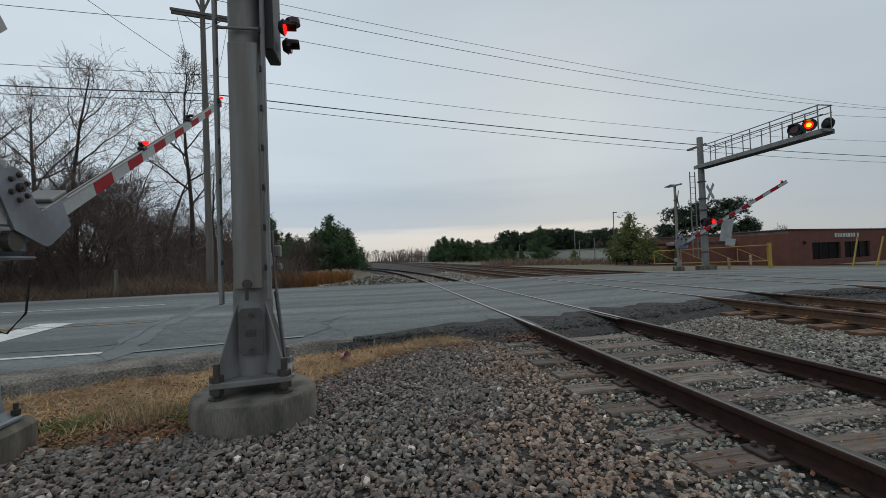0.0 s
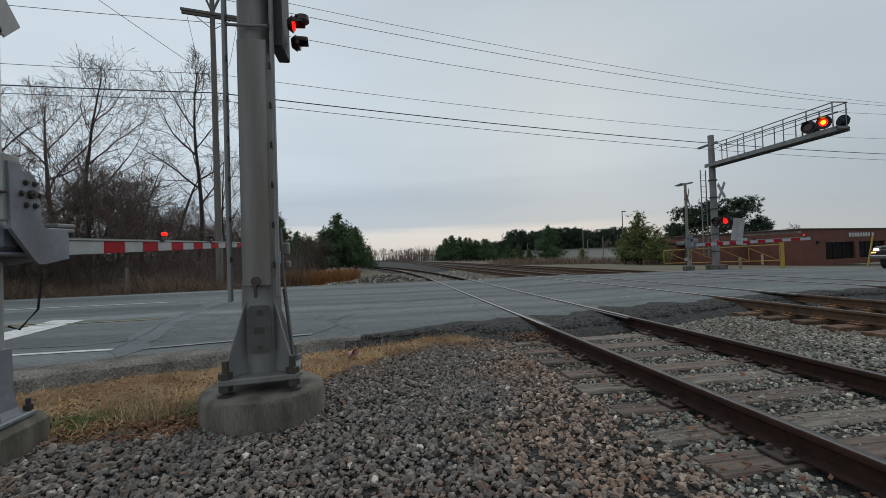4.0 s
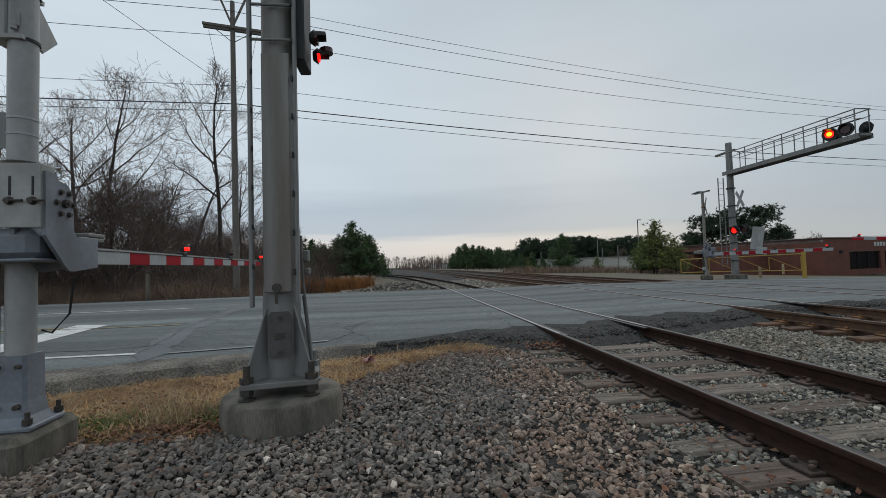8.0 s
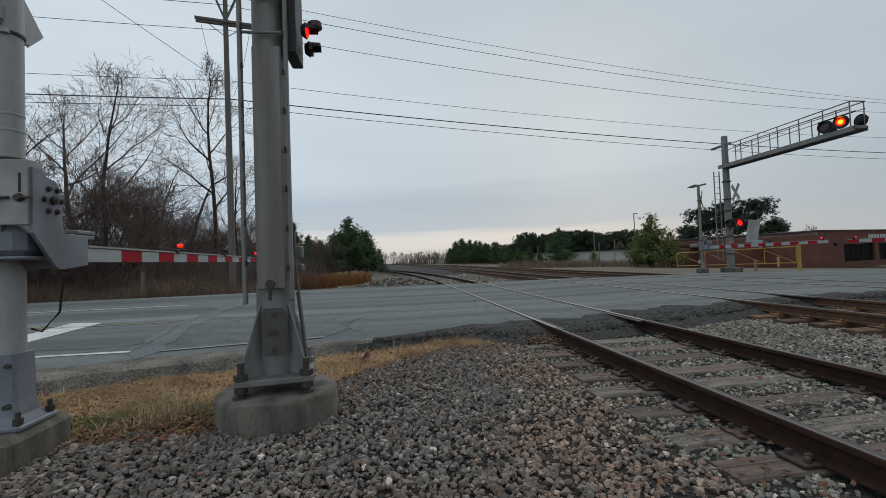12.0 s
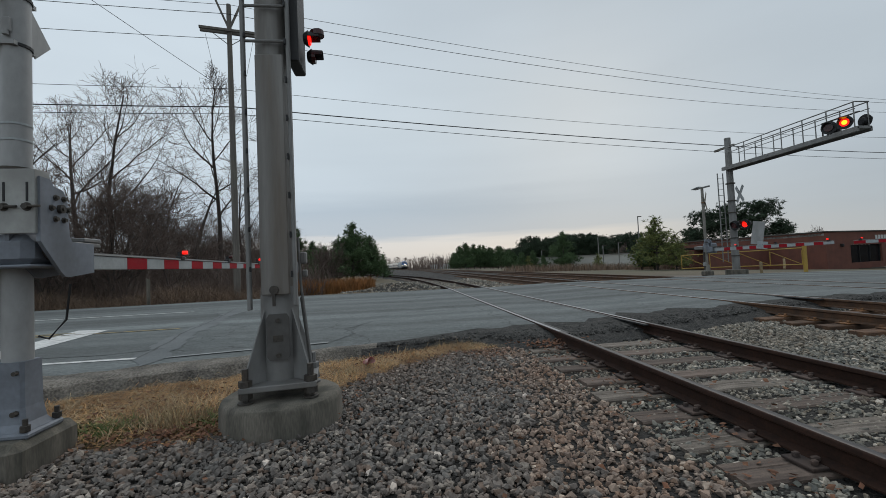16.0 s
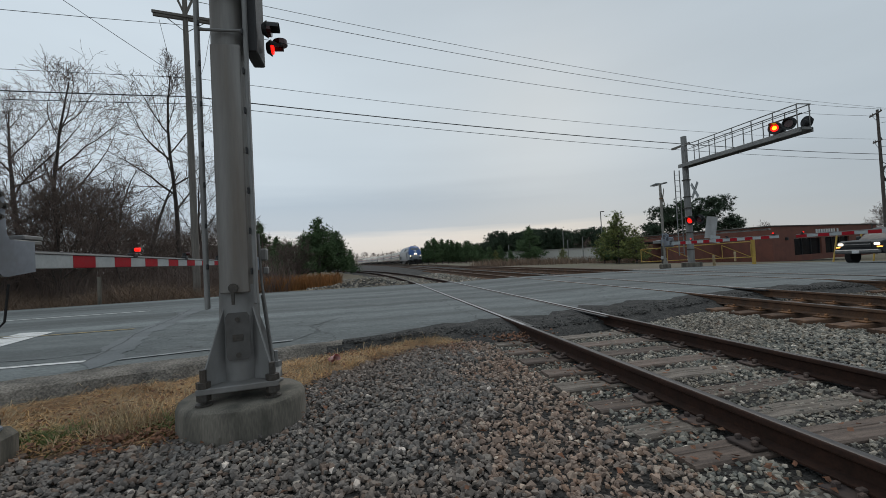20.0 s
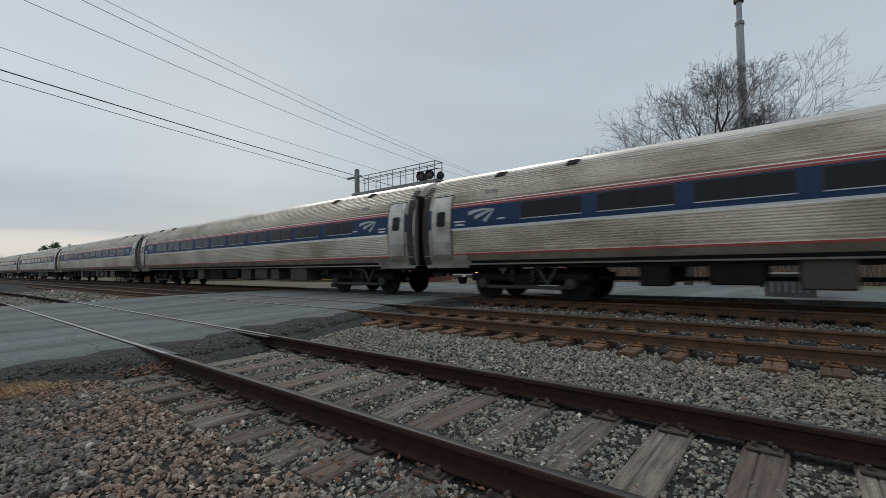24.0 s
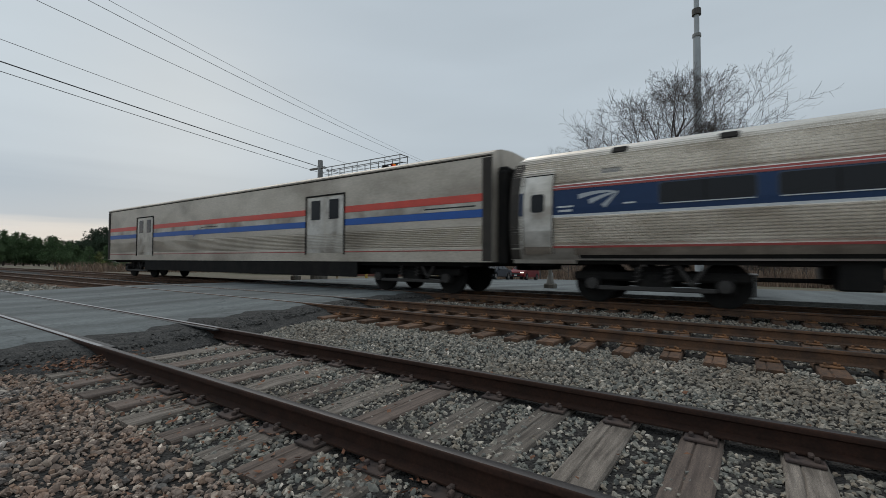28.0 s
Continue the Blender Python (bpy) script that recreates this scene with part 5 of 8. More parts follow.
    font.body, font.size, font.extrude = "117", 0.8, 0.004
    for s in (-1, 1):
        ob = new("road_number", font)
        ob.parent = c
        ob.data.materials.append(BLACK) if s < 0 else None
        ob.matrix_basis = pose(s * 1.534, 5.5 if s > 0 else 7.0, 1.62, 90, 0, 90 * s)
    return c


SPEED, LATER, FRONT_AT, FRONT_Y = 33.94, 33.4, 22.5, 12.4


def along(s):
    """Place and heading on track 3 at a distance s up the line."""
    y = s
    if s > BEND_FROM:
        for _ in range(6):
            d = y - BEND_FROM
            length = BEND_FROM + d + (2 * BEND) ** 2 * d ** 3 / 6
            y -= (length - s) / (1 + 2 * (BEND * d) ** 2)
    return TRACKS[2] + main_shift(y), y


def ride(ob, lead, half):
    """Rows for a car whose middle runs lead metres behind the train's front, with trucks half apart."""
    rows = []
    for t in [0, 5, 10, 12, 14] + [15 + 0.5 * k for k in range(27)]:
        s = FRONT_Y - SPEED * (min(t, 25) - FRONT_AT) - LATER * max(0, t - 25) + lead
        a, b = along(s - half), along(s + half)
        x, y = (a[0] + b[0]) / 2, (a[1] + b[1]) / 2
        rows.append((t, pose(x, y, TOPS[2], 0, 0, math.degrees(math.atan2(a[0] - b[0], b[1] - a[1])))))
    walk(ob, rows)


train = [(locomotive(), 10.55, 6.0)]
first = coach("silver fluted passenger coach with dark windows in a blue band")
cars = [first] + [copy_thing(first, first.matrix_basis.copy()) for _ in range(5)]
train += [(c, 21.3 + 13.0 + 26.0 * k, 9.0) for k, c in enumerate(cars)]
train.append((baggage_car(), 21.3 + 13.0 + 26.0 * 6, 9.0))


# ---- crossing equipment ----
OLDSIGN = material("weathered_sign", (0.26, 0.24, 0.20), 0.8, 0, (0.19, 0.175, 0.145), 4, 0.7, 40, 0.1)

PLATESTEEL = material("zinc_plate", (0.40, 0.405, 0.39), 0.55, 0.2, (0.27, 0.27, 0.26), 6, 0.8, 30, 0.06, dirt=(0.18, 0.16, 0.13), dirt_amount=0.4)
DARKPLATE = material("dark_cover_steel", (0.11, 0.105, 0.1), 0.65, 0.25, (0.08, 0.075, 0.07), 8, 0.8, 30, 0.1, 0.001, 60)
WEATHERED = material("weathered_mast", (0.25, 0.235, 0.205), 0.7, 0.1, (0.18, 0.168, 0.145), 4, 0.8, 30, 0.08, stretch=(1, 1, 0.4))
flashers = []


def lamp(parent, m, lit, name="warning_light", hood=True, core=True):
    """A round signal head whose lens looks along local -y; an added flap makes a lit one flash."""
    back = part(name, Mesh().disc((0, 0.02, 0), (0, 1, 0), 0.25, 0.02, 24), BLACK, parent, m=m)
    part("housing", Mesh().disc((0, 0.10, 0), (0, 1, 0), 0.15, 0.16, 18, 0.11), BLACK, back)
    if hood:
        h = Mesh()
        n = 14
        for i in range(n + 1):
            a = math.pi * (-0.12 + 1.24 * i / n)
            for r_, y in ((0.165, 0.0), (0.17, -0.20 + 0.11 * (1 - math.sin(max(0, min(math.pi, a))))), (0.16, 0.0), (0.163, -0.19 + 0.11 * (1 - math.sin(max(0, min(math.pi, a)))))):
                h.v.append((r_ * math.cos(a), y, r_ * math.sin(a)))
        for i in range(n):
            a = i * 4
            h.f += [(a, a + 4, a + 5, a + 1), (a + 2, a + 3, a + 7, a + 6), (a + 1, a + 5, a + 7, a + 3)]
        part("hood", h, BLACK, back, smooth=40)
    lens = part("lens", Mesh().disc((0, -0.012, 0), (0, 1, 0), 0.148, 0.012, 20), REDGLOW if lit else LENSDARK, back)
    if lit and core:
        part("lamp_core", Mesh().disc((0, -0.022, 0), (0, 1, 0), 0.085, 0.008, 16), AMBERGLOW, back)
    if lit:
        # Added flap, no real part: it covers the lit lens to imitate flashing.
        flap = part("shutter", Mesh().disc((0, 0.014, -0.146), (0, 1, 0), 0.153, 0.032, 20), LENSDARK, back, "dark hinged flap added to make the lens flash", m=pose(0, -0.034, 0.146))
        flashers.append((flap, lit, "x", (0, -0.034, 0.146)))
    return back


def crossbuck(parent, m, size=1.2):
    for k, a in enumerate((45, -45)):
        b = part("crossbuck_board", Mesh().box(0, -0.01 * k, 0, size, 0.008, 0.19, pose(0, 0, 0, 0, a, 0).to_3x3(), 0.003), OLDSIGN, parent, "weathered cream crossbuck board", m=m)


def near_mast():
    base = thing("signal_mast", pose(-3.25, 3.50, -0.2), "grey steel signal mast with ladder on a round concrete footing", "signal mast")
    G = 0.2
    f = Mesh()
    n = 40
    for r_, z in ((0.475, -0.1), (0.465, 0.19), (0.452, 0.225), (0.43, 0.24)):
        f.v += [(r_ * math.cos(2 * math.pi * i / n) + 0.006 * noise.noise((i, z * 9, 1)), r_ * math.sin(2 * math.pi * i / n), z + 0.004 * noise.noise((i * 0.7, z, 3))) for i in range(n)]
    for k in range(3):
        f.f += [(k * n + i, k * n + (i + 1) % n, (k + 1) * n + (i + 1) % n, (k + 1) * n + i) for i in range(n)]
    f.f.append(tuple(3 * n + i for i in range(n)))
    part("footing", f, CONCRETE, base, "stained round concrete footing", smooth=35)
    turn = pose(0, 0, 0, 0, 0, 8)
    p = part("base_plate", Mesh().box(0, 0, 0.345, 0.56, 0.56, 0.045, bevel=0.006), GALV, base, m=turn)
    for sx in (-1, 1):
        for sy in (-1, 1):
            b = Mesh().tube([(sx * 0.235, sy * 0.235, 0.22), (sx * 0.235, sy * 0.235, 0.5)], 0.024, 8)
            b.disc((sx * 0.235, sy * 0.235, 0.39), (0, 0, 1), 0.05, 0.045, 6).disc((sx * 0.235, sy * 0.235, 0.30), (0, 0, 1), 0.05, 0.045, 6).disc((sx * 0.235, sy * 0.235, 0.25), (0, 0, 1), 0.06, 0.012, 12)
            part("anchor_bolt", b, DARKSTEEL if sy < 0 else GALV, p)
    shell = Mesh()
    k = 12
    for r_, z in ((0.155, 0.365), (0.148, 1.0), (0.142, 1.1)):
        shell.v += [(r_ * math.cos(2 * math.pi * (i + 0.5) / k), r_ * math.sin(2 * math.pi * (i + 0.5) / k), z) for i in range(k)]
    for q in range(2):
        shell.f += [(q * k + i, q * k + (i + 1) % k, (q + 1) * k + (i + 1) % k, (q + 1) * k + i) for i in range(k)]
    part("base_shell", shell, GALV, base, smooth=40, m=turn)
    for a in (45, 135, 225, 315):
        g = Mesh().add([(0.13, -0.008, 0.37), (0.34, -0.008, 0.37), (0.34, -0.008, 0.43), (0.15, -0.008, 0.92), (0.13, -0.008, 0.92), (0.13, 0.008, 0.37), (0.34, 0.008, 0.37), (0.34, 0.008, 0.43), (0.15, 0.008, 0.92), (0.13, 0.008, 0.92)],
                       [(0, 1, 2, 3, 4), (9, 8, 7, 6, 5), (0, 5, 6, 1), (1, 6, 7, 2), (2, 7, 8, 3), (3, 8, 9, 4), (4, 9, 5, 0)])
        part("gusset", g, GALV, base, m=pose(0, 0, 0, 0, 0, a + 8))
    door = Mesh()
    pts = [(-0.085, 0.56), (-0.065, 0.53), (0.065, 0.53), (0.085, 0.56), (0.085, 0.86), (0.065, 0.89), (-0.065, 0.89), (-0.085, 0.86)]
    door.add([(x, -0.172, z) for x, z in pts] + [(x, -0.15, z) for x, z in pts], [tuple(range(8)), tuple(range(15, 7, -1))] + [(i, i + 8, (i + 1) % 8 + 8, (i + 1) % 8) for i in range(8)])
    d = part("hand_hole_cover", door, DARKPLATE, base, m=turn)
    for z in (0.57, 0.84):
        part("bolt", Mesh().disc((0, -0.178, z), (0, 1, 0), 0.018, 0.02, 10), DARKSTEEL, d)
    part("cover_mark", Mesh().box(0, -0.174, 0.7, 0.075, 0.004, 0.05, bevel=0.001), DARKSTEEL, d)
    part("pole", Mesh().tube([(0, 0, 1.05), (0, 0, 4.2), (0, 0, 7.4)], [0.138, 0.132, 0.125], 18), POLESTEEL, base, "rust-streaked round steel pole", smooth=50)
    part("anti_climb_panel", Mesh().box(0.018, -0.175, 2.0, 0.218, 0.03, 1.92, bevel=0.008), POLESTEEL, base, "smooth grey ladder guard panel")
    part("panel_latch", Mesh().disc((0.01, -0.195, 1.08), (0, 1, 0), 0.035, 0.02, 12).box(0.01, -0.205, 1.0, 0.02, 0.02, 0.09), DARKSTEEL, base)
    for x, z0 in ((-0.185, 0.93), (0.165, 0.95)):
        part("ladder_rail", Mesh().box(x, -0.16, (z0 + 7.0) / 2, 0.028, 0.055, 7.0 - z0, bevel=0.006), GALV, base)
    for i in range(14):
        part("ladder_rung", Mesh().tube([(-0.18, -0.16, 3.08 + 0.29 * i), (0.16, -0.16, 3.08 + 0.29 * i)], 0.012, 8), GALV, base)
    for i in range(10):
        part("ladder_bolt", Mesh().box(0.148, -0.195, 1.2 + 0.31 * i, 0.014, 0.02, 0.05, bevel=0.003), BLACK, base)
        part("ladder_bolt", Mesh().box(-0.162, -0.195, 1.25 + 0.31 * i, 0.014, 0.02, 0.04, bevel=0.003), BLACK, base)
    part("conduit", Mesh().tube([(0.24, 0.1, 0.2), (0.215, 0.08, 0.5), (0.165, 0.04, 1.1), (0.16, 0.0, 1.5)], 0.011, 8), GALV, base, "thin flexible conduit")
    part("conduit", Mesh().tube([(0.225, 0.14, 0.2), (0.2, 0.11, 0.5), (0.155, 0.07, 1.0)], 0.010, 8), GALV, base)
    part("clamp_box", Mesh().box(0.19, 0.05, 1.33, 0.05, 0.08, 0.1, bevel=0.01).box(0.2, 0.05, 1.2, 0.04, 0.06, 0.06, bevel=0.01), GALV, base)
    part("light_bracket", Mesh().box(0.19, 0.03, 3.49, 0.095, 0.3, 1.1, bevel=0.01), BLACK, base, "black signal backing seen edge-on")
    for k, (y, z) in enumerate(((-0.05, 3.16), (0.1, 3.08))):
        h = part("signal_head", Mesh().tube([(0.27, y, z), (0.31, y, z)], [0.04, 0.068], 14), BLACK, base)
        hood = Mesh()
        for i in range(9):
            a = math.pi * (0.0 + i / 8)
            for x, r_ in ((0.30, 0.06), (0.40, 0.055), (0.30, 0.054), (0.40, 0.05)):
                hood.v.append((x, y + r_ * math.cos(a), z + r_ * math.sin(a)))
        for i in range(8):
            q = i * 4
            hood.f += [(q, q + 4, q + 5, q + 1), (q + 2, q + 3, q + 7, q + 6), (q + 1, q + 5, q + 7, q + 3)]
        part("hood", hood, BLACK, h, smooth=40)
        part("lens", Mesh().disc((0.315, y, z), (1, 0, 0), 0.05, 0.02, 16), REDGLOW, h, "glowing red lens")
        # Invented cover that hides the glowing lens between flashes.
        flap = part("shutter", Mesh().disc((-0.012, 0, -0.05), (1, 0, 0), 0.0575, 0.042, 16), LENSDARK, h, "dark hinged flap added to make the lens flash", m=pose(0.33, y, z + 0.05))
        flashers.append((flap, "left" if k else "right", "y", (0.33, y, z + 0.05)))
    return base


def gate_arm(base, m, length, n, width=0.17, lamps=(0.33, 0.66, 0.97), lift=0.0):
    """The arm that turns about its pivot, with bracket, stripes and lights; it lies along local +y."""
    arm = part("arm", Mesh().box(-0.03, 0.11, -0.06, 0.14, 0.12, 0.12, bevel=0.03), CASTING, base, "red and white striped gate arm", m=m)
    side = [(-0.035, 0.135), (0.06, 0.13), (0.085, 0.09), (0.17, 0.075), (0.215, 0.02), (0.235, -0.24), (0.26, -0.28), (0.50, -0.285), (0.50, -0.50), (0.24, -0.53), (0.19, -0.525), (0.15, -0.495), (-0.035, -0.29)]
    for x in (-0.13, 0.05):
        part("bracket", Mesh().extrude(side, "x", x, x + 0.025), CASTING, arm, "cast side plate of the gate arm")
    for k in range(6):
        a = 2 * math.pi * k / 6
        part("bolt", Mesh().disc((0.08, 0.137 + 0.078 * math.cos(a), -0.06 + 0.085 * math.sin(a)), (1, 0, 0), 0.014, 0.03, 6).disc((0.077, 0.137 + 0.078 * math.cos(a), -0.06 + 0.085 * math.sin(a)), (1, 0, 0), 0.021, 0.006, 12), DARKSTEEL, arm)
    part("hub", Mesh().disc((0.085, 0.137, -0.06), (1, 0, 0), 0.03, 0.03, 12).disc((0.1, 0.137, -0.06), (1, 0, 0), 0.014, 0.02, 8), DARKSTEEL, arm)
    part("arm_clamp", Mesh().box(-0.03, 0.45, -0.29, 0.2, 0.28, 0.03, bevel=0.006).box(-0.03, 0.5, -0.255, 0.2, 0.2, 0.03, bevel=0.006), GALV, arm)
    y0, z0 = 0.42, -0.42
    step = (length - y0 - 0.35) / n
    for k in range(n):
        a, b = y0 + 0.35 * (k > 0) + step * k, y0 + 0.35 + step * (k + 1)
        h = width * (1 - 0.35 * (k + 0.5) / n)
        part("stripe", Mesh().box(-0.03, (a + b) / 2, z0, 0.035, b - a, h, bevel=0.003), WHITE if k % 2 == 0 else RED, arm)
    part("top_edge", Mesh().box(-0.03, (y0 + length) / 2, z0 + width / 2 + 0.004, 0.05, length - y0, 0.012, pose(0, 0, 0, -math.degrees(math.atan(0.175 * width / (length - y0))), 0, 0).to_3x3()), ALU, arm)
    part("cable", Mesh().tube([(-0.03, y0, z0 + width / 2 + 0.02), (-0.03, length, z0 + width * 0.33 + 0.02)], 0.008, 5), BLACK, arm)
    for k, f in enumerate(lamps):
        y = y0 + (length - y0) * f
        z = z0 + width / 2 * (1 - 0.35 * f) + 0.03
        l = part("arm_light", Mesh().box(-0.03, y, z, 0.07, 0.1, 0.05, bevel=0.01).disc((-0.03, y, z + 0.04), (0, 0, 1), 0.03, 0.06, 8), BLACK, arm)
        part("arm_lens", Mesh().disc((0.02, y, z + 0.062), (1, 0, 0), 0.021, 0.05, 14), REDGLOW if k != 1 else LENSDARK, arm, "glowing red lens" if k != 1 else "dark red lens")
    return arm


def near_gate():
    base = thing("crossing_gate", pose(-4.86, 3.06, -0.2, 0, 0, 2.5), "grey crossing gate with signs beside the road", "crossing gate", "crossing gates")
    f = Mesh().box(-0.1, 0, 0.06, 0.6, 0.6, 0.32, bevel=0.05)
    part("footing", f, CONCRETE, base, "mossy concrete footing")
    part("base_flange", Mesh().box(0, 0, 0.235, 0.34, 0.34, 0.04, bevel=0.012), CASTING, base)
    c = Mesh()
    for r_, z in ((0.145, 0.25), (0.112, 0.30), (0.098, 0.40), (0.093, 0.70)):
        c.v += [(r_ * sx, r_ * sy, z) for sx, sy in ((1, 0.8), (0.8, 1), (-0.8, 1), (-1, 0.8), (-1, -0.8), (-0.8, -1), (0.8, -1), (1, -0.8))]
    for k in range(3):
        c.f += [(k * 8 + i, k * 8 + (i + 1) % 8, k * 8 + 8 + (i + 1) % 8, k * 8 + 8 + i) for i in range(8)]
    c.f.append(tuple(range(24, 32)))
    part("base_casting", c, CASTING, base)
    for sx in (-1, 1):
        for sy in (-1, 1):
            part("anchor_bolt", Mesh().tube([(sx * 0.14, sy * 0.14, 0.23), (sx * 0.14, sy * 0.14, 0.34)], 0.015, 8).disc((sx * 0.14, sy * 0.14, 0.28), (0, 0, 1), 0.03, 0.035, 6), DARKSTEEL, base)
        part("clamp_bolt", Mesh().disc((sx * 0.06, -0.098, 0.63), (0, 1, 0), 0.015, 0.05, 8), DARKSTEEL, base)
        part("clamp_bolt", Mesh().disc((sx * 0.06, -0.104, 0.37), (0, 1, 0), 0.018, 0.06, 8), DARKSTEEL, base)
    part("pole", Mesh().tube([(0, 0, 0.6), (0, 0, 4.6)], 0.083, 18), ALU, base, "grey aluminium mast", smooth=50)
    part("conduit", Mesh().tube([(-0.17, -0.02, 0.25), (-0.17, -0.02, 1.4)], 0.05, 10).tube([(-0.17, -0.02, 0.55), (-0.17, -0.02, 0.62)], 0.062, 10), DARKSTEEL, base, "dark conduit beside the mast")
    part("gear_box", Mesh().box(-0.12, 0.0, 1.435, 0.66, 0.40, 0.21, bevel=0.05).box(-0.12, 0.0, 1.33, 0.70, 0.44, 0.022, bevel=0.008), CASTING, base, "dark gate motor housing")
    part("gear_shaft", Mesh().disc((0.2, -0.02, 1.44), (1, 0, 0), 0.07, 0.12, 16), DARKSTEEL, base)
    plate = part("mounting_plate", Mesh().box(-0.115, -0.215, 1.75, 0.75, 0.012, 0.42, bevel=0.003).box(0.253, -0.15, 1.75, 0.012, 0.13, 0.42, bevel=0.003), PLATESTEEL, base, "streaked galvanised front plate")
    for x in (0.085, 0.217):
        part("plate_slot", Mesh().box(x, -0.222, 1.81, 0.014, 0.006, 0.125, bevel=0.002), BLACK, plate)
        part("plate_bolt", Mesh().disc((x, -0.235, 1.712), (0, 1, 0), 0.02, 0.03, 6).disc((x, -0.224, 1.712), (0, 1, 0), 0.028, 0.006, 14).tube([(x, -0.24, 1.712), (x + 0.085, -0.24, 1.712)], 0.009, 8), DARKSTEEL, plate)
    part("sensor", Mesh().box(0.01, -0.09, 2.98, 0.05, 0.03, 0.1, bevel=0.006).disc((0.01, -0.1, 2.92), (0, 0, 1), 0.018, 0.03, 10), ALU, base)
    part("mast_collar", Mesh().disc((0, 0, 2.0), (0, 0, 1), 0.11, 0.015, 18), DARKSTEEL, base)
    part("loose_wire", Mesh().tube([(0.26, 0.1, 1.2), (0.22, 0.12, 0.95), (0.12, 0.1, 0.82), (0.09, 0.05, 0.85)], 0.008, 5), BLACK, base)
    part("number_sign", Mesh().box(-0.20, 0.06, 2.26, 0.24, 0.006, 0.26, pose(0, 0, 0, 0, 0, 35).to_3x3(), 0.002), ALU, base, "back of a small sign")
    for z in (2.20, 2.31):
        part("sign_band", Mesh().disc((0, 0, z), (0, 0, 1), 0.087, 0.014, 18), WHITE, base)
    b = part("sign_bracket", Mesh().box(-0.14, -0.02, 3.05, 0.16, 0.1, 0.42, bevel=0.01).box(-0.05, 0, 2.86, 0.22, 0.2, 0.03).box(-0.05, 0, 3.2, 0.22, 0.2, 0.03), ALU, base)
    part("strap", Mesh().disc((0, 0, 2.86), (0, 0, 1), 0.092, 0.02, 18), BLACK, b)
    part("strap", Mesh().disc((0, 0, 3.2), (0, 0, 1), 0.092, 0.02, 18), BLACK, b)
    for k, a in enumerate((45, -45)):
        part("crossbuck_board", Mesh().box(-0.02, 0.11 + 0.012 * k, 3.25, 1.22, 0.008, 0.23, pose(0, 0, 0, 0, a, 0).to_3x3(), 0.003), ALU, base, "back of a crossbuck board", m=pose(0, 0, 0.2, 0, 0, 90))
    arm = gate_arm(base, pose(0.20, -0.16, 1.78), 5.6, 14, 0.11, (0.35, 0.66, 0.985))
    return base, arm


def far_gate(name_m, label, length, n, lean, sign=True, armed=True):
    base = thing("crossing_gate", name_m, label, "crossing gate", "crossing gates")
    part("footing", Mesh().box(0, 0, 0.05, 0.42, 0.42, 0.24, bevel=0.04), CONCRETE, base)
    part("base_casting", Mesh().disc((0, 0, 0.32), (0, 0, 1), 0.15, 0.32, 10, 0.1), WEATHERED, base)
    part("pole", Mesh().tube([(0, 0, 0.2), (0, 0, 4.35)], 0.065, 14), WEATHERED, base, "weathered tan-grey mast", smooth=50)
    part("gear_box", Mesh().box(-0.22, 0, 1.28, 0.5, 0.42, 0.52, bevel=0.06), CASTING, base, "grey gate motor housing")
    part("counterweight", Mesh().box(-0.1, -0.62, 1.32, 0.12, 0.6, 0.16, bevel=0.02).box(-0.22, -0.62, 1.32, 0.1, 0.5, 0.2, bevel=0.02), GALV, base)
    part("conduit", Mesh().tube([(0.13, 0, 0.2), (0.13, 0, 1.1)], 0.04, 8), DARKSTEEL, base)
    part("junction_box", Mesh().box(0.12, 0, 0.5, 0.12, 0.14, 0.18, bevel=0.02), ALU, base)
    part("top_arm", Mesh().box(0, 0, 4.3, 0.1, 1.0, 0.07, bevel=0.01), GALV, base)
    part("cap_light", Mesh().box(0, -0.42, 4.35, 0.2, 0.5, 0.05, pose(0, 0, 0, 6).to_3x3(), 0.01), WHITE, base)
    if sign:
        crossbuck(base, pose(-0.12, 0, 3.55, 0, 0, 62), 1.25)
        part("sign_band", Mesh().disc((0, 0, 3.55), (0, 0, 1), 0.09, 0.05, 14), RUSTBRIGHT, base)
    arm = armed and gate_arm(base, pose(0.06, 0.1, 1.62), length, n, 0.15, (0.25, 0.6, 0.97))
    return base, arm


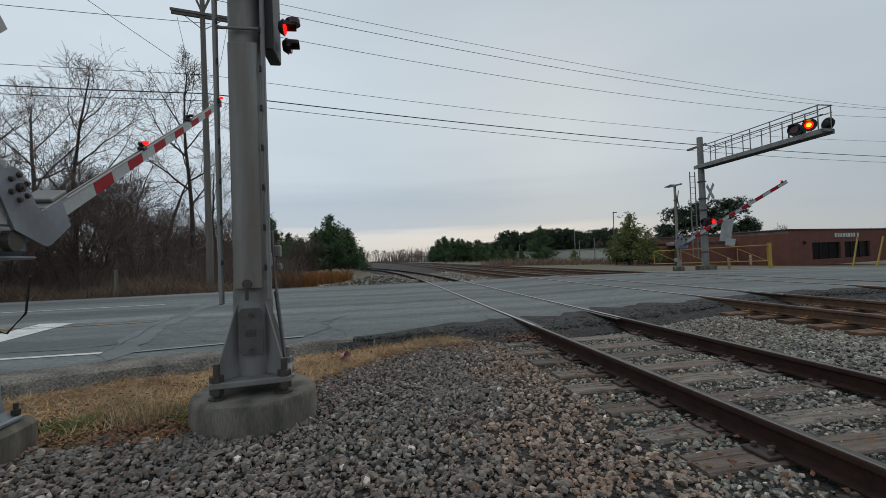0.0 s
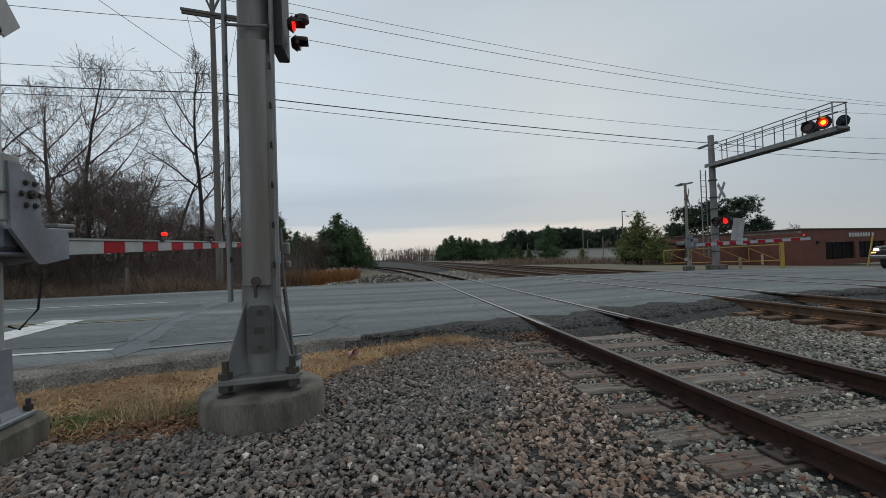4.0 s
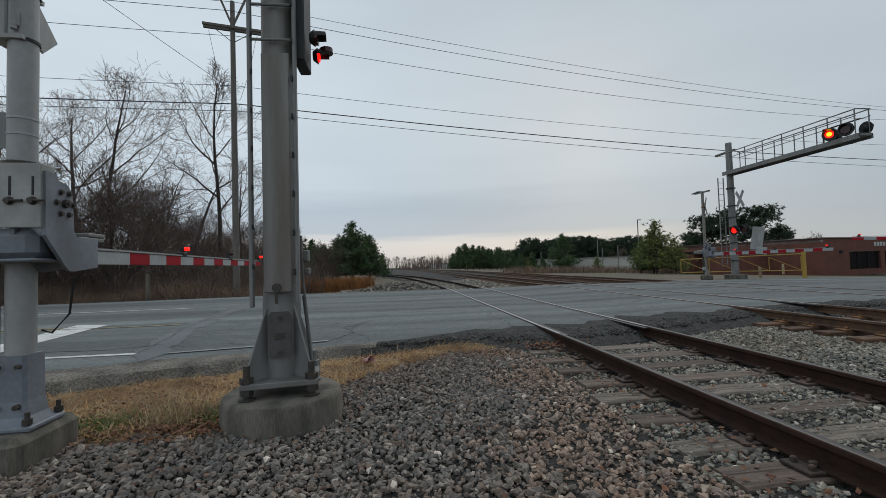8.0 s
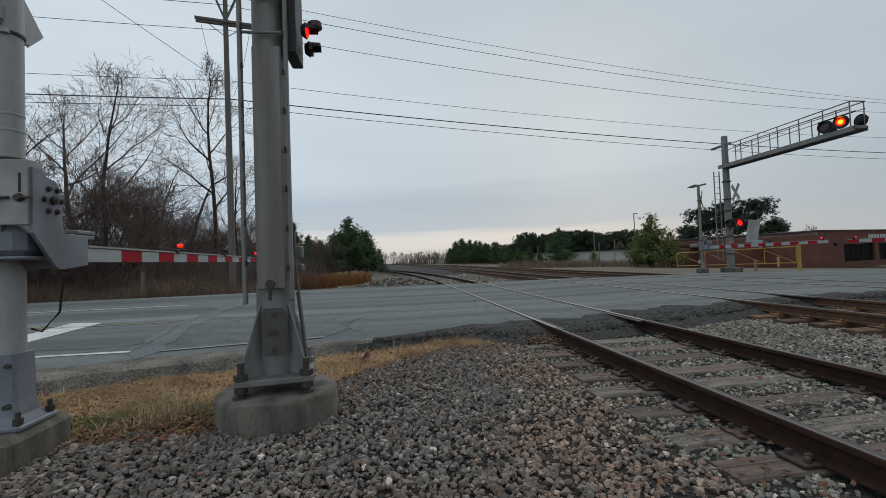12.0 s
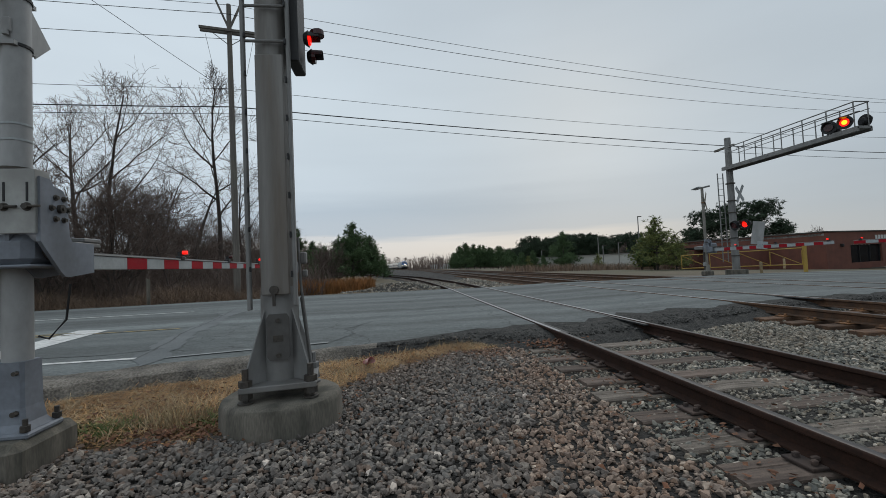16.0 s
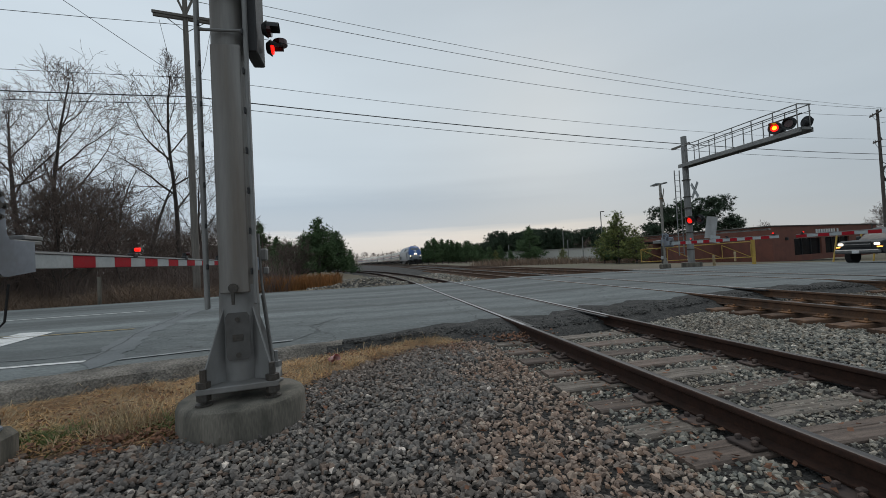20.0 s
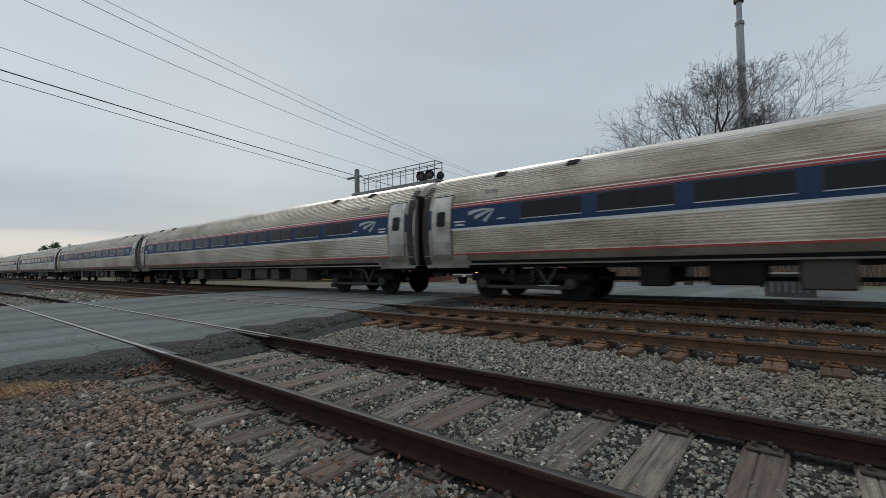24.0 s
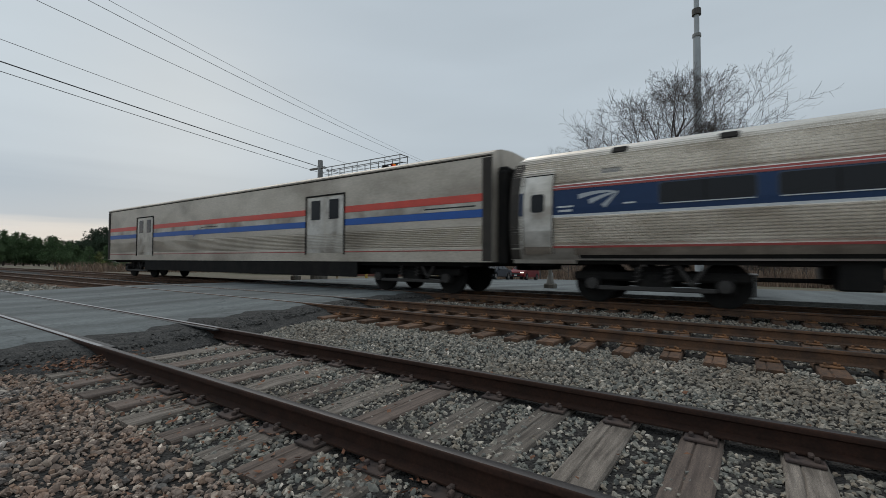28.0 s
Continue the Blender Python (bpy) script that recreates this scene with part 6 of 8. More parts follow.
def far_cantilever():
    base = thing("cantilever_signal", pose(14.9, 20.0, -0.05), "steel cantilever signal bridge with walkway and lit red warning lights", "signal")
    part("footing", Mesh().disc((0, 0, 0.05), (0, 0, 1), 0.5, 0.3, 24), CONCRETE, base)
    part("pole", Mesh().tube([(0, 0, 0.1), (0, 0, 6.95)], [0.175, 0.145], 16), GALV, base, "weathered steel pole", smooth=50)
    part("beam", Mesh().box(0, -3.15, 5.42, 0.6, 6.6, 0.1, bevel=0.01).box(0.28, -3.15, 5.36, 0.06, 6.6, 0.16).box(-0.28, -3.15, 5.36, 0.06, 6.6, 0.16), GALV, base, "walkway beam over the road")
    for x in (-0.3, 0.3):
        part("handrail", Mesh().tube([(x, -0.2, 6.38), (x, -6.4, 6.38)], 0.024, 8), GALV, base)
        part("handrail", Mesh().tube([(x, -0.2, 6.12), (x, -6.4, 6.12)], 0.016, 6), GALV, base)
        for i in range(7):
            part("rail_post", Mesh().tube([(x, -0.35 - i * 1.0, 5.4), (x, -0.35 - i * 1.0, 6.38)], 0.022, 6), GALV, base)
    part("end_rail", Mesh().tube([(-0.3, -6.4, 6.38), (0.3, -6.4, 6.38)], 0.024, 8), GALV, base)
    part("cross_arm", Mesh().box(0, 0.25, 6.5, 0.1, 1.3, 0.1), WOODPOLE, base)
    for x, y, a, lit in ((-0.35, -5.45, -66, "left"), (-0.35, -6.05, -66, "right"), (0.35, -5.05, 90, ""), (0.35, -6.2, 90, "")):
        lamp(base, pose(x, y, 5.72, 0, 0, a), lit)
    part("light_bar", Mesh().tube([(0, -4.9, 5.5), (0, -4.9, 6.05), (0, -6.3, 6.05)], 0.03, 8), DARKSTEEL, base)
    for x in (-0.42, -0.12):
        part("ladder_rail", Mesh().box(x, 0.33, 2.9, 0.03, 0.05, 4.6), GALV, base)
    for i in range(15):
        part("ladder_rung", Mesh().tube([(-0.42, 0.33, 0.75 + 0.3 * i), (-0.12, 0.33, 0.75 + 0.3 * i)], 0.012, 6), GALV, base)
    for z in (0.9, 1.8, 3.1, 3.7, 4.6):
        part("pole_band", Mesh().disc((0, 0, z), (0, 0, 1), 0.215, 0.05, 16), DARKSTEEL, base)
    for k, a in enumerate((52, -52)):
        part("crossbuck_board", Mesh().box(0.05, -0.45 + 0.012 * k, 4.05, 1.0, 0.01, 0.2, pose(0, 0, 0, 0, a, 0).to_3x3(), 0.003), WHITE, base, "crossbuck board seen from behind", m=pose(0, 0, 0, 0, 0, 78))
    part("light_arm", Mesh().tube([(0, 0.1, 2.42), (0, -1.15, 2.42)], 0.035, 8), DARKSTEEL, base)
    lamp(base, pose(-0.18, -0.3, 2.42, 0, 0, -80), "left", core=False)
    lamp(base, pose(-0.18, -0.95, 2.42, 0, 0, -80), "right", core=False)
    lamp(base, pose(0.2, -0.6, 2.42, 0, 0, 90), "")
    part("instruction_sign", Mesh().box(0.1, -1.35, 1.95, 0.02, 0.5, 1.1, pose(0, 0, 0, 9, 0, 30).to_3x3(), 0.004), ALU, base, "back of a grey metal sign")
    part("instruction_sign", Mesh().box(0.1, -1.55, 1.35, 0.02, 0.42, 0.35, pose(0, 0, 0, 9, 0, 30).to_3x3(), 0.004), WHITE, base)
    return base


near_mast()
gate_1, arm_1 = near_gate()
gate_2, arm_2 = far_gate(pose(13.0, 19.6, 0.0, 0, 0, 180), "grey crossing gate across the oncoming lane", 6.2, 15, 0)
gate_3, arm_3 = far_gate(pose(14.3, 5.75, -0.02, 0, 0, 4), "grey crossing gate with weathered crossbuck on its mast", 7.5, 18, 0)
gate_4, arm_4 = far_gate(pose(-6.9, 18.6, -0.05, 0, 0, 176), "grey crossing gate on the road's far side", 7.3, 18, 0, False, False)
far_cantilever()


# ---- poles and wires ----
def pole(m, height, label, arms=((13.5, 2.6, 2),), r=0.17, turn=0, mat=WOODPOLE):
    base = thing("utility_pole", m, label, "utility pole", "utility poles")
    part("shaft", Mesh().tube([(0, 0, -0.6), (0, 0, height * 0.5), (0, 0, height)], [r, r * 0.85, r * 0.65], 12), mat, base, smooth=50)
    for z, w, two in arms:
        for k in range(two):
            part("cross_arm", Mesh().box(0, (-0.16 if k else 0.16) if two > 1 else 0.15, z, w, 0.1, 0.13, bevel=0.01), mat, base, m=pose(0, 0, 0, 0, 0, turn))
        for x in (-w / 2 + 0.12, -w / 4, w / 4, w / 2 - 0.12):
            part("insulator", Mesh().disc((x, 0.15, z + 0.14), (0, 0, 1), 0.05, 0.16, 8, 0.03), DARKSTEEL, base, m=pose(0, 0, 0, 0, 0, turn))
        for s in (-1, 1):
            part("brace", Mesh().tube([(s * w * 0.3, 0.15, z - 0.05), (0, 0.15, z - 0.65)], 0.02, 5), mat, base, m=pose(0, 0, 0, 0, 0, turn))
    return base


PA, PB = Vector((-10.2, 22.4, 0)), Vector((49.4, 34.2, 0))
up = pole(pose(PA.x, PA.y, -0.25, 0.8, 0, 0), 15.0, "tall weathered wooden utility pole behind the road", ((13.6, 2.7, 2),), 0.17, 14)
for s in (-1, 1):
    part("spar", Mesh().box(s * 0.32, 0, 14.5, 0.09, 0.1, 1.5, pose(0, 0, 0, 0, s * 22, 0).to_3x3()), WOODPOLE, up, m=pose(0, 0, 0, 0, 0, 14))
    part("dropper", Mesh().tube([(s * 1.1, 0.1, 13.4), (s * 0.75, 0.05, 11.5), (s * 0.3, 0.02, 10.0)], 0.01, 5), CABLE, up, m=pose(0, 0, 0, 0, 0, 14))
rp = pole(pose(PB.x, PB.y, -1.6), 15.4, "dark wooden utility pole behind the cars", ((15.0, 2.4, 1), (12.2, 1.8, 1)), 0.17, 55, BARK)
coil = Mesh()
for k in range(3):
    coil.tube([(0.55 + 0.45 * math.cos(a) * (1 + 0.05 * k), 0.15 * k, 8.9 + 0.75 * math.sin(a) * (1 + 0.04 * k)) for a in [2 * math.pi * i / 20 for i in range(21)]], 0.05, 5)
part("cable_coil", coil, CABLE, rp, "hanging black cable coil", m=pose(0, 0, 0, 0, 0, -35))
pole(pose(68, 38.6, -2), 12.5, "distant wooden utility pole", ((11.8, 2.4, 1),), 0.16, 55)
pole(pose(105, 46, -2.6), 13.0, "distant wooden utility pole", ((12.0, 2.6, 1),), 0.17, 55)
PL = PA + (PA - PB).normalized() * 48


def wire(a, b, sag, r, name="power_line", label="overhead power line between wooden poles"):
    a, b = Vector(a), Vector(b)
    pts = []
    for i in range(25):
        f = i / 24
        p = a.lerp(b, f)
        p.z -= sag * 4 * f * (1 - f)
        pts.append(p)
    return tagged(part(name, Mesh().tube(pts, r, 5), CABLE), label, "power line", "power lines")


for off, za, zb, dip, thick in ((-1.2, 13.7, 13.5, 1.0, 0.014), (1.2, 13.7, 13.5, 1.0, 0.014), (0.4, 15.1, 14.2, 0.8, 0.012), (0, 10.5, 10.8, 0.7, 0.012), (0.1, 9.6, 9.3, 0.5, 0.028), (0, 9.2, 8.7, 0.5, 0.016)):
    d = (PB - PA).normalized()
    side = Vector((-d.y, d.x, 0)) * off
    wire(PA + side + Vector((0, 0, za)), PB + side * 0.8 + Vector((0, 0, zb)), dip, thick)
    wire(PA + side + Vector((0, 0, za)), PL + side + Vector((0, 0, za - 0.6)), 0.6, thick)
    wire(PB + side * 0.8 + Vector((0, 0, zb)), (140, 40 + off, zb - 1), 0.8, thick)
wire(PA + Vector((0, 0, 10.2)), (-25, 11.6, 19.9), 0.2, 0.012)
for k in range(4):
    wire(PB + Vector((0, 0, 8.6 - 0.9 * k)), (68, 38.6, 6.8 - 0.45 * k), 0.9 + 0.3 * k, 0.03 if k == 0 else 0.018)
wire(PB + Vector((0, 0, 12.4)), (60, -20, 11.5), 0.6, 0.016)
wire(PB + Vector((0, 0, 10.0)), (60, -20, 8.6), 0.6, 0.022)
wire(PB + Vector((0, 0, 6.0)), (60, -20, 6.2), 0.6, 0.022)


# ---- buildings ----
def brick_store():
    C, E = Vector((37.8, 36.0, 0)), Vector((60.0, 42.3, 0))
    ang = math.degrees(math.atan2(E.y - C.y, E.x - C.x))
    L = (E - C).length
    b = thing("brick_building", pose(C.x, C.y, -1.1, 0, 0, ang), "low red brick commercial building with dark shop windows", "building")
    H = 3.62
    openings = [(4.0, 9.6), (10.4, 16.0)]
    x = 0.0
    for k, (a, e) in enumerate(openings + [(L, L)]):
        part("wall", Mesh().box((x + a) / 2, 0.15, H / 2, a - x, 0.3, H), BRICK, b)
        if e > a:
            part("wall", Mesh().box((a + e) / 2, 0.15, 0.3, e - a, 0.3, 0.6), BRICK, b)
            part("wall", Mesh().box((a + e) / 2, 0.15, (H + 2.35) / 2, e - a, 0.3, H - 2.35), BRICK, b)
            w = part("window", Mesh().box((a + e) / 2, 0.25, 1.47, e - a, 0.03, 1.75), DARKGLASS, b)
            for q in range(4):
                part("window_frame", Mesh().box(a + (e - a) * q / 3, 0.2, 1.47, 0.07, 0.08, 1.75), BLACK, w)
        x = e
    part("wall", Mesh().box(0.15, 9.3, H / 2, 0.3, 18, H), BRICK, b)
    part("roof", Mesh().box(L / 2, 9.2, H - 0.2, L, 18.2, 0.2), ROOFSTEEL, b)
    part("coping", Mesh().box(L / 2, 0.13, H + 0.06, L + 0.2, 0.42, 0.13, bevel=0.02), DARKSTEEL, b)
    part("coping", Mesh().box(0.13, 9.3, H + 0.06, 0.42, 18.2, 0.13, bevel=0.02), DARKSTEEL, b)
    part("low_wing", Mesh().box(-4.5, 5.2, 1.35, 9, 0.3, 2.7), BRICK, b, "long lower brick wing")
    part("wing_roof", Mesh().box(-4.5, 9.2, 2.72, 9.2, 8.4, 0.14), DARKSTEEL, b)
    for k in range(9):
        part("sign_bar", Mesh().box(8.6 + k * 0.55 + (0.25 if k > 7 else 0), -0.04, 3.05, 0.36, 0.05, 0.42, bevel=0.01), STRIPEWHITE, b, "white sign character")
    part("wall_lamp", Mesh().box(2.4, -0.1, 2.35, 0.22, 0.3, 0.3, bevel=0.04), BLACK, b)
    return b


brick_store()
wall = thing("warehouse", pose(31, 84, -0.9, 0, 0, -22), "long low white warehouse beyond the trees", "building")
part("wall", Mesh().box(12, 0, 1.3, 34, 8, 2.6), material("pale_siding", (0.50, 0.49, 0.45), 0.8, 0, (0.42, 0.41, 0.38), 0.5, 0.6, 20, 0.1), wall)
part("roof", Mesh().box(12, 0, 2.66, 34.4, 8.4, 0.14), ROOFSTEEL, wall)
far_shed = thing("warehouse", pose(34, 290, -1, 0, 0, 0), "small pale warehouse far down the line", "building")
part("wall", Mesh().box(0, 0, 1.6, 26, 8, 3.2), STRIPEWHITE, far_shed)
part("roof", Mesh().box(0, 0, 3.3, 26.6, 8.6, 0.2), ROOFSTEEL, far_shed)


def yellow_barrier():
    b = thing("barrier_gate", pose(14.2, 23.2, -0.2, 0, 0, -27), "yellow steel barrier gate closing a side drive", "gate")
    L = 5.7
    for k, z in enumerate((0.42, 1.12)):
        part("rail", Mesh().tube([(0, 0, z + (0.05 if k else 0)), (L, 0, z + (0.18 if k else 0))], 0.026, 8), YELLOW, b)
    for i in range(5):
        x = L * i / 4
        part("upright", Mesh().tube([(x, 0, 0.42), (x, 0, 1.18)], 0.022, 6), YELLOW, b)
        if i < 4:
            part("brace", Mesh().tube([(x, 0, 1.16), (x + L / 4, 0, 0.42)], 0.02, 6), YELLOW, b)
    part("post", Mesh().tube([(L + 0.12, 0, -0.1), (L + 0.12, 0, 1.42)], 0.1, 12), YELLOW, b)
    return b


yellow_barrier()
for x, y in ((17.2, 21.0), (24.0, 26.5)):
    bl = thing("bollard", pose(x, y, -0.2), "short pale wooden marker post", "post")
    part("post", Mesh().box(0, 0, 0.3, 0.12, 0.12, 0.7, bevel=0.02), STRAW, bl)
for x, y, a in ((29.3, 24.0, 14), (30.4, 23.4, 18), (31.0, 22.8, 12)):
    bl = thing("guy_guard", pose(x, y, -0.7, 0, a, 0), "slanted yellow guy wire guard", "guard")
    part("tube", Mesh().tube([(0, 0, 0), (0, 0, 2.2)], 0.05, 8), YELLOW, bl)

fp = thing("marker_post", pose(-13.3, 20.4, -0.2), "pale weathered marker post at the roadside", "post")
part("post", Mesh().box(0, 0, 0.6, 0.13, 0.1, 1.25, bevel=0.015), CONCRETE, fp)

POLEGREY = material("grey_pole_paint", (0.36, 0.38, 0.385), 0.6, 0.1, (0.3, 0.31, 0.315), 1, 0.6, 20, 0.06)
tower = thing("steel_monopole", pose(47.9, 2.8, -1.5), "tall grey steel monopole behind the train", "pole")
part("shaft", Mesh().tube([(0, 0, 0), (0, 0, 25.4)], [0.42, 0.33], 14), POLEGREY, tower, smooth=50)
part("upper_shaft", Mesh().tube([(0, 0, 25.3), (0, 0, 36)], 0.24, 12), POLEGREY, tower, smooth=50)
part("collar", Mesh().disc((0, 0, 25.4), (0, 0, 1), 0.4, 0.3, 14), GALV, tower)
part("collar", Mesh().disc((0, 0, 27.8), (0, 0, 1), 0.42, 0.6, 14), DARKSTEEL, tower)

for k, (x, y, z) in enumerate(((39, 69, 8.9), (36, 76, 4.4), (38.5, 75, 4.8), (27, 84, 4.2), (41, 88, 6.6), (60, 40.5, 5.4))):
    lp = thing("lamp_post", pose(x, y, -1.0), "thin metal lamp post in the distance", "lamp post", "distant lamp posts")
    part("shaft", Mesh().tube([(0, 0, 0), (0, 0, z)], 0.09, 6), GALV, lp)
    part("lamp_head", Mesh().box(0.3, 0, z, 0.7, 0.25, 0.12, bevel=0.03), DARKSTEEL, lp)

cabinet = thing("equipment_cabinet", pose(14.0, -0.15, -0.2), "grey metal trackside equipment cabinet on a slab", "cabinet")
part("slab", Mesh().box(0, 0, 0.06, 1.1, 1.5, 0.2, bevel=0.02), CONCRETE, cabinet)
part("body", Mesh().box(0, 0, 0.48, 0.8, 1.15, 0.66, bevel=0.03), GALV, cabinet)
part("lid", Mesh().box(0, 0, 0.83, 0.9, 1.25, 0.06, bevel=0.02), GALV, cabinet)
for k in range(6):
    part("louvre", Mesh().box(-0.41, -0.4 + k * 0.16, 0.5, 0.02, 0.09, 0.4, bevel=0.006), ALU, cabinet)


# ---- vehicles ----
def car_profile_body(profile, half, tumble, name, mat, parent):
    """A body from a side outline of (x, z), drawn across with the roof narrower than the sills."""
    m = Mesh()
    n = len(profile)
    zmax = max(z for _, z in profile)
    for s, k in ((-1, 1.0), (-1, 0.93), (1, 0.93), (1, 1.0)):
        for x, z in profile:
            w = half * (1 - tumble * max(0, (z - 0.9)) / (zmax - 0.9))
            inset = 0.05 if k < 1 else 0.0
            m.v.append((x, s * (w * (1.0 if k < 1 else 1.0) - (0 if k < 1 else 0.0)), z))
    a, b = 0, 3 * n
    m.f.append(tuple(range(n)))
    m.f.append(tuple(b + i for i in range(n - 1, -1, -1)))
    m.f += [(i, b + i, b + (i + 1) % n, (i + 1) % n) for i in range(n)]
    ob = part(name, m, mat, parent, smooth=30)
    bv = ob.modifiers.new("edge", "BEVEL")
    bv.width, bv.segments, bv.limit_method, bv.angle_limit = 0.05, 2, "ANGLE", radians(28)
    return ob


def road_wheel(parent, x, y, r, w):
    t = part("wheel", Mesh().disc((x, y, r), (0, 1, 0), r, w, 24), TYRE, parent)
    s = 1 if y > 0 else -1
    part("rim", Mesh().disc((x, y + s * w * 0.46, r), (0, 1, 0), r * 0.62, 0.05, 20, None).disc((x, y + s * w * 0.5, r), (0, 1, 0), r * 0.2, 0.05, 10), CHROME, t)


BUMPER = material("scuffed_bumper", (0.2, 0.2, 0.2), 0.4, 0.7, (0.13, 0.13, 0.13), 4, 0.7, 30, 0.15)


def pickup(m):
    paint_ = material("dark_grey_paint", (0.02, 0.02, 0.023), 0.45, 0.0, (0.02, 0.02, 0.023), 1, 0.5, 20, 0.06, spec=0.25)
    c = thing("pickup_truck", m, "dark grey pickup truck with ladder rack and lit headlights, waiting", "pickup truck")
    body = [(-2.75, 0.55), (-2.8, 0.75), (-2.72, 1.08), (-2.5, 1.16), (-1.25, 1.22), (-0.55, 1.78), (-0.2, 1.84), (0.85, 1.83), (1.05, 1.75), (1.2, 1.24), (2.75, 1.22), (2.8, 0.7), (2.7, 0.52), (2.25, 0.5), (2.2, 0.82), (1.95, 0.95), (1.6, 0.95), (1.35, 0.8), (1.3, 0.5), (-1.3, 0.5), (-1.35, 0.8), (-1.6, 0.95), (-1.95, 0.95), (-2.2, 0.82), (-2.25, 0.5)]
    car_profile_body(body, 0.98, 0.2, "body", paint_, c)
    part("windscreen", Mesh().add([(-1.18, -0.8, 1.25), (-1.18, 0.8, 1.25), (-0.56, 0.70, 1.74), (-0.56, -0.70, 1.74), (-1.13, -0.8, 1.22), (-1.13, 0.8, 1.22), (-0.5, 0.70, 1.7), (-0.5, -0.70, 1.7)], [(0, 1, 2, 3), (4, 7, 6, 5), (0, 4, 5, 1), (1, 5, 6, 2), (2, 6, 7, 3), (3, 7, 4, 0)]), PALEGLASS, c)
    for s in (-1, 1):
        part("side_window", Mesh().add([(x, s * y, z) for x, y, z in ((-0.85, 0.93, 1.27), (0.15, 0.93, 1.27), (0.12, 0.825, 1.72), (-0.4, 0.825, 1.72))], [(0, 1, 2, 3)]), DARKGLASS, c)
        part("side_window", Mesh().add([(x, s * y, z) for x, y, z in ((0.25, 0.93, 1.27), (1.05, 0.93, 1.27), (0.92, 0.825, 1.72), (0.22, 0.825, 1.72))], [(0, 1, 2, 3)]), DARKGLASS, c)
        part("headlight", Mesh().box(-2.76, s * 0.76, 0.98, 0.1, 0.24, 0.13, bevel=0.04), CARLIGHT, c, "lit headlight")
        part("marker_lamp", Mesh().box(-2.74, s * 0.86, 0.84, 0.1, 0.2, 0.07, bevel=0.01), glow("amber_marker", (1, 0.45, 0.08), 2.0), c)
        part("mirror", Mesh().box(-0.9, s * 1.1, 1.32, 0.12, 0.2, 0.2, bevel=0.03), BLACK, c)
        part("side_trim", Mesh().box(0, s * 0.985, 0.78, 2.5, 0.02, 0.07), CHROME, c)
        part("rack_rail", Mesh().tube([(-0.6, s * 0.72, 2.02), (2.6, s * 0.72, 2.02)], 0.03, 6), DARKSTEEL, c)
        for x in (-0.5, 1.2, 2.5):
            part("rack_post", Mesh().tube([(x, s * 0.74, 1.2 if x > 1 else 1.78), (x, s * 0.72, 2.02)], 0.025, 6), DARKSTEEL, c)
        for x in (-1.78, 1.78):
            road_wheel(c, x, s * 0.86, 0.39, 0.26)
    part("grille", Mesh().box(-2.79, 0, 0.96, 0.06, 1.1, 0.3, bevel=0.02), BLACK, c)
    part("grille_bar", Mesh().box(-2.83, 0, 0.97, 0.03, 1.1, 0.05), CHROME, c)
    part("bumper", Mesh().box(-2.86, 0, 0.62, 0.2, 1.9, 0.2, bevel=0.05), BUMPER, c)
    part("plate_bar", Mesh().box(-2.97, 0, 0.6, 0.02, 0.3, 0.14), STRIPEWHITE, c)
    return c


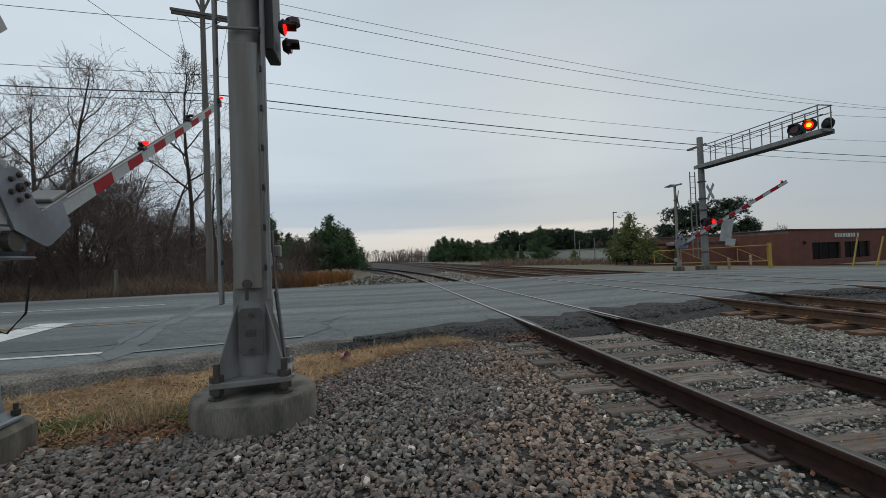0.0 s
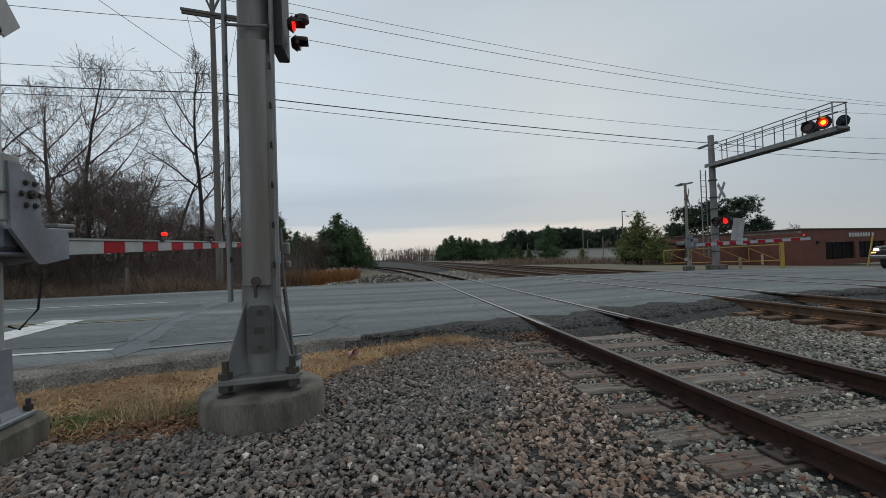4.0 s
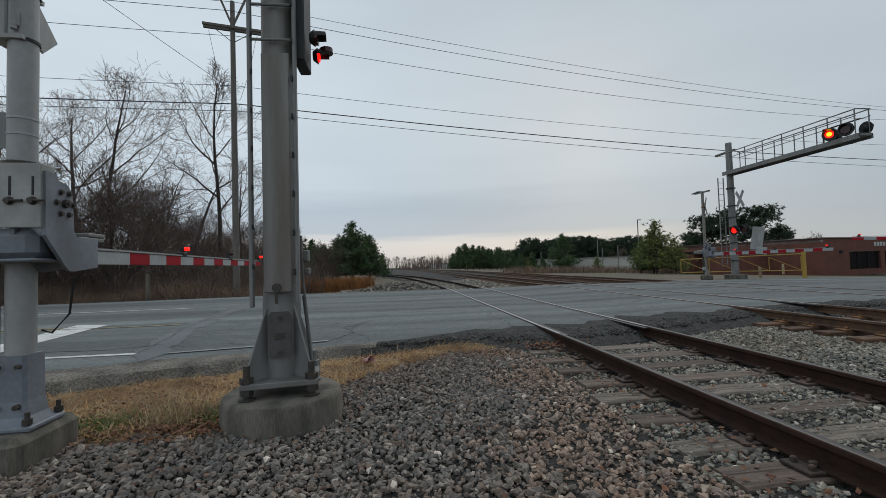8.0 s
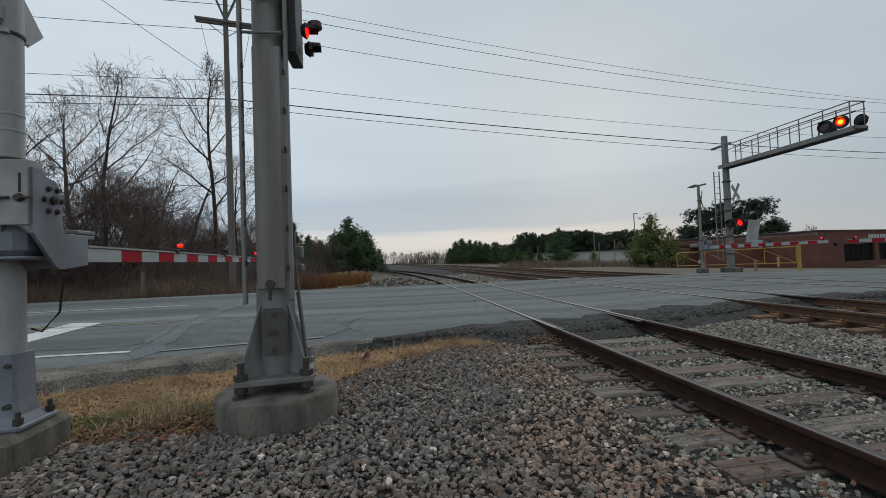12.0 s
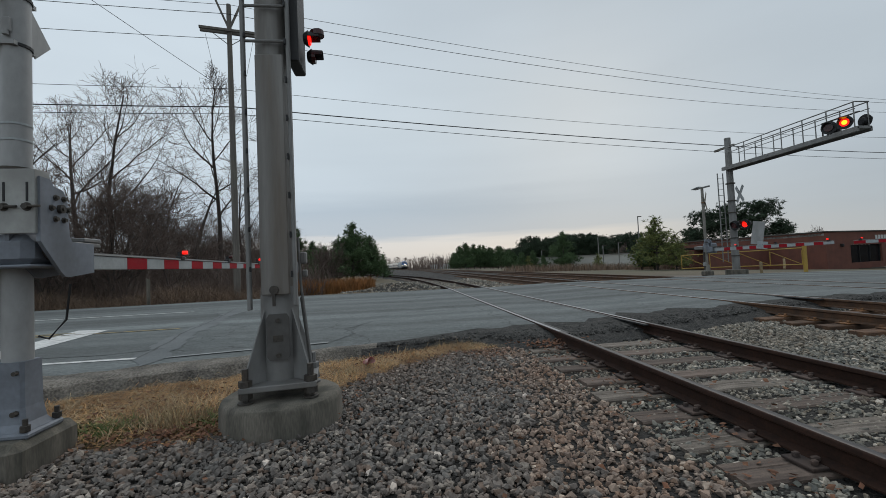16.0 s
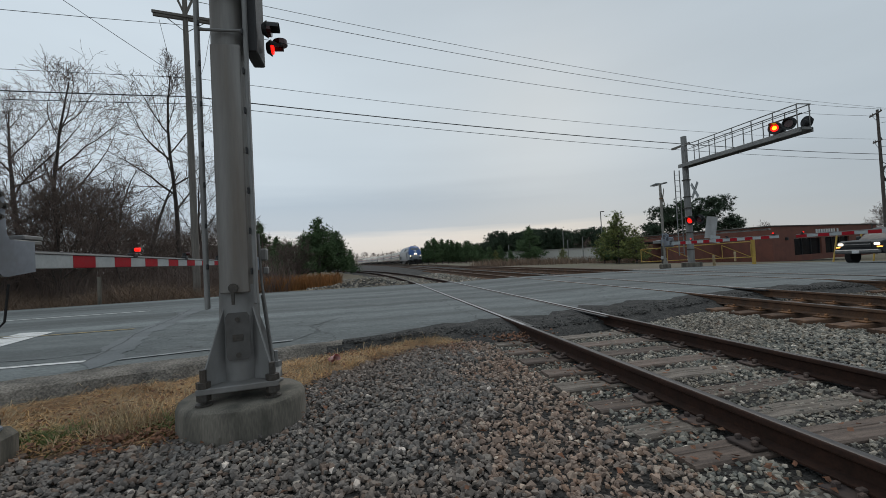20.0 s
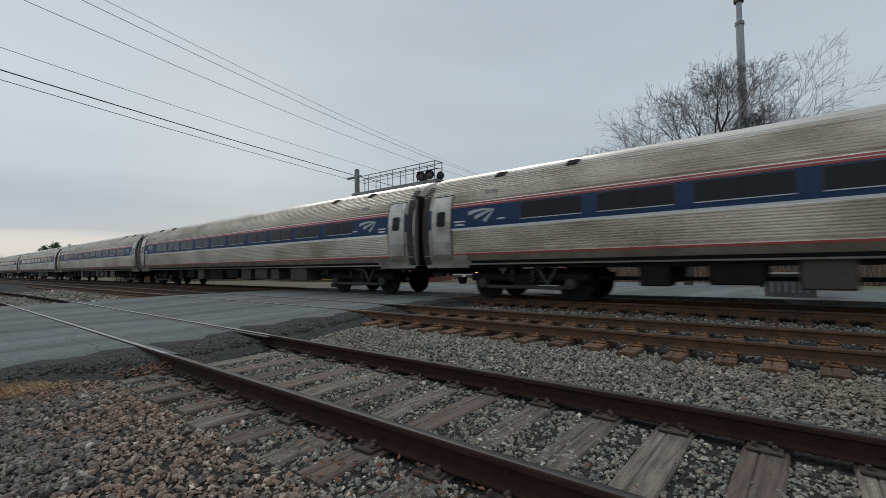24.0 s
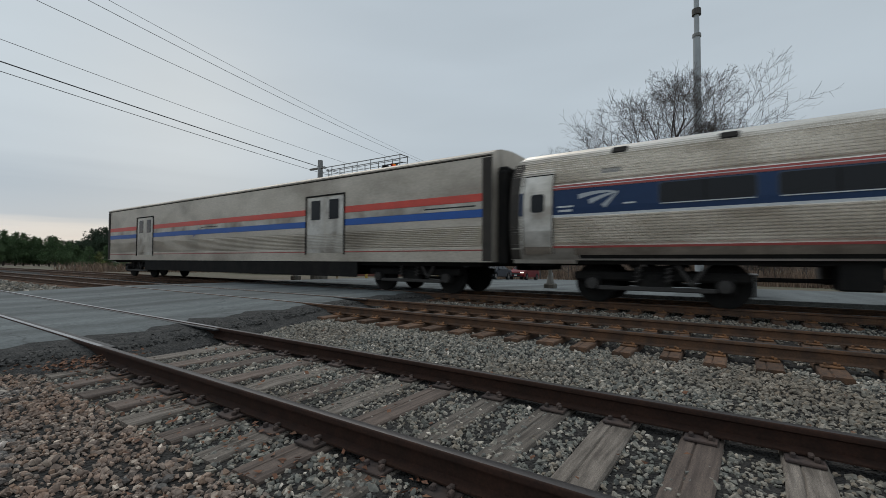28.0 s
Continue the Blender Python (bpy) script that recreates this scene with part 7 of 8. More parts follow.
def saloon(m, mat, label, tall=0.0, kind="car"):
    c = thing(kind, m, label, "car")
    z = tall
    body = [(-2.3, 0.35), (-2.38, 0.55), (-2.3, 0.72 + z * 0.5), (-1.9, 0.86 + z * 0.6), (-1.15, 0.95 + z * 0.7), (-0.45, 1.36 + z), (0.0, 1.44 + z), (0.8, 1.42 + z), (1.55 + z * 0.6, 1.05 + z * 0.8), (2.2, 0.98 + z * 0.6), (2.35, 0.8), (2.32, 0.4), (1.95, 0.3), (1.85, 0.6), (1.65, 0.69), (1.4, 0.69), (1.2, 0.6), (1.1, 0.3), (-1.1, 0.3), (-1.2, 0.6), (-1.4, 0.69), (-1.65, 0.69), (-1.85, 0.6), (-1.95, 0.3)]
    car_profile_body(body, 0.91, 0.28, "body", mat, c)
    part("windscreen", Mesh().add([(-1.14, -0.74, 0.99 + z * 0.7), (-1.14, 0.74, 0.99 + z * 0.7), (-0.47, 0.62, 1.36 + z), (-0.47, -0.62, 1.36 + z)], [(0, 1, 2, 3)]), DARKGLASS, c)
    for s in (-1, 1):
        part("side_window", Mesh().add([(x, s * y, q) for x, y, q in ((-0.85, 0.89, 1.0 + z * 0.7), (0.2, 0.88, 1.0 + z * 0.7), (0.18, 0.72, 1.36 + z), (-0.35, 0.72, 1.36 + z))], [(0, 1, 2, 3)]), DARKGLASS, c)
        part("side_window", Mesh().add([(x, s * y, q) for x, y, q in ((0.28, 0.88, 1.0 + z * 0.7), (1.35, 0.88, 1.02 + z * 0.7), (0.85, 0.72, 1.36 + z), (0.26, 0.72, 1.36 + z))], [(0, 1, 2, 3)]), DARKGLASS, c)
        part("headlight", Mesh().box(-2.28, s * 0.66, 0.68 + z * 0.4, 0.14, 0.34, 0.11, bevel=0.02), CARLIGHT, c, "lit headlight")
        part("mirror", Mesh().box(-0.8, s * 0.98, 1.02 + z * 0.7, 0.12, 0.16, 0.12, bevel=0.03), mat, c)
        for x in (-1.52, 1.48):
            road_wheel(c, x, s * 0.82, 0.33, 0.22)
    part("grille", Mesh().box(-2.36, 0, 0.55 + z * 0.3, 0.06, 0.9, 0.2, bevel=0.03), BLACK, c)
    part("lower_intake", Mesh().box(-2.36, 0, 0.36, 0.06, 1.3, 0.12, bevel=0.02), BLACK, c)
    part("plate_bar", Mesh().box(-2.41, 0, 0.48, 0.02, 0.3, 0.12), STRIPEWHITE, c)
    return c


truck = pickup(pose(25.0, 17.2, -0.36, 0, 1.2, 4))
sedan = saloon(pose(35.0, 19.0, -0.74, 0, 2, 3), material("black_paint_gloss", (0.02, 0.025, 0.035), 0.4, 0.0, (0.02, 0.02, 0.03), 1, 0.4, 20, 0.05, spec=0.25), "black saloon car waiting with its headlights lit")
suv = saloon(pose(41.2, 18.6, -0.96, 0, 2, 3), material("red_paint_gloss", (0.17, 0.012, 0.015), 0.4, 0.0, (0.14, 0.01, 0.012), 1, 0.4, 20, 0.05, spec=0.25), "dark red hatchback waiting with its headlights lit", 0.22)


# ---- trees and brush ----
def grow(seed, height, reach, low, counts, up=0.5, droop=0.0, girth=0.014, fine=0.008, stems_=1, lean=0.0, curl=0.5, mats=(BARK, TWIG)):
    """Bare winter tree as two meshes, limbs and twigs. reach: the crown's radius; low: where limbs begin; counts: branches at each level; up: how steeply they rise."""
    r = random.Random(seed)
    trunk, twigs = Mesh(), Mesh()

    def limb(p, d, length, rad, level, tip):
        k = (9, 7, 5, 4, 3, 3)[level]
        pts, rr, q, dd = [p], [rad], p.copy(), d.normalized()
        bend = Vector((r.gauss(0, 1), r.gauss(0, 1), r.gauss(0, 0.5))) * (0.04 + 0.02 * level) * curl
        lift = (0.01, 0.035, 0.035, 0.03, 0.03, 0.03)[level] * up * 2
        for i in range(k):
            jig = (0.04, 0.07, 0.09, 0.10, 0.10, 0.10)[level] * curl * 2
            dd = (dd + bend + Vector((r.gauss(0, jig), r.gauss(0, jig), r.gauss(0, jig) + lift - (droop if level == 1 and i < k // 2 else 0)))).normalized()
            q = q + dd * (length / k)
            pts.append(q.copy())
            rr.append(max(tip, rad * (1 - 0.85 * (i + 1) / k)))
        (trunk if level < 2 else twigs).tube(pts, rr, (8, 6, 4, 3, 3, 3)[level], cap=False)
        if level >= len(counts):
            return
        n = counts[level]
        a = r.uniform(0, 6.28)
        for j in range(n):
            start = low if level == 0 else 0.18
            f = start + (0.99 - start) * (j + r.random() * 0.7) / n
            x = f * k
            i = min(int(x), k - 1)
            base = pts[i].lerp(pts[i + 1], x - i)
            ax = (pts[i + 1] - pts[i]).normalized()
            a += 2.4 + r.gauss(0, 0.35)
            u = ax.cross(Vector((0.3, 0.2, 1))).normalized()
            w = ax.cross(u)
            out = u * math.cos(a) + w * math.sin(a)
            if level == 0:
                g = (f - low) / (1 - low)
                ll = reach * (1.0 - 0.75 * g ** 1.6) * r.uniform(0.72, 1.1) * (0.8 + 0.3 * min(1, g * 4))
                tilt = radians(80 - 50 * g) * (1.3 - 0.8 * up)
            else:
                ll = length * (0.80 - 0.42 * f) * r.uniform(0.7, 1.15)
                tilt = radians(r.uniform(26, 50))
            nd = ax * math.cos(tilt) + out * math.sin(tilt)
            limb(base, nd, ll, max(tip * 1.2, rr[i] * r.uniform(0.42, 0.62)), level + 1, tip)

    for k in range(stems_):
        a = 6.28 * k / stems_ + r.random()
        d = Vector((lean, 0, 1)) if stems_ == 1 else Vector((math.cos(a) * 0.32, math.sin(a) * 0.32, 1))
        limb(Vector((0, 0, -0.2)) if stems_ == 1 else Vector((math.cos(a) * 0.15, math.sin(a) * 0.15, -0.2)), d, height * (1 if stems_ == 1 else r.uniform(0.7, 1)), height * girth, 0, fine)
    return trunk.data("trunk", mats[0], 60), twigs.data("branches", mats[1])


def tree(meshes, m, label, group="bare trees", name="bare_tree"):
    t = thing(name, m, label, "tree", group)
    part("trunk", meshes[0], None, t)
    part("twig_crown", meshes[1], None, t)
    return t


def scaled(x, y, z, s, turn, tilt=0.0):
    return pose(x, y, z, tilt, 0, turn) @ Matrix.Scale(s, 4)


def polar(az, d):
    return -2.25 + d * math.sin(radians(az)), -0.2 + d * math.cos(radians(az))


TALL = [grow(11, 14, 7.0, 0.34, (10, 6, 5, 3), 0.72, lean=-0.05, curl=0.85), grow(12, 14, 4.4, 0.4, (11, 6, 5, 3), 0.7, curl=0.85), grow(13, 14, 6.0, 0.3, (10, 6, 5, 3), 0.75, curl=0.85)]
SNAG = grow(15, 9, 1.7, 0.7, (6, 4), 0.5, girth=0.02)
BUSHY = [grow(21, 7.4, 4.0, 0.12, (8, 5, 5, 3), 0.7, girth=0.009, stems_=3), grow(22, 7, 3.4, 0.1, (8, 5, 5, 3), 0.75, girth=0.009, stems_=4), grow(23, 6, 3.6, 0.08, (8, 5, 5, 3), 0.6, girth=0.010, stems_=3)]
FARTREE = [grow(51, 12, 5.6, 0.25, (11, 6, 4), 0.65, fine=0.025), grow(52, 10, 5.6, 0.2, (12, 6, 4), 0.6, fine=0.025), grow(53, 11, 4.4, 0.3, (11, 6, 4), 0.7, fine=0.025)]
OAK = [grow(34, 13.4, 8.2, 0.3, (16, 8, 7, 4, 2), 0.42, girth=0.026, fine=0.006, curl=0.45, mats=(OAKBARK, OAKTWIG)), grow(41, 12.6, 7.4, 0.32, (12, 7, 6, 4, 2), 0.48, girth=0.020, fine=0.006, curl=0.45, mats=(OAKBARK, OAKTWIG))]

r = random.Random(77)


def put(kind, az, d, s, label, turn=None):
    x, y = polar(az, d)
    t = tree(kind, scaled(x, y, ground_z(x, y) - 0.05, s, r.uniform(0, 360) if turn is None else turn, r.uniform(-3, 3)), label)
    return t


for az, d, k, s in ((-34.0, 31, 0, 0.93), (-31.4, 33, 2, 0.9), (-21.3, 32, 1, 0.95), (-27.0, 36, 2, 0.66), (-39.5, 34, 2, 0.72), (-43, 33, 0, 0.74), (-28.6, 37, 1, 0.66), (-18.8, 37, 2, 0.66), (-47, 35, 1, 0.8)):
    put(TALL[k], az, d, s, "tall bare winter tree behind the road")
put(SNAG, -24.2, 32, 0.95, "dead broken-topped tree behind the road", 30)
for i in range(36):
    az = -48 + 33 * (i + r.random()) / 36
    put(BUSHY[r.randrange(3)], az, r.uniform(27.5, 44), r.uniform(0.5, 1.05) * (1.05 if az < -26 else 0.85), "tangled bare roadside tree")
for i in range(10):
    put(BUSHY[r.randrange(3)], -16 + 9 * (i + r.random()) / 10, r.uniform(44, 58), r.uniform(0.5, 0.75), "bare brown sapling among pines")


def needles(m, c, size, rnd, n=15):
    """A tuft of thin needles that points outwards and up."""
    for _ in range(n):
        d = Vector((rnd.gauss(0, 0.8), rnd.gauss(0, 0.8), rnd.gauss(0.45, 0.6))).normalized()
        u = d.cross(Vector((rnd.random() - 0.5, rnd.random() - 0.5, rnd.random() - 0.5))).normalized()
        L, w = size * rnd.uniform(0.6, 1.25), size * 0.085
        o = len(m.v)
        m.v += [tuple(c + u * w), tuple(c - u * w), tuple(c + d * L)]
        m.f.append((o, o + 1, o + 2))


def pine_mesh(seed, height, width, low, mat, clumps=1150, flat=False):
    rnd = random.Random(seed)
    t, crown = Mesh(), Mesh()
    t.tube([(0, 0, -0.2), (rnd.uniform(-0.1, 0.1), 0, height * 0.5), (0, 0, height * 0.97)], [height * 0.022, height * 0.016, 0.02], 7, cap=False)
    levels = 11 if flat else 15
    limbs = []
    for i in range(levels):
        z = height * (low + (0.95 - low) * (i + rnd.random() * 0.9) / levels)
        f = (z / height - low) / (1 - low)
        for k in range(rnd.randint(3, 4) if flat else rnd.randint(5, 7)):
            reach = width * ((1.02 - f) ** 0.8 * rnd.uniform(0.55, 1.15) if not flat else (0.45 + 0.75 * math.sin(math.pi * min(1, f * 0.8 + 0.2))) * rnd.uniform(0.55, 1.15))
            a = rnd.uniform(0, 2 * math.pi)
            tip = Vector((math.cos(a) * reach, math.sin(a) * reach, z + reach * rnd.uniform(0.05, 0.45)))
            limbs.append((Vector((0, 0, z)), tip, reach))
            t.tube([(0, 0, z), tip], [0.05, 0.012], 3, cap=False)
    weights = np.cumsum([q[2] for q in limbs]).tolist()
    for _ in range(clumps):
        a, b, reach = rnd.choices(limbs, cum_weights=weights)[0]
        f = rnd.random() ** (0.4 if flat else 0.55)
        spread = 0.16 + 0.22 * reach * f * 0.6
        c = a.lerp(b, 0.15 + 0.88 * f) + Vector((rnd.gauss(0, spread), rnd.gauss(0, spread), rnd.gauss(0.06, 0.34 if flat else 0.22)))
        needles(crown, c, 0.085 * height ** 0.75 * rnd.uniform(0.7, 1.2), rnd)
    for k in range(14):
        needles(crown, Vector((rnd.gauss(0, 0.06), rnd.gauss(0, 0.06), height * (0.9 + 0.1 * k / 13))), 0.05 * height, rnd)
    return t.data("trunk", BARK), crown.data("crown", mat)


def pine(meshes, az, d, s, label, sink=0.0):
    x, y = polar(az, d)
    t = thing("pine_tree", scaled(x, y, ground_z(x, y) - sink, s, r.uniform(0, 360)), label, "tree", "pine trees")
    part("trunk", meshes[0], None, t)
    part("crown", meshes[1], None, t)
    return t


YOUNG = [pine_mesh(1, 6, 2.7, 0.05, PINE, 2100), pine_mesh(2, 6, 2.3, 0.04, PINE, 1600), pine_mesh(3, 6, 2.0, 0.04, PINE, 1300)]
TALLPINE = [pine_mesh(4, 11, 3.2, 0.38, DARKPINE, 1300, True), pine_mesh(5, 11, 2.8, 0.45, DARKPINE, 1100, True)]
OLIVEPINE = [pine_mesh(6, 5.4, 2.5, 0.05, OLIVE, 850), pine_mesh(7, 3, 1.3, 0.05, OLIVE, 700)]
for az, d, k, s in ((-5.6, 46, 0, 0.98), (-7.4, 49, 1, 0.74), (-3.4, 48, 1, 0.8), (-1.7, 56, 2, 0.5), (-12.6, 43, 2, 0.9), (-14.4, 46, 1, 0.85), (-10.6, 47, 2, 0.72), (-17.6, 48, 1, 0.6), (-9.2, 55, 1, 0.7)):
    pine(YOUNG[k], az, d, s, "dense dark green young pine")
for i in range(13):
    az = 7.6 + 8.2 * (i + r.random() * 0.7) / 13
    pine(YOUNG[r.randrange(3)], az, r.uniform(112, 124), r.uniform(0.75, 1.15) * (1.15 if 9.5 < az < 11 else 1), "green pine beside the far tracks")
for az, d, s in ((19.3, 80, 0.42), (21.9, 84, 1.15), (20.6, 88, 0.8), (18.0, 86, 0.6), (16.6, 84, 0.55)):
    pine(YOUNG[1], az, d, s, "young pine in a field")
for az, d, k, s in ((32.6, 50, 0, 1.0), (30.9, 52, 0, 0.62), (34.6, 49, 0, 0.66), (26.0, 70, 1, 0.75), (17.4, 84, 1, 0.8)):
    pine(OLIVEPINE[k], az, d, s, "yellowish green young pine")
pine(YOUNG[0], 32.3, 51.5, 0.75, "dense dark green young pine")
for az, d, k, s in ((37.6, 96, 0, 0.98), (40.4, 94, 1, 1.02), (42.9, 97, 0, 1.08), (36.6, 100, 1, 0.7), (44.4, 99, 1, 0.7)):
    pine(TALLPINE[k], az, d, s, "tall dark pine with a spreading crown")
for i in range(46):
    az = 14.5 + 15.5 * (i + r.random()) / 46
    d = r.uniform(165, 190)
    pine(TALLPINE[r.randrange(2)], az, d, r.uniform(0.85, 1.15) * (1.15 if az > 17 else 0.8), "dark pine of a distant wood", 2.0)
for i in range(22):
    put(FARTREE[r.randrange(3)], -3 + 11.5 * (i + r.random()) / 22, r.uniform(425, 480), r.uniform(0.9, 1.3), "bare tree at the end of the line")
for i in range(12):
    put(FARTREE[r.randrange(3)], -7 + 4 * (i + r.random()) / 12, r.uniform(130, 180), r.uniform(0.7, 1.2), "bare brown tree beside the line")
for i in range(26):
    far = i < 12
    put((FARTREE if far else BUSHY)[r.randrange(3)], (-7 + 4.2 * (i + r.random()) / 12) if far else (-17 + 10 * (i - 12 + r.random()) / 14), r.uniform(180, 250) if far else r.uniform(58, 74), r.uniform(0.8, 1.1) if far else r.uniform(0.5, 0.75), "bare brown tree among pines")
put(FARTREE[1], 47.4, 118, 0.72, "rounded bare tree behind the building")
for az in (43.8, 50.2, 51.8, 53.6, 55.6, 45.6, 28.4):
    put(FARTREE[1], az, r.uniform(120, 140), r.uniform(0.5, 0.7), "bare tree behind the building")
for i in range(110):
    az = 56 + 66 * (i + r.random()) / 110
    put(FARTREE[r.randrange(3)], az, r.uniform(75, 130), r.uniform(0.5, 0.85), "bare tree beyond the crossroads")
for i in range(75):
    az = 60 + 56 * (i + r.random()) / 75
    put(FARTREE[r.randrange(3)], az, r.uniform(58, 88), r.uniform(0.45, 0.75) * (0.6 if az < 68 else 1), "bare brown tree at the edge of a wood")
put(OAK[0], 80.7, 36, 0.94, "large spreading bare oak", 40)
put(OAK[1], 87.7, 38, 0.9, "large spreading bare oak", 200)


def stems(name, n, place, height, mat, label, lean=0.35, width=0.012, seed=1, category="undergrowth"):
    rnd = random.Random(seed)
    m = Mesh()
    for _ in range(n):
        x, y = place(rnd)
        z = ground_z(x, y) - 0.03
        h = height(rnd, x, y)
        dx, dy = rnd.gauss(0, lean) * h, rnd.gauss(0, lean) * h
        a = rnd.uniform(0, math.pi)
        wx, wy = width * math.cos(a), width * math.sin(a)
        o = len(m.v)
        m.v += [(x - wx, y - wy, z), (x + wx, y + wy, z), (x + dx * 0.45 + wx * 0.6, y + dy * 0.45 + wy * 0.6, z + h * 0.62), (x + dx * 0.45 - wx * 0.6, y + dy * 0.45 - wy * 0.6, z + h * 0.62), (x + dx, y + dy, z + h * 0.92)]
        m.f += [(o, o + 1, o + 2, o + 3), (o + 3, o + 2, o + 4)]
    return tagged(part(name, m, mat), label, category, "", "stuff")


stems("brush", 26000, lambda q: (q.uniform(-60, -7.5), 20.6 + abs(q.gauss(0, 2.6))), lambda q, x, y: q.uniform(0.35, 1.3) * (0.75 + 0.25 * math.sin(x * 0.9)), BRUSH, "tangle of brown briars and dead weeds along the road", 1.0, 0.009, 2)
stems("brush", 9000, lambda q: (q.uniform(-60, -6), 22.5 + abs(q.gauss(0, 2.5))), lambda q, x, y: q.uniform(0.9, 2.3), TWIG, "thin bare shoots in the roadside thicket", 0.5, 0.010, 3)
stems("brush", 5000, lambda q: (q.uniform(12.5, 45), q.uniform(48, 60)), lambda q, x, y: q.uniform(0.4, 1.2), BRUSH, "dead weeds before the distant warehouse", 0.4, 0.03, 4)
stems("brush", 8000, lambda q: (q.uniform(-62, -8), 25.5 + abs(q.gauss(0, 4))), lambda q, x, y: q.uniform(1.5, 4.2), TWIG, "dense thicket of thin bare stems", 0.22, 0.012, 12)
stems("brush", 9000, lambda q: (q.uniform(55, 100), q.uniform(-60, 30)), lambda q, x, y: q.uniform(0.3, 1.0) * (1.6 + math.sin(x * 0.7) + math.sin(y * 0.55)), BRUSH, "brown scrub beyond the crossroads", 0.35, 0.03, 13)


def wood(q):
    return polar(q.uniform(62, 116), q.uniform(58, 95))


stems("brush", 24000, wood, lambda q, x, y: q.uniform(0.5, 3.8) * max(0.25, 0.75 + 1.1 * noise.noise((x * 0.12, y * 0.12, 8))), BRUSH, "dark brown tangled wood beyond the crossroads", 0.17, 0.045, 15)
for i in range(9):
    pine(TALLPINE[r.randrange(2)], 64 + 50 * (i + r.random()) / 9, r.uniform(78, 96), r.uniform(0.4, 0.62), "dark evergreen among bare trees", 0.6)


def ring(q):
    a, d = radians(q.uniform(-80, 140)), q.uniform(240, 420)
    x, y = -2.2 + d * math.sin(a), d * math.cos(a)
    return (x, y) if abs(x - TRACKS[1] - main_shift(y)) > 12 else (x + 40, y)


stems("distant_woods", 16000, ring, lambda q, x, y: q.uniform(4, 11) * (0.8 + 0.25 * math.sin(x * 0.05)), TWIG, "hazy line of distant bare woods", 0.12, 0.16, 14, "woods")
stems("orange_grass", 6500, lambda q: (q.uniform(-8.6, -3.6), 23.2 + abs(q.gauss(0, 1.6))), lambda q, x, y: q.uniform(0.4, 1.0), ORANGEGRASS, "rust-orange broom grass beside the spur", 0.22, 0.012, 5, "grass")
stems("dry_grass", 2500, lambda q: (q.uniform(-5.5, -1.5), 20.0 + q.random() * 1.2), lambda q, x, y: q.uniform(0.05, 0.2), STRAW, "dry grass along the road's far edge", 0.5, 0.012, 6, "grass")


def verge(q):
    x = q.uniform(-7.5, -0.9)
    return x, lerp(x, NEAR) - 0.02 - verge_depth(x) * q.random()


def straw_mat(n, place, length, rise, mat, label, width, seed):
    """Dead grass beaten flat: long bent blades that lie over one another."""
    rnd = random.Random(seed)
    m = Mesh()
    for _ in range(n):
        x, y = place(rnd)
        z = ground_z(x, y) + rnd.uniform(-0.005, 0.03)
        L, a = rnd.uniform(*length), rnd.gauss(0.6 + 2.5 * noise.noise((x * 1.3, y * 1.3, 6)), 0.9)
        bow, h = rnd.gauss(0, 0.25), rise * abs(rnd.gauss(0, 1)) * (1 + noise.noise((x * 2.5, y * 2.5, 3)))
        u, v = math.cos(a), math.sin(a)
        o = len(m.v)
        for f, up_, w in ((0, 0, 1), (0.5, h, 0.85), (1, h * 0.5, 0.25)):
            px, py = x + L * (u * f - v * bow * f * f), y + L * (v * f + u * bow * f * f)
            m.v += [(px - v * width * w, py + u * width * w, z + up_), (px + v * width * w, py - u * width * w, z + up_)]
        m.f += [(o, o + 1, o + 3, o + 2), (o + 2, o + 3, o + 5, o + 4)]
    return tagged(part("dry_grass", m, mat), label, "grass", "", "stuff")


straw_mat(26000, verge, (0.06, 0.26), 0.022, STRAWMAT, "matted dry straw-coloured grass on the verge", 0.0032, 7)
straw_mat(9000, verge, (0.1, 0.3), 0.035, STRAW, "loose dry grass stems on the verge", 0.0022, 8)
straw_mat(7000, verge, (0.05, 0.2), 0.012, BRUSH, "dark rotting grass under the straw", 0.004, 9)
for k, (cx, cy, n, h) in enumerate(((-4.12, 3.5, 190, 0.34), (-3.95, 3.62, 90, 0.28), (-4.5, 3.75, 60, 0.16), (-2.8, 4.9, 90, 0.22), (-2.5, 5.2, 70, 0.16), (-4.75, 4.3, 60, 0.13), (-3.75, 4.4, 60, 0.14))):
    stems("grass_tuft", n, lambda q: (cx + q.gauss(0, 0.09), cy + q.gauss(0, 0.08)), lambda q, x, y: h * q.uniform(0.4, 1.1), STRAW, "tall tuft of bleached dry grass", 0.38, 0.0032, 20 + k, "grass")
stems("green_weeds", 1500, lambda q: ((-4.55, -3.78, -4.9)[q.randrange(3)] + q.gauss(0, 0.12), 3.55 + q.gauss(0, 0.1)), lambda q, x, y: q.uniform(0.04, 0.14), WEED, "low green weeds in the dry grass", 0.8, 0.008, 30, "grass")


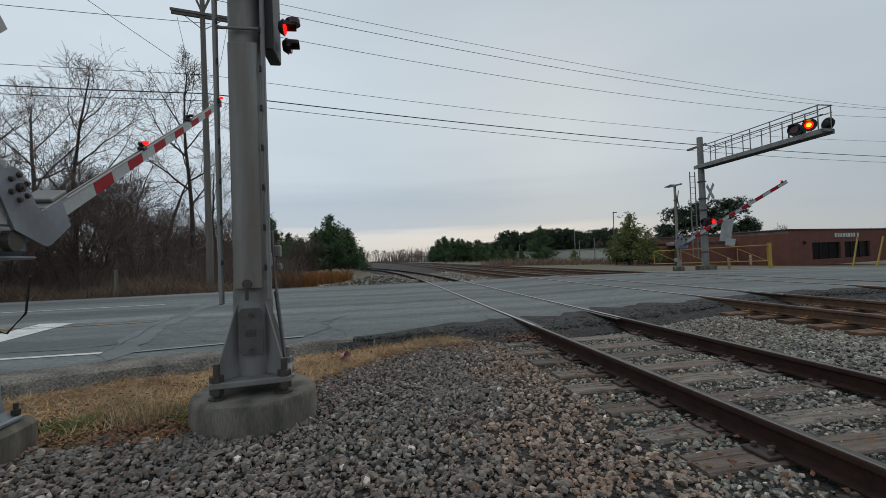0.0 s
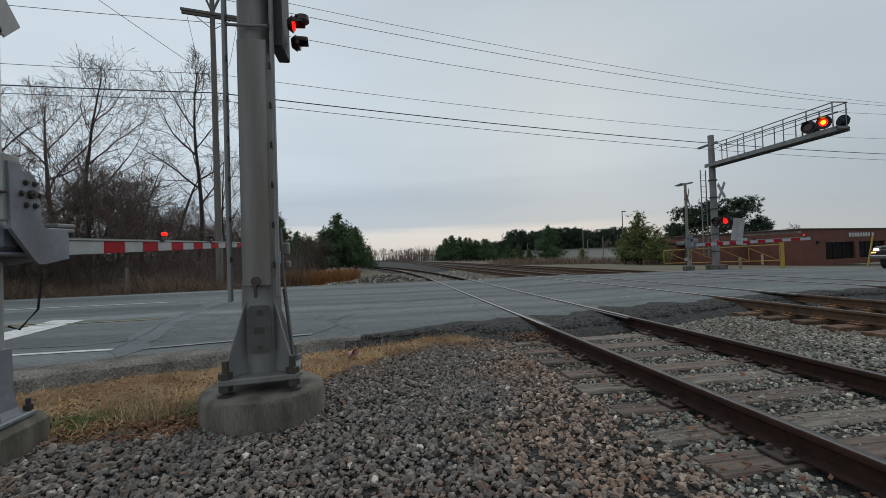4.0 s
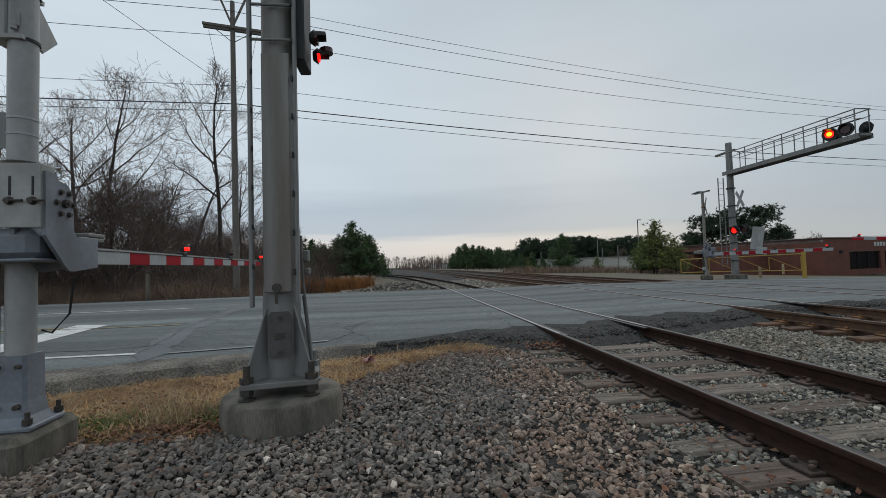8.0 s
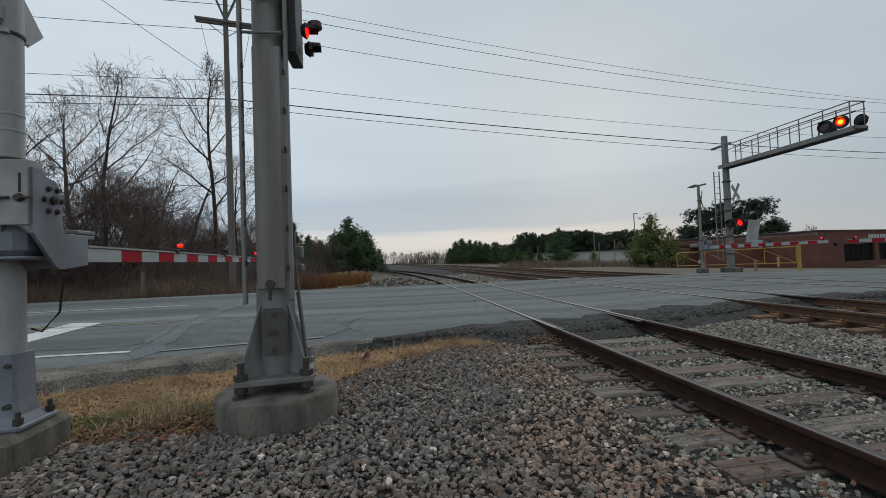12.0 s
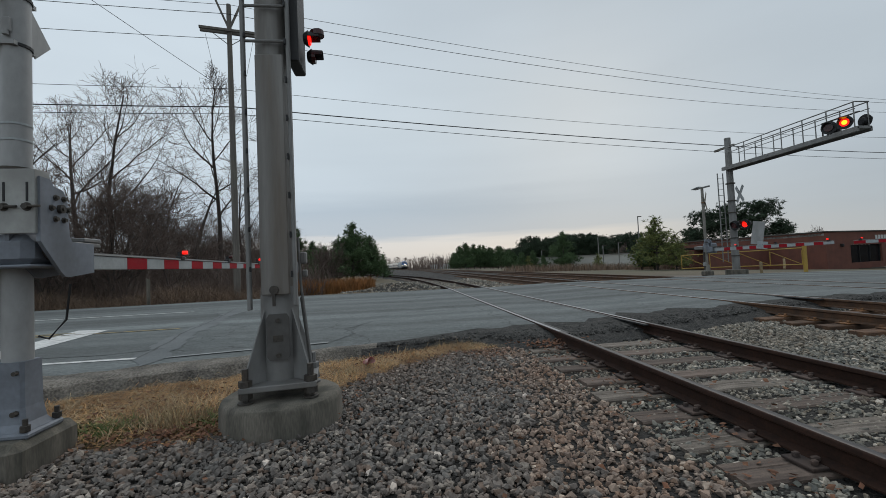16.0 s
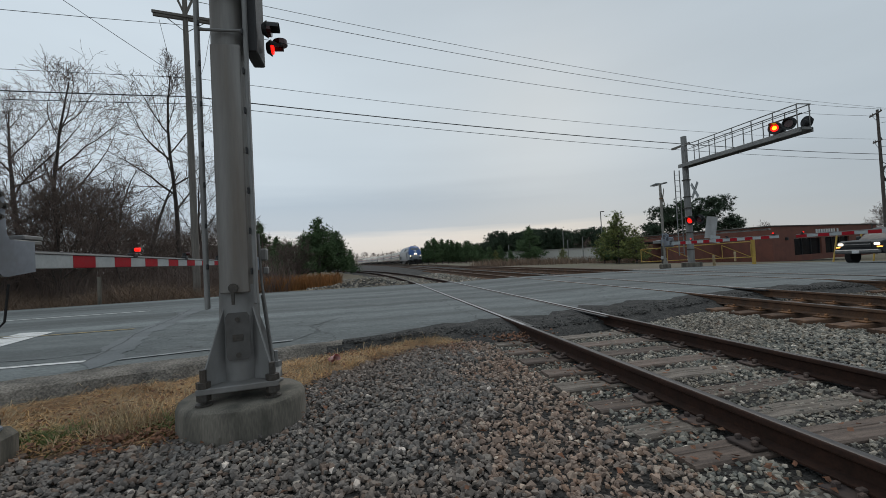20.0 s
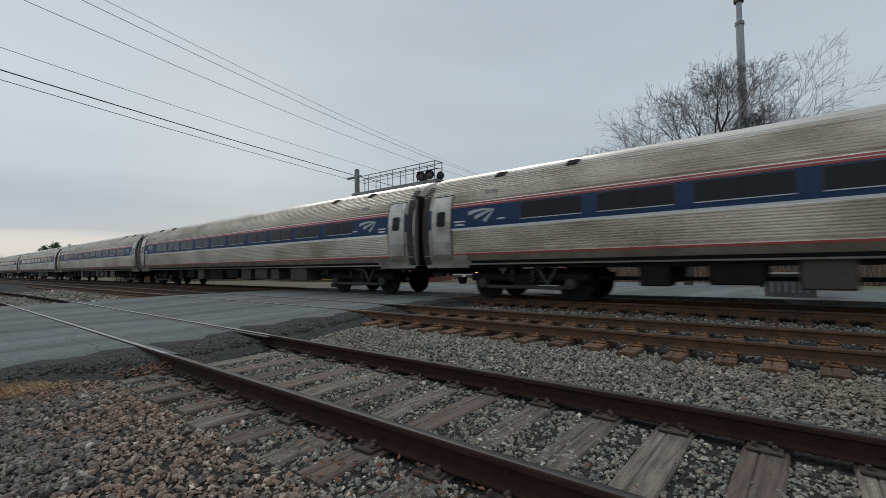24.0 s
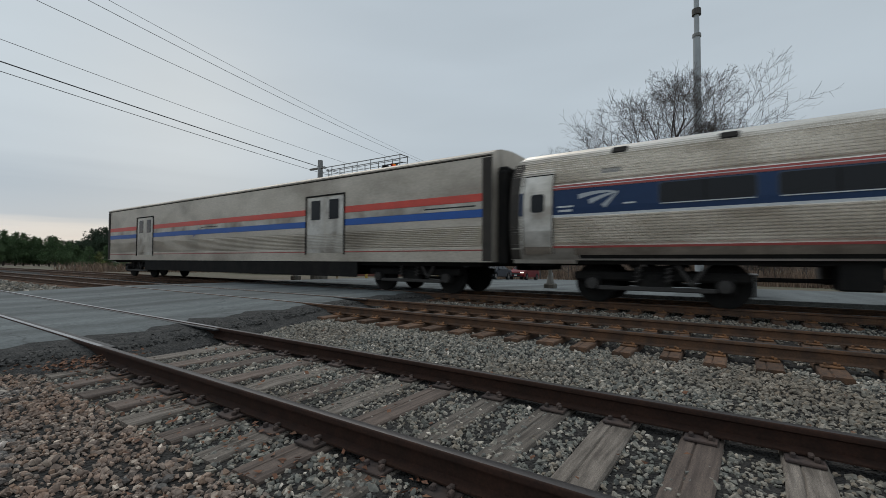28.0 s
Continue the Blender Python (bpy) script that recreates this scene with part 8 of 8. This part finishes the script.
# ---- gravel, leaves and litter ----
def chip(seed):
    """A flat angular crushed stone about 2 across, as vertices and triangles."""
    rnd = random.Random(seed)
    bm = bmesh.new()
    for k in range(10):
        a, h = 2 * math.pi * (k + rnd.uniform(-0.35, 0.35)) / 5, (-1 if k < 5 else 1)
        w = rnd.uniform(0.6, 1.15) * (1.0 if h < 0 else rnd.uniform(0.45, 1.0))
        bm.verts.new((w * math.cos(a), w * math.sin(a) * 0.78, h * rnd.uniform(0.22, 0.48)))
    bmesh.ops.convex_hull(bm, input=bm.verts)
    bmesh.ops.triangulate(bm, faces=bm.faces)
    bmesh.ops.delete(bm, geom=[v for v in bm.verts if not v.link_faces], context="VERTS")
    bm.verts.index_update()
    out = np.array([v.co[:] for v in bm.verts]), np.array([[v.index for v in f.verts] for f in bm.faces])
    bm.free()
    return out


CHIPS = [chip(k) for k in range(36)]


def gravel(name, spots, mat, label, sizes, seed):
    rng = np.random.default_rng(seed)
    spots = np.array(spots)
    kinds = rng.integers(0, len(CHIPS), len(spots))
    all_v, all_f, at = [], [], 0
    for k, (cv, cf) in enumerate(CHIPS):
        where = spots[kinds == k]
        n = len(where)
        if not n:
            continue
        size = rng.uniform(*sizes, n) * rng.choice([0.55, 0.75, 1.0, 1.0, 1.3], n)
        sh = cv[None] * (size[:, None] * np.stack([rng.uniform(0.85, 1.2, n), rng.uniform(0.75, 1.1, n), rng.uniform(0.7, 1.2, n)], 1))[:, None, :]
        for ang, (i, j) in ((rng.normal(0, 0.42, n), (1, 2)), (rng.normal(0, 0.42, n), (0, 2)), (rng.uniform(0, 2 * np.pi, n), (0, 1))):
            u, v = sh[:, :, i].copy(), sh[:, :, j].copy()
            co, si = np.cos(ang)[:, None], np.sin(ang)[:, None]
            sh[:, :, i], sh[:, :, j] = u * co - v * si, u * si + v * co
        all_v.append((sh + where[:, None, :]).reshape(-1, 3))
        all_f.append((cf[None] + (at + np.arange(n) * len(cv))[:, None, None]).reshape(-1, 3))
        at += n * len(cv)
    me = bpy.data.meshes.new(name)
    me.from_pydata(np.concatenate(all_v).tolist(), [], np.concatenate(all_f).tolist())
    me.materials.append(mat)
    ob = new(name, me)
    return tagged(ob, label, "gravel", "", "stuff")


def scatter(n, x0, x1, y0, y1, keep, lift, seed):
    rnd = random.Random(seed)
    out = []
    for _ in range(n):
        x, y = rnd.uniform(x0, x1), rnd.uniform(y0, y1)
        if keep(x, y):
            out.append((x, y, ground_z(x, y) + lift * rnd.uniform(0.2, 1.0)))
    return out


def off_verge(x, y):
    return y < lerp(x, NEAR) - verge_depth(x) * (0.98 + 0.2 * noise.noise((x * 3, y * 3, 2))) - 0.1 and (x + 3.25) ** 2 + (y - 3.5) ** 2 > 0.2 and not (-5.28 < x < -4.64 and 2.74 < y < 3.38)


def rusty(x, y):
    return x > -1.3 + 0.9 * noise.noise((x * 0.9, y * 0.9, 11)) + 0.5 * noise.noise((x * 9, y * 9, 5))


gravel("ballast", scatter(38000, -5.6, -0.58, 0.5, 6.3, lambda x, y: off_verge(x, y) and not rusty(x, y), 0.03, 1), STONE, "coarse grey crushed stone ballast", (0.016, 0.033), 1)
gravel("ballast", scatter(38000, -5.6, -0.58, -1.5, 6.3, lambda x, y: off_verge(x, y) and rusty(x, y), 0.02, 7), STONERUST, "brown rust-dusted ballast beside the siding", (0.014, 0.03), 7)
gravel("ballast", scatter(24000, -0.62, 2.15, -4.6, 6.3, lambda x, y: y < lerp(x, NEAR) - 0.35 and min(abs(x), abs(x - 1.505)) > 0.1, 0.012, 2), STONEPALE, "grey ballast between the siding's ties", (0.014, 0.028), 2)
gravel("ballast", scatter(22000, 2.1, 3.95, -6, 6.9, lambda x, y: y < lerp(x, NEAR) - 0.3, 0.02, 3), STONEPALE, "pale grey-green ballast between the tracks", (0.016, 0.033), 3)
gravel("ballast", scatter(24000, 3.9, 12, -7, 7.2, lambda x, y: y < lerp(x, NEAR) - 0.3 and min(abs(x - 4.25), abs(x - 5.755), abs(x - 8.75), abs(x - 10.25)) > 0.12, 0.02, 4), STONEPALE, "pale ballast along the main tracks", (0.018, 0.034), 4)
rubble = []
rr = random.Random(31)
for _ in range(6500):
    x = rr.uniform(-2.6, 11.5)
    y = lerp(x, NEAR) + broken(x) * (rr.random() ** 1.5 * 0.9 - 0.28)
    if min(abs(x - q) for q in (0, 1.505, 4.2475, 5.7525, 8.7475, 10.2525)) > 0.11:
        rubble.append((x, y, road_z(x, y) - sag(x, y) - (0.004 if y > lerp(x, NEAR) else 0.1)))
gravel("broken_asphalt", rubble, TARSTONE, "dark crumbled asphalt along the road's edge", (0.012, 0.03), 12)
mound = []
rm = random.Random(9)
for _ in range(5200):
    x, y = rm.uniform(-5.2, 3.9), rm.uniform(19.6, 34)
    z = ground_z(x, y) + (0.42 * math.exp(-((x + 2.2) / 1.6) ** 2 - ((y - 22.4) / 1.5) ** 2) if x < 1 else 0)
    mound.append((x, y, z + rm.uniform(0, 0.05)))
gravel("ballast", mound, STONEPALE, "pale heaps of ballast beside the spur", (0.05, 0.1), 5)
# Sheet under the pale stones; its dark colour carries the shade between them.
pile = grid(steps((-6.2, 1.6, 0.4)), steps((19.7, 27, 0.4)), lambda x, y: ground_z(x, y) + 0.42 * math.exp(-((x + 2.2) / 1.6) ** 2 - ((y - 22.4) / 1.5) ** 2) - 0.004)
tagged(part("ballast_heap", pile, GRAVELSHADE), "dark bed of a low pale ballast heap, gap shade in its colour", "gravel", "", "stuff")


def leaves(n, place, seed, mat=LEAF, size=0.024, label="scattered dead leaves on the ballast"):
    rnd = random.Random(seed)
    m = Mesh()
    for _ in range(n):
        x, y, z = place(rnd)
        a, s = rnd.uniform(0, 6.3), size * rnd.uniform(0.5, 1.2)
        c, d = math.cos(a) * s, math.sin(a) * s
        t = [rnd.uniform(-0.4, 0.7) * s for _ in range(4)]
        o = len(m.v)
        m.v += [(x + c, y + d, z + t[0]), (x - d * 0.6, y + c * 0.6, z + t[1]), (x - c, y - d, z + t[2]), (x + d * 0.6, y - c * 0.6, z + t[3])]
        m.f += [(o, o + 1, o + 2), (o, o + 2, o + 3)]
    return tagged(part("fallen_leaves", m, mat), label, "leaves", "", "stuff")


leaves(420, lambda q: (q.gauss(-0.25, 0.16), q.uniform(-1.5, 6.3), -0.175 + q.uniform(0.0, 0.03)), 41)
leaves(260, lambda q: (q.gauss(-0.15, 0.25), 5.75 + q.gauss(0, 0.22), -0.15 + q.uniform(0, 0.05)), 42, LEAF, 0.03, "drift of orange leaves against the road's edge")
leaves(420, lambda q: (q.uniform(-5.0, -2.6), max(3.3, q.gauss(4.0, 0.4)), -0.17 + q.uniform(0.0, 0.06)), 43, LEAF, 0.022, "brown leaves caught in the dry grass")
leaves(160, lambda q: (q.uniform(-4.5, 2.0), q.uniform(0.8, 5.5), -0.16 + q.uniform(0.0, 0.03)), 44)
leaves(110, lambda q: (q.uniform(0.1, 3.8), q.uniform(-3, 5.5), -0.16 + q.uniform(0.0, 0.03)), 45)

leaves(420, lambda q: (q.gauss(-3.95, 0.3), q.gauss(3.3, 0.13), -0.165 + q.uniform(0.0, 0.03)), 46, LEAF, 0.024, "red-brown leaves heaped beside the footing")
leaves(260, lambda q: (q.uniform(-2.9, -0.9), q.gauss(0, 0.12) + 5.2 + 0.55 * (q.random()), -0.165 + q.uniform(0.0, 0.03)), 47, LEAF, 0.022)
cup = thing("crushed_cup", pose(-2.71, 5.22, -0.13, 70, 12, 35), "crushed red and white paper cup in the grass", "cup")
cm = Mesh()
for i, (rad, z) in enumerate(((0.035, 0), (0.042, 0.05), (0.036, 0.09), (0.05, 0.14))):
    cm.v += [(rad * math.cos(a) * (1 + 0.2 * math.sin(3 * a + i)), rad * math.sin(a) * 0.8, z) for a in [2 * math.pi * k / 12 for k in range(12)]]
for i in range(3):
    cm.f += [(i * 12 + k, i * 12 + (k + 1) % 12, i * 12 + 12 + (k + 1) % 12, i * 12 + 12 + k) for k in range(12)]
cm.f.append(tuple(range(12)))
part("cup", cm, material("cup_pink", (0.55, 0.2, 0.19), 0.7, 0, (0.62, 0.5, 0.48), 12, 0.9, 40, 0.1), cup, smooth=60)


# ---- motion ----
def motions():
    for ob, lead, half in train:
        ride(ob, lead, half)
    falls = ((0, 29), (0.3, 23), (0.6, 18.6), (1.0, 13.8), (1.3, 12), (1.6, 11), (2.0, 9.6), (2.6, 7), (3.0, 5.5), (3.5, 3.8), (4.3, 1.4), (5.2, 0), (28, 0))
    later = ((0, 20.5), (0.5, 14.5), (1.0, 8.5), (1.5, 7.8), (2.0, 7), (2.5, 5), (3.0, 3.2), (3.5, 1.6), (4.5, 0), (28, 0))
    for arm, rows in ((arm_1, falls), (arm_2, later)):
        p = arm.matrix_basis.translation.copy()
        walk(arm, [(t, pose(*p, a, 0, 0)) for t, a in rows])
    for arm in (arm_3,):
        p = arm.matrix_basis.translation.copy()
        walk(arm, [(t, pose(*p, a, 0, 0)) for t, a in ((0, 80), (2.5, 80), (4.0, 48), (5.0, 31), (5.5, 25), (6.0, 19.5), (6.5, 13), (7.0, 7), (7.6, 4), (8.5, 1.5), (9.5, 0), (28, 0))])
    # the added flaps that make the lights flash: open for half of each beat
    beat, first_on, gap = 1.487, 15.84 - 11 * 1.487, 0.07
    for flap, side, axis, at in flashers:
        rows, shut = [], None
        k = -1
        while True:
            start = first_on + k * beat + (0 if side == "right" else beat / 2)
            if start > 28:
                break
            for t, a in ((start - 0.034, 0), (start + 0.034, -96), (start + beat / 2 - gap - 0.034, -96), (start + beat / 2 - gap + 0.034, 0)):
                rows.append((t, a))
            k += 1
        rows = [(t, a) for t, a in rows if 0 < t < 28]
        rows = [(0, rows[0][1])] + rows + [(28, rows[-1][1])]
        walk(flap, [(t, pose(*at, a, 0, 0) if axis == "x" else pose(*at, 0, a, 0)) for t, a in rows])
    # the truck rolls up and stops at the line
    walk(truck, [(t, pose(24.5 + d, 17.2, -0.36 - 0.035 * d, 0, 1.2, 4)) for t, d in ((0, 11.0), (0.5, 7.4), (1.0, 4.4), (1.5, 2.2), (2.0, 0.8), (2.5, 0.2), (3.0, 0), (28, 0))])


motions()
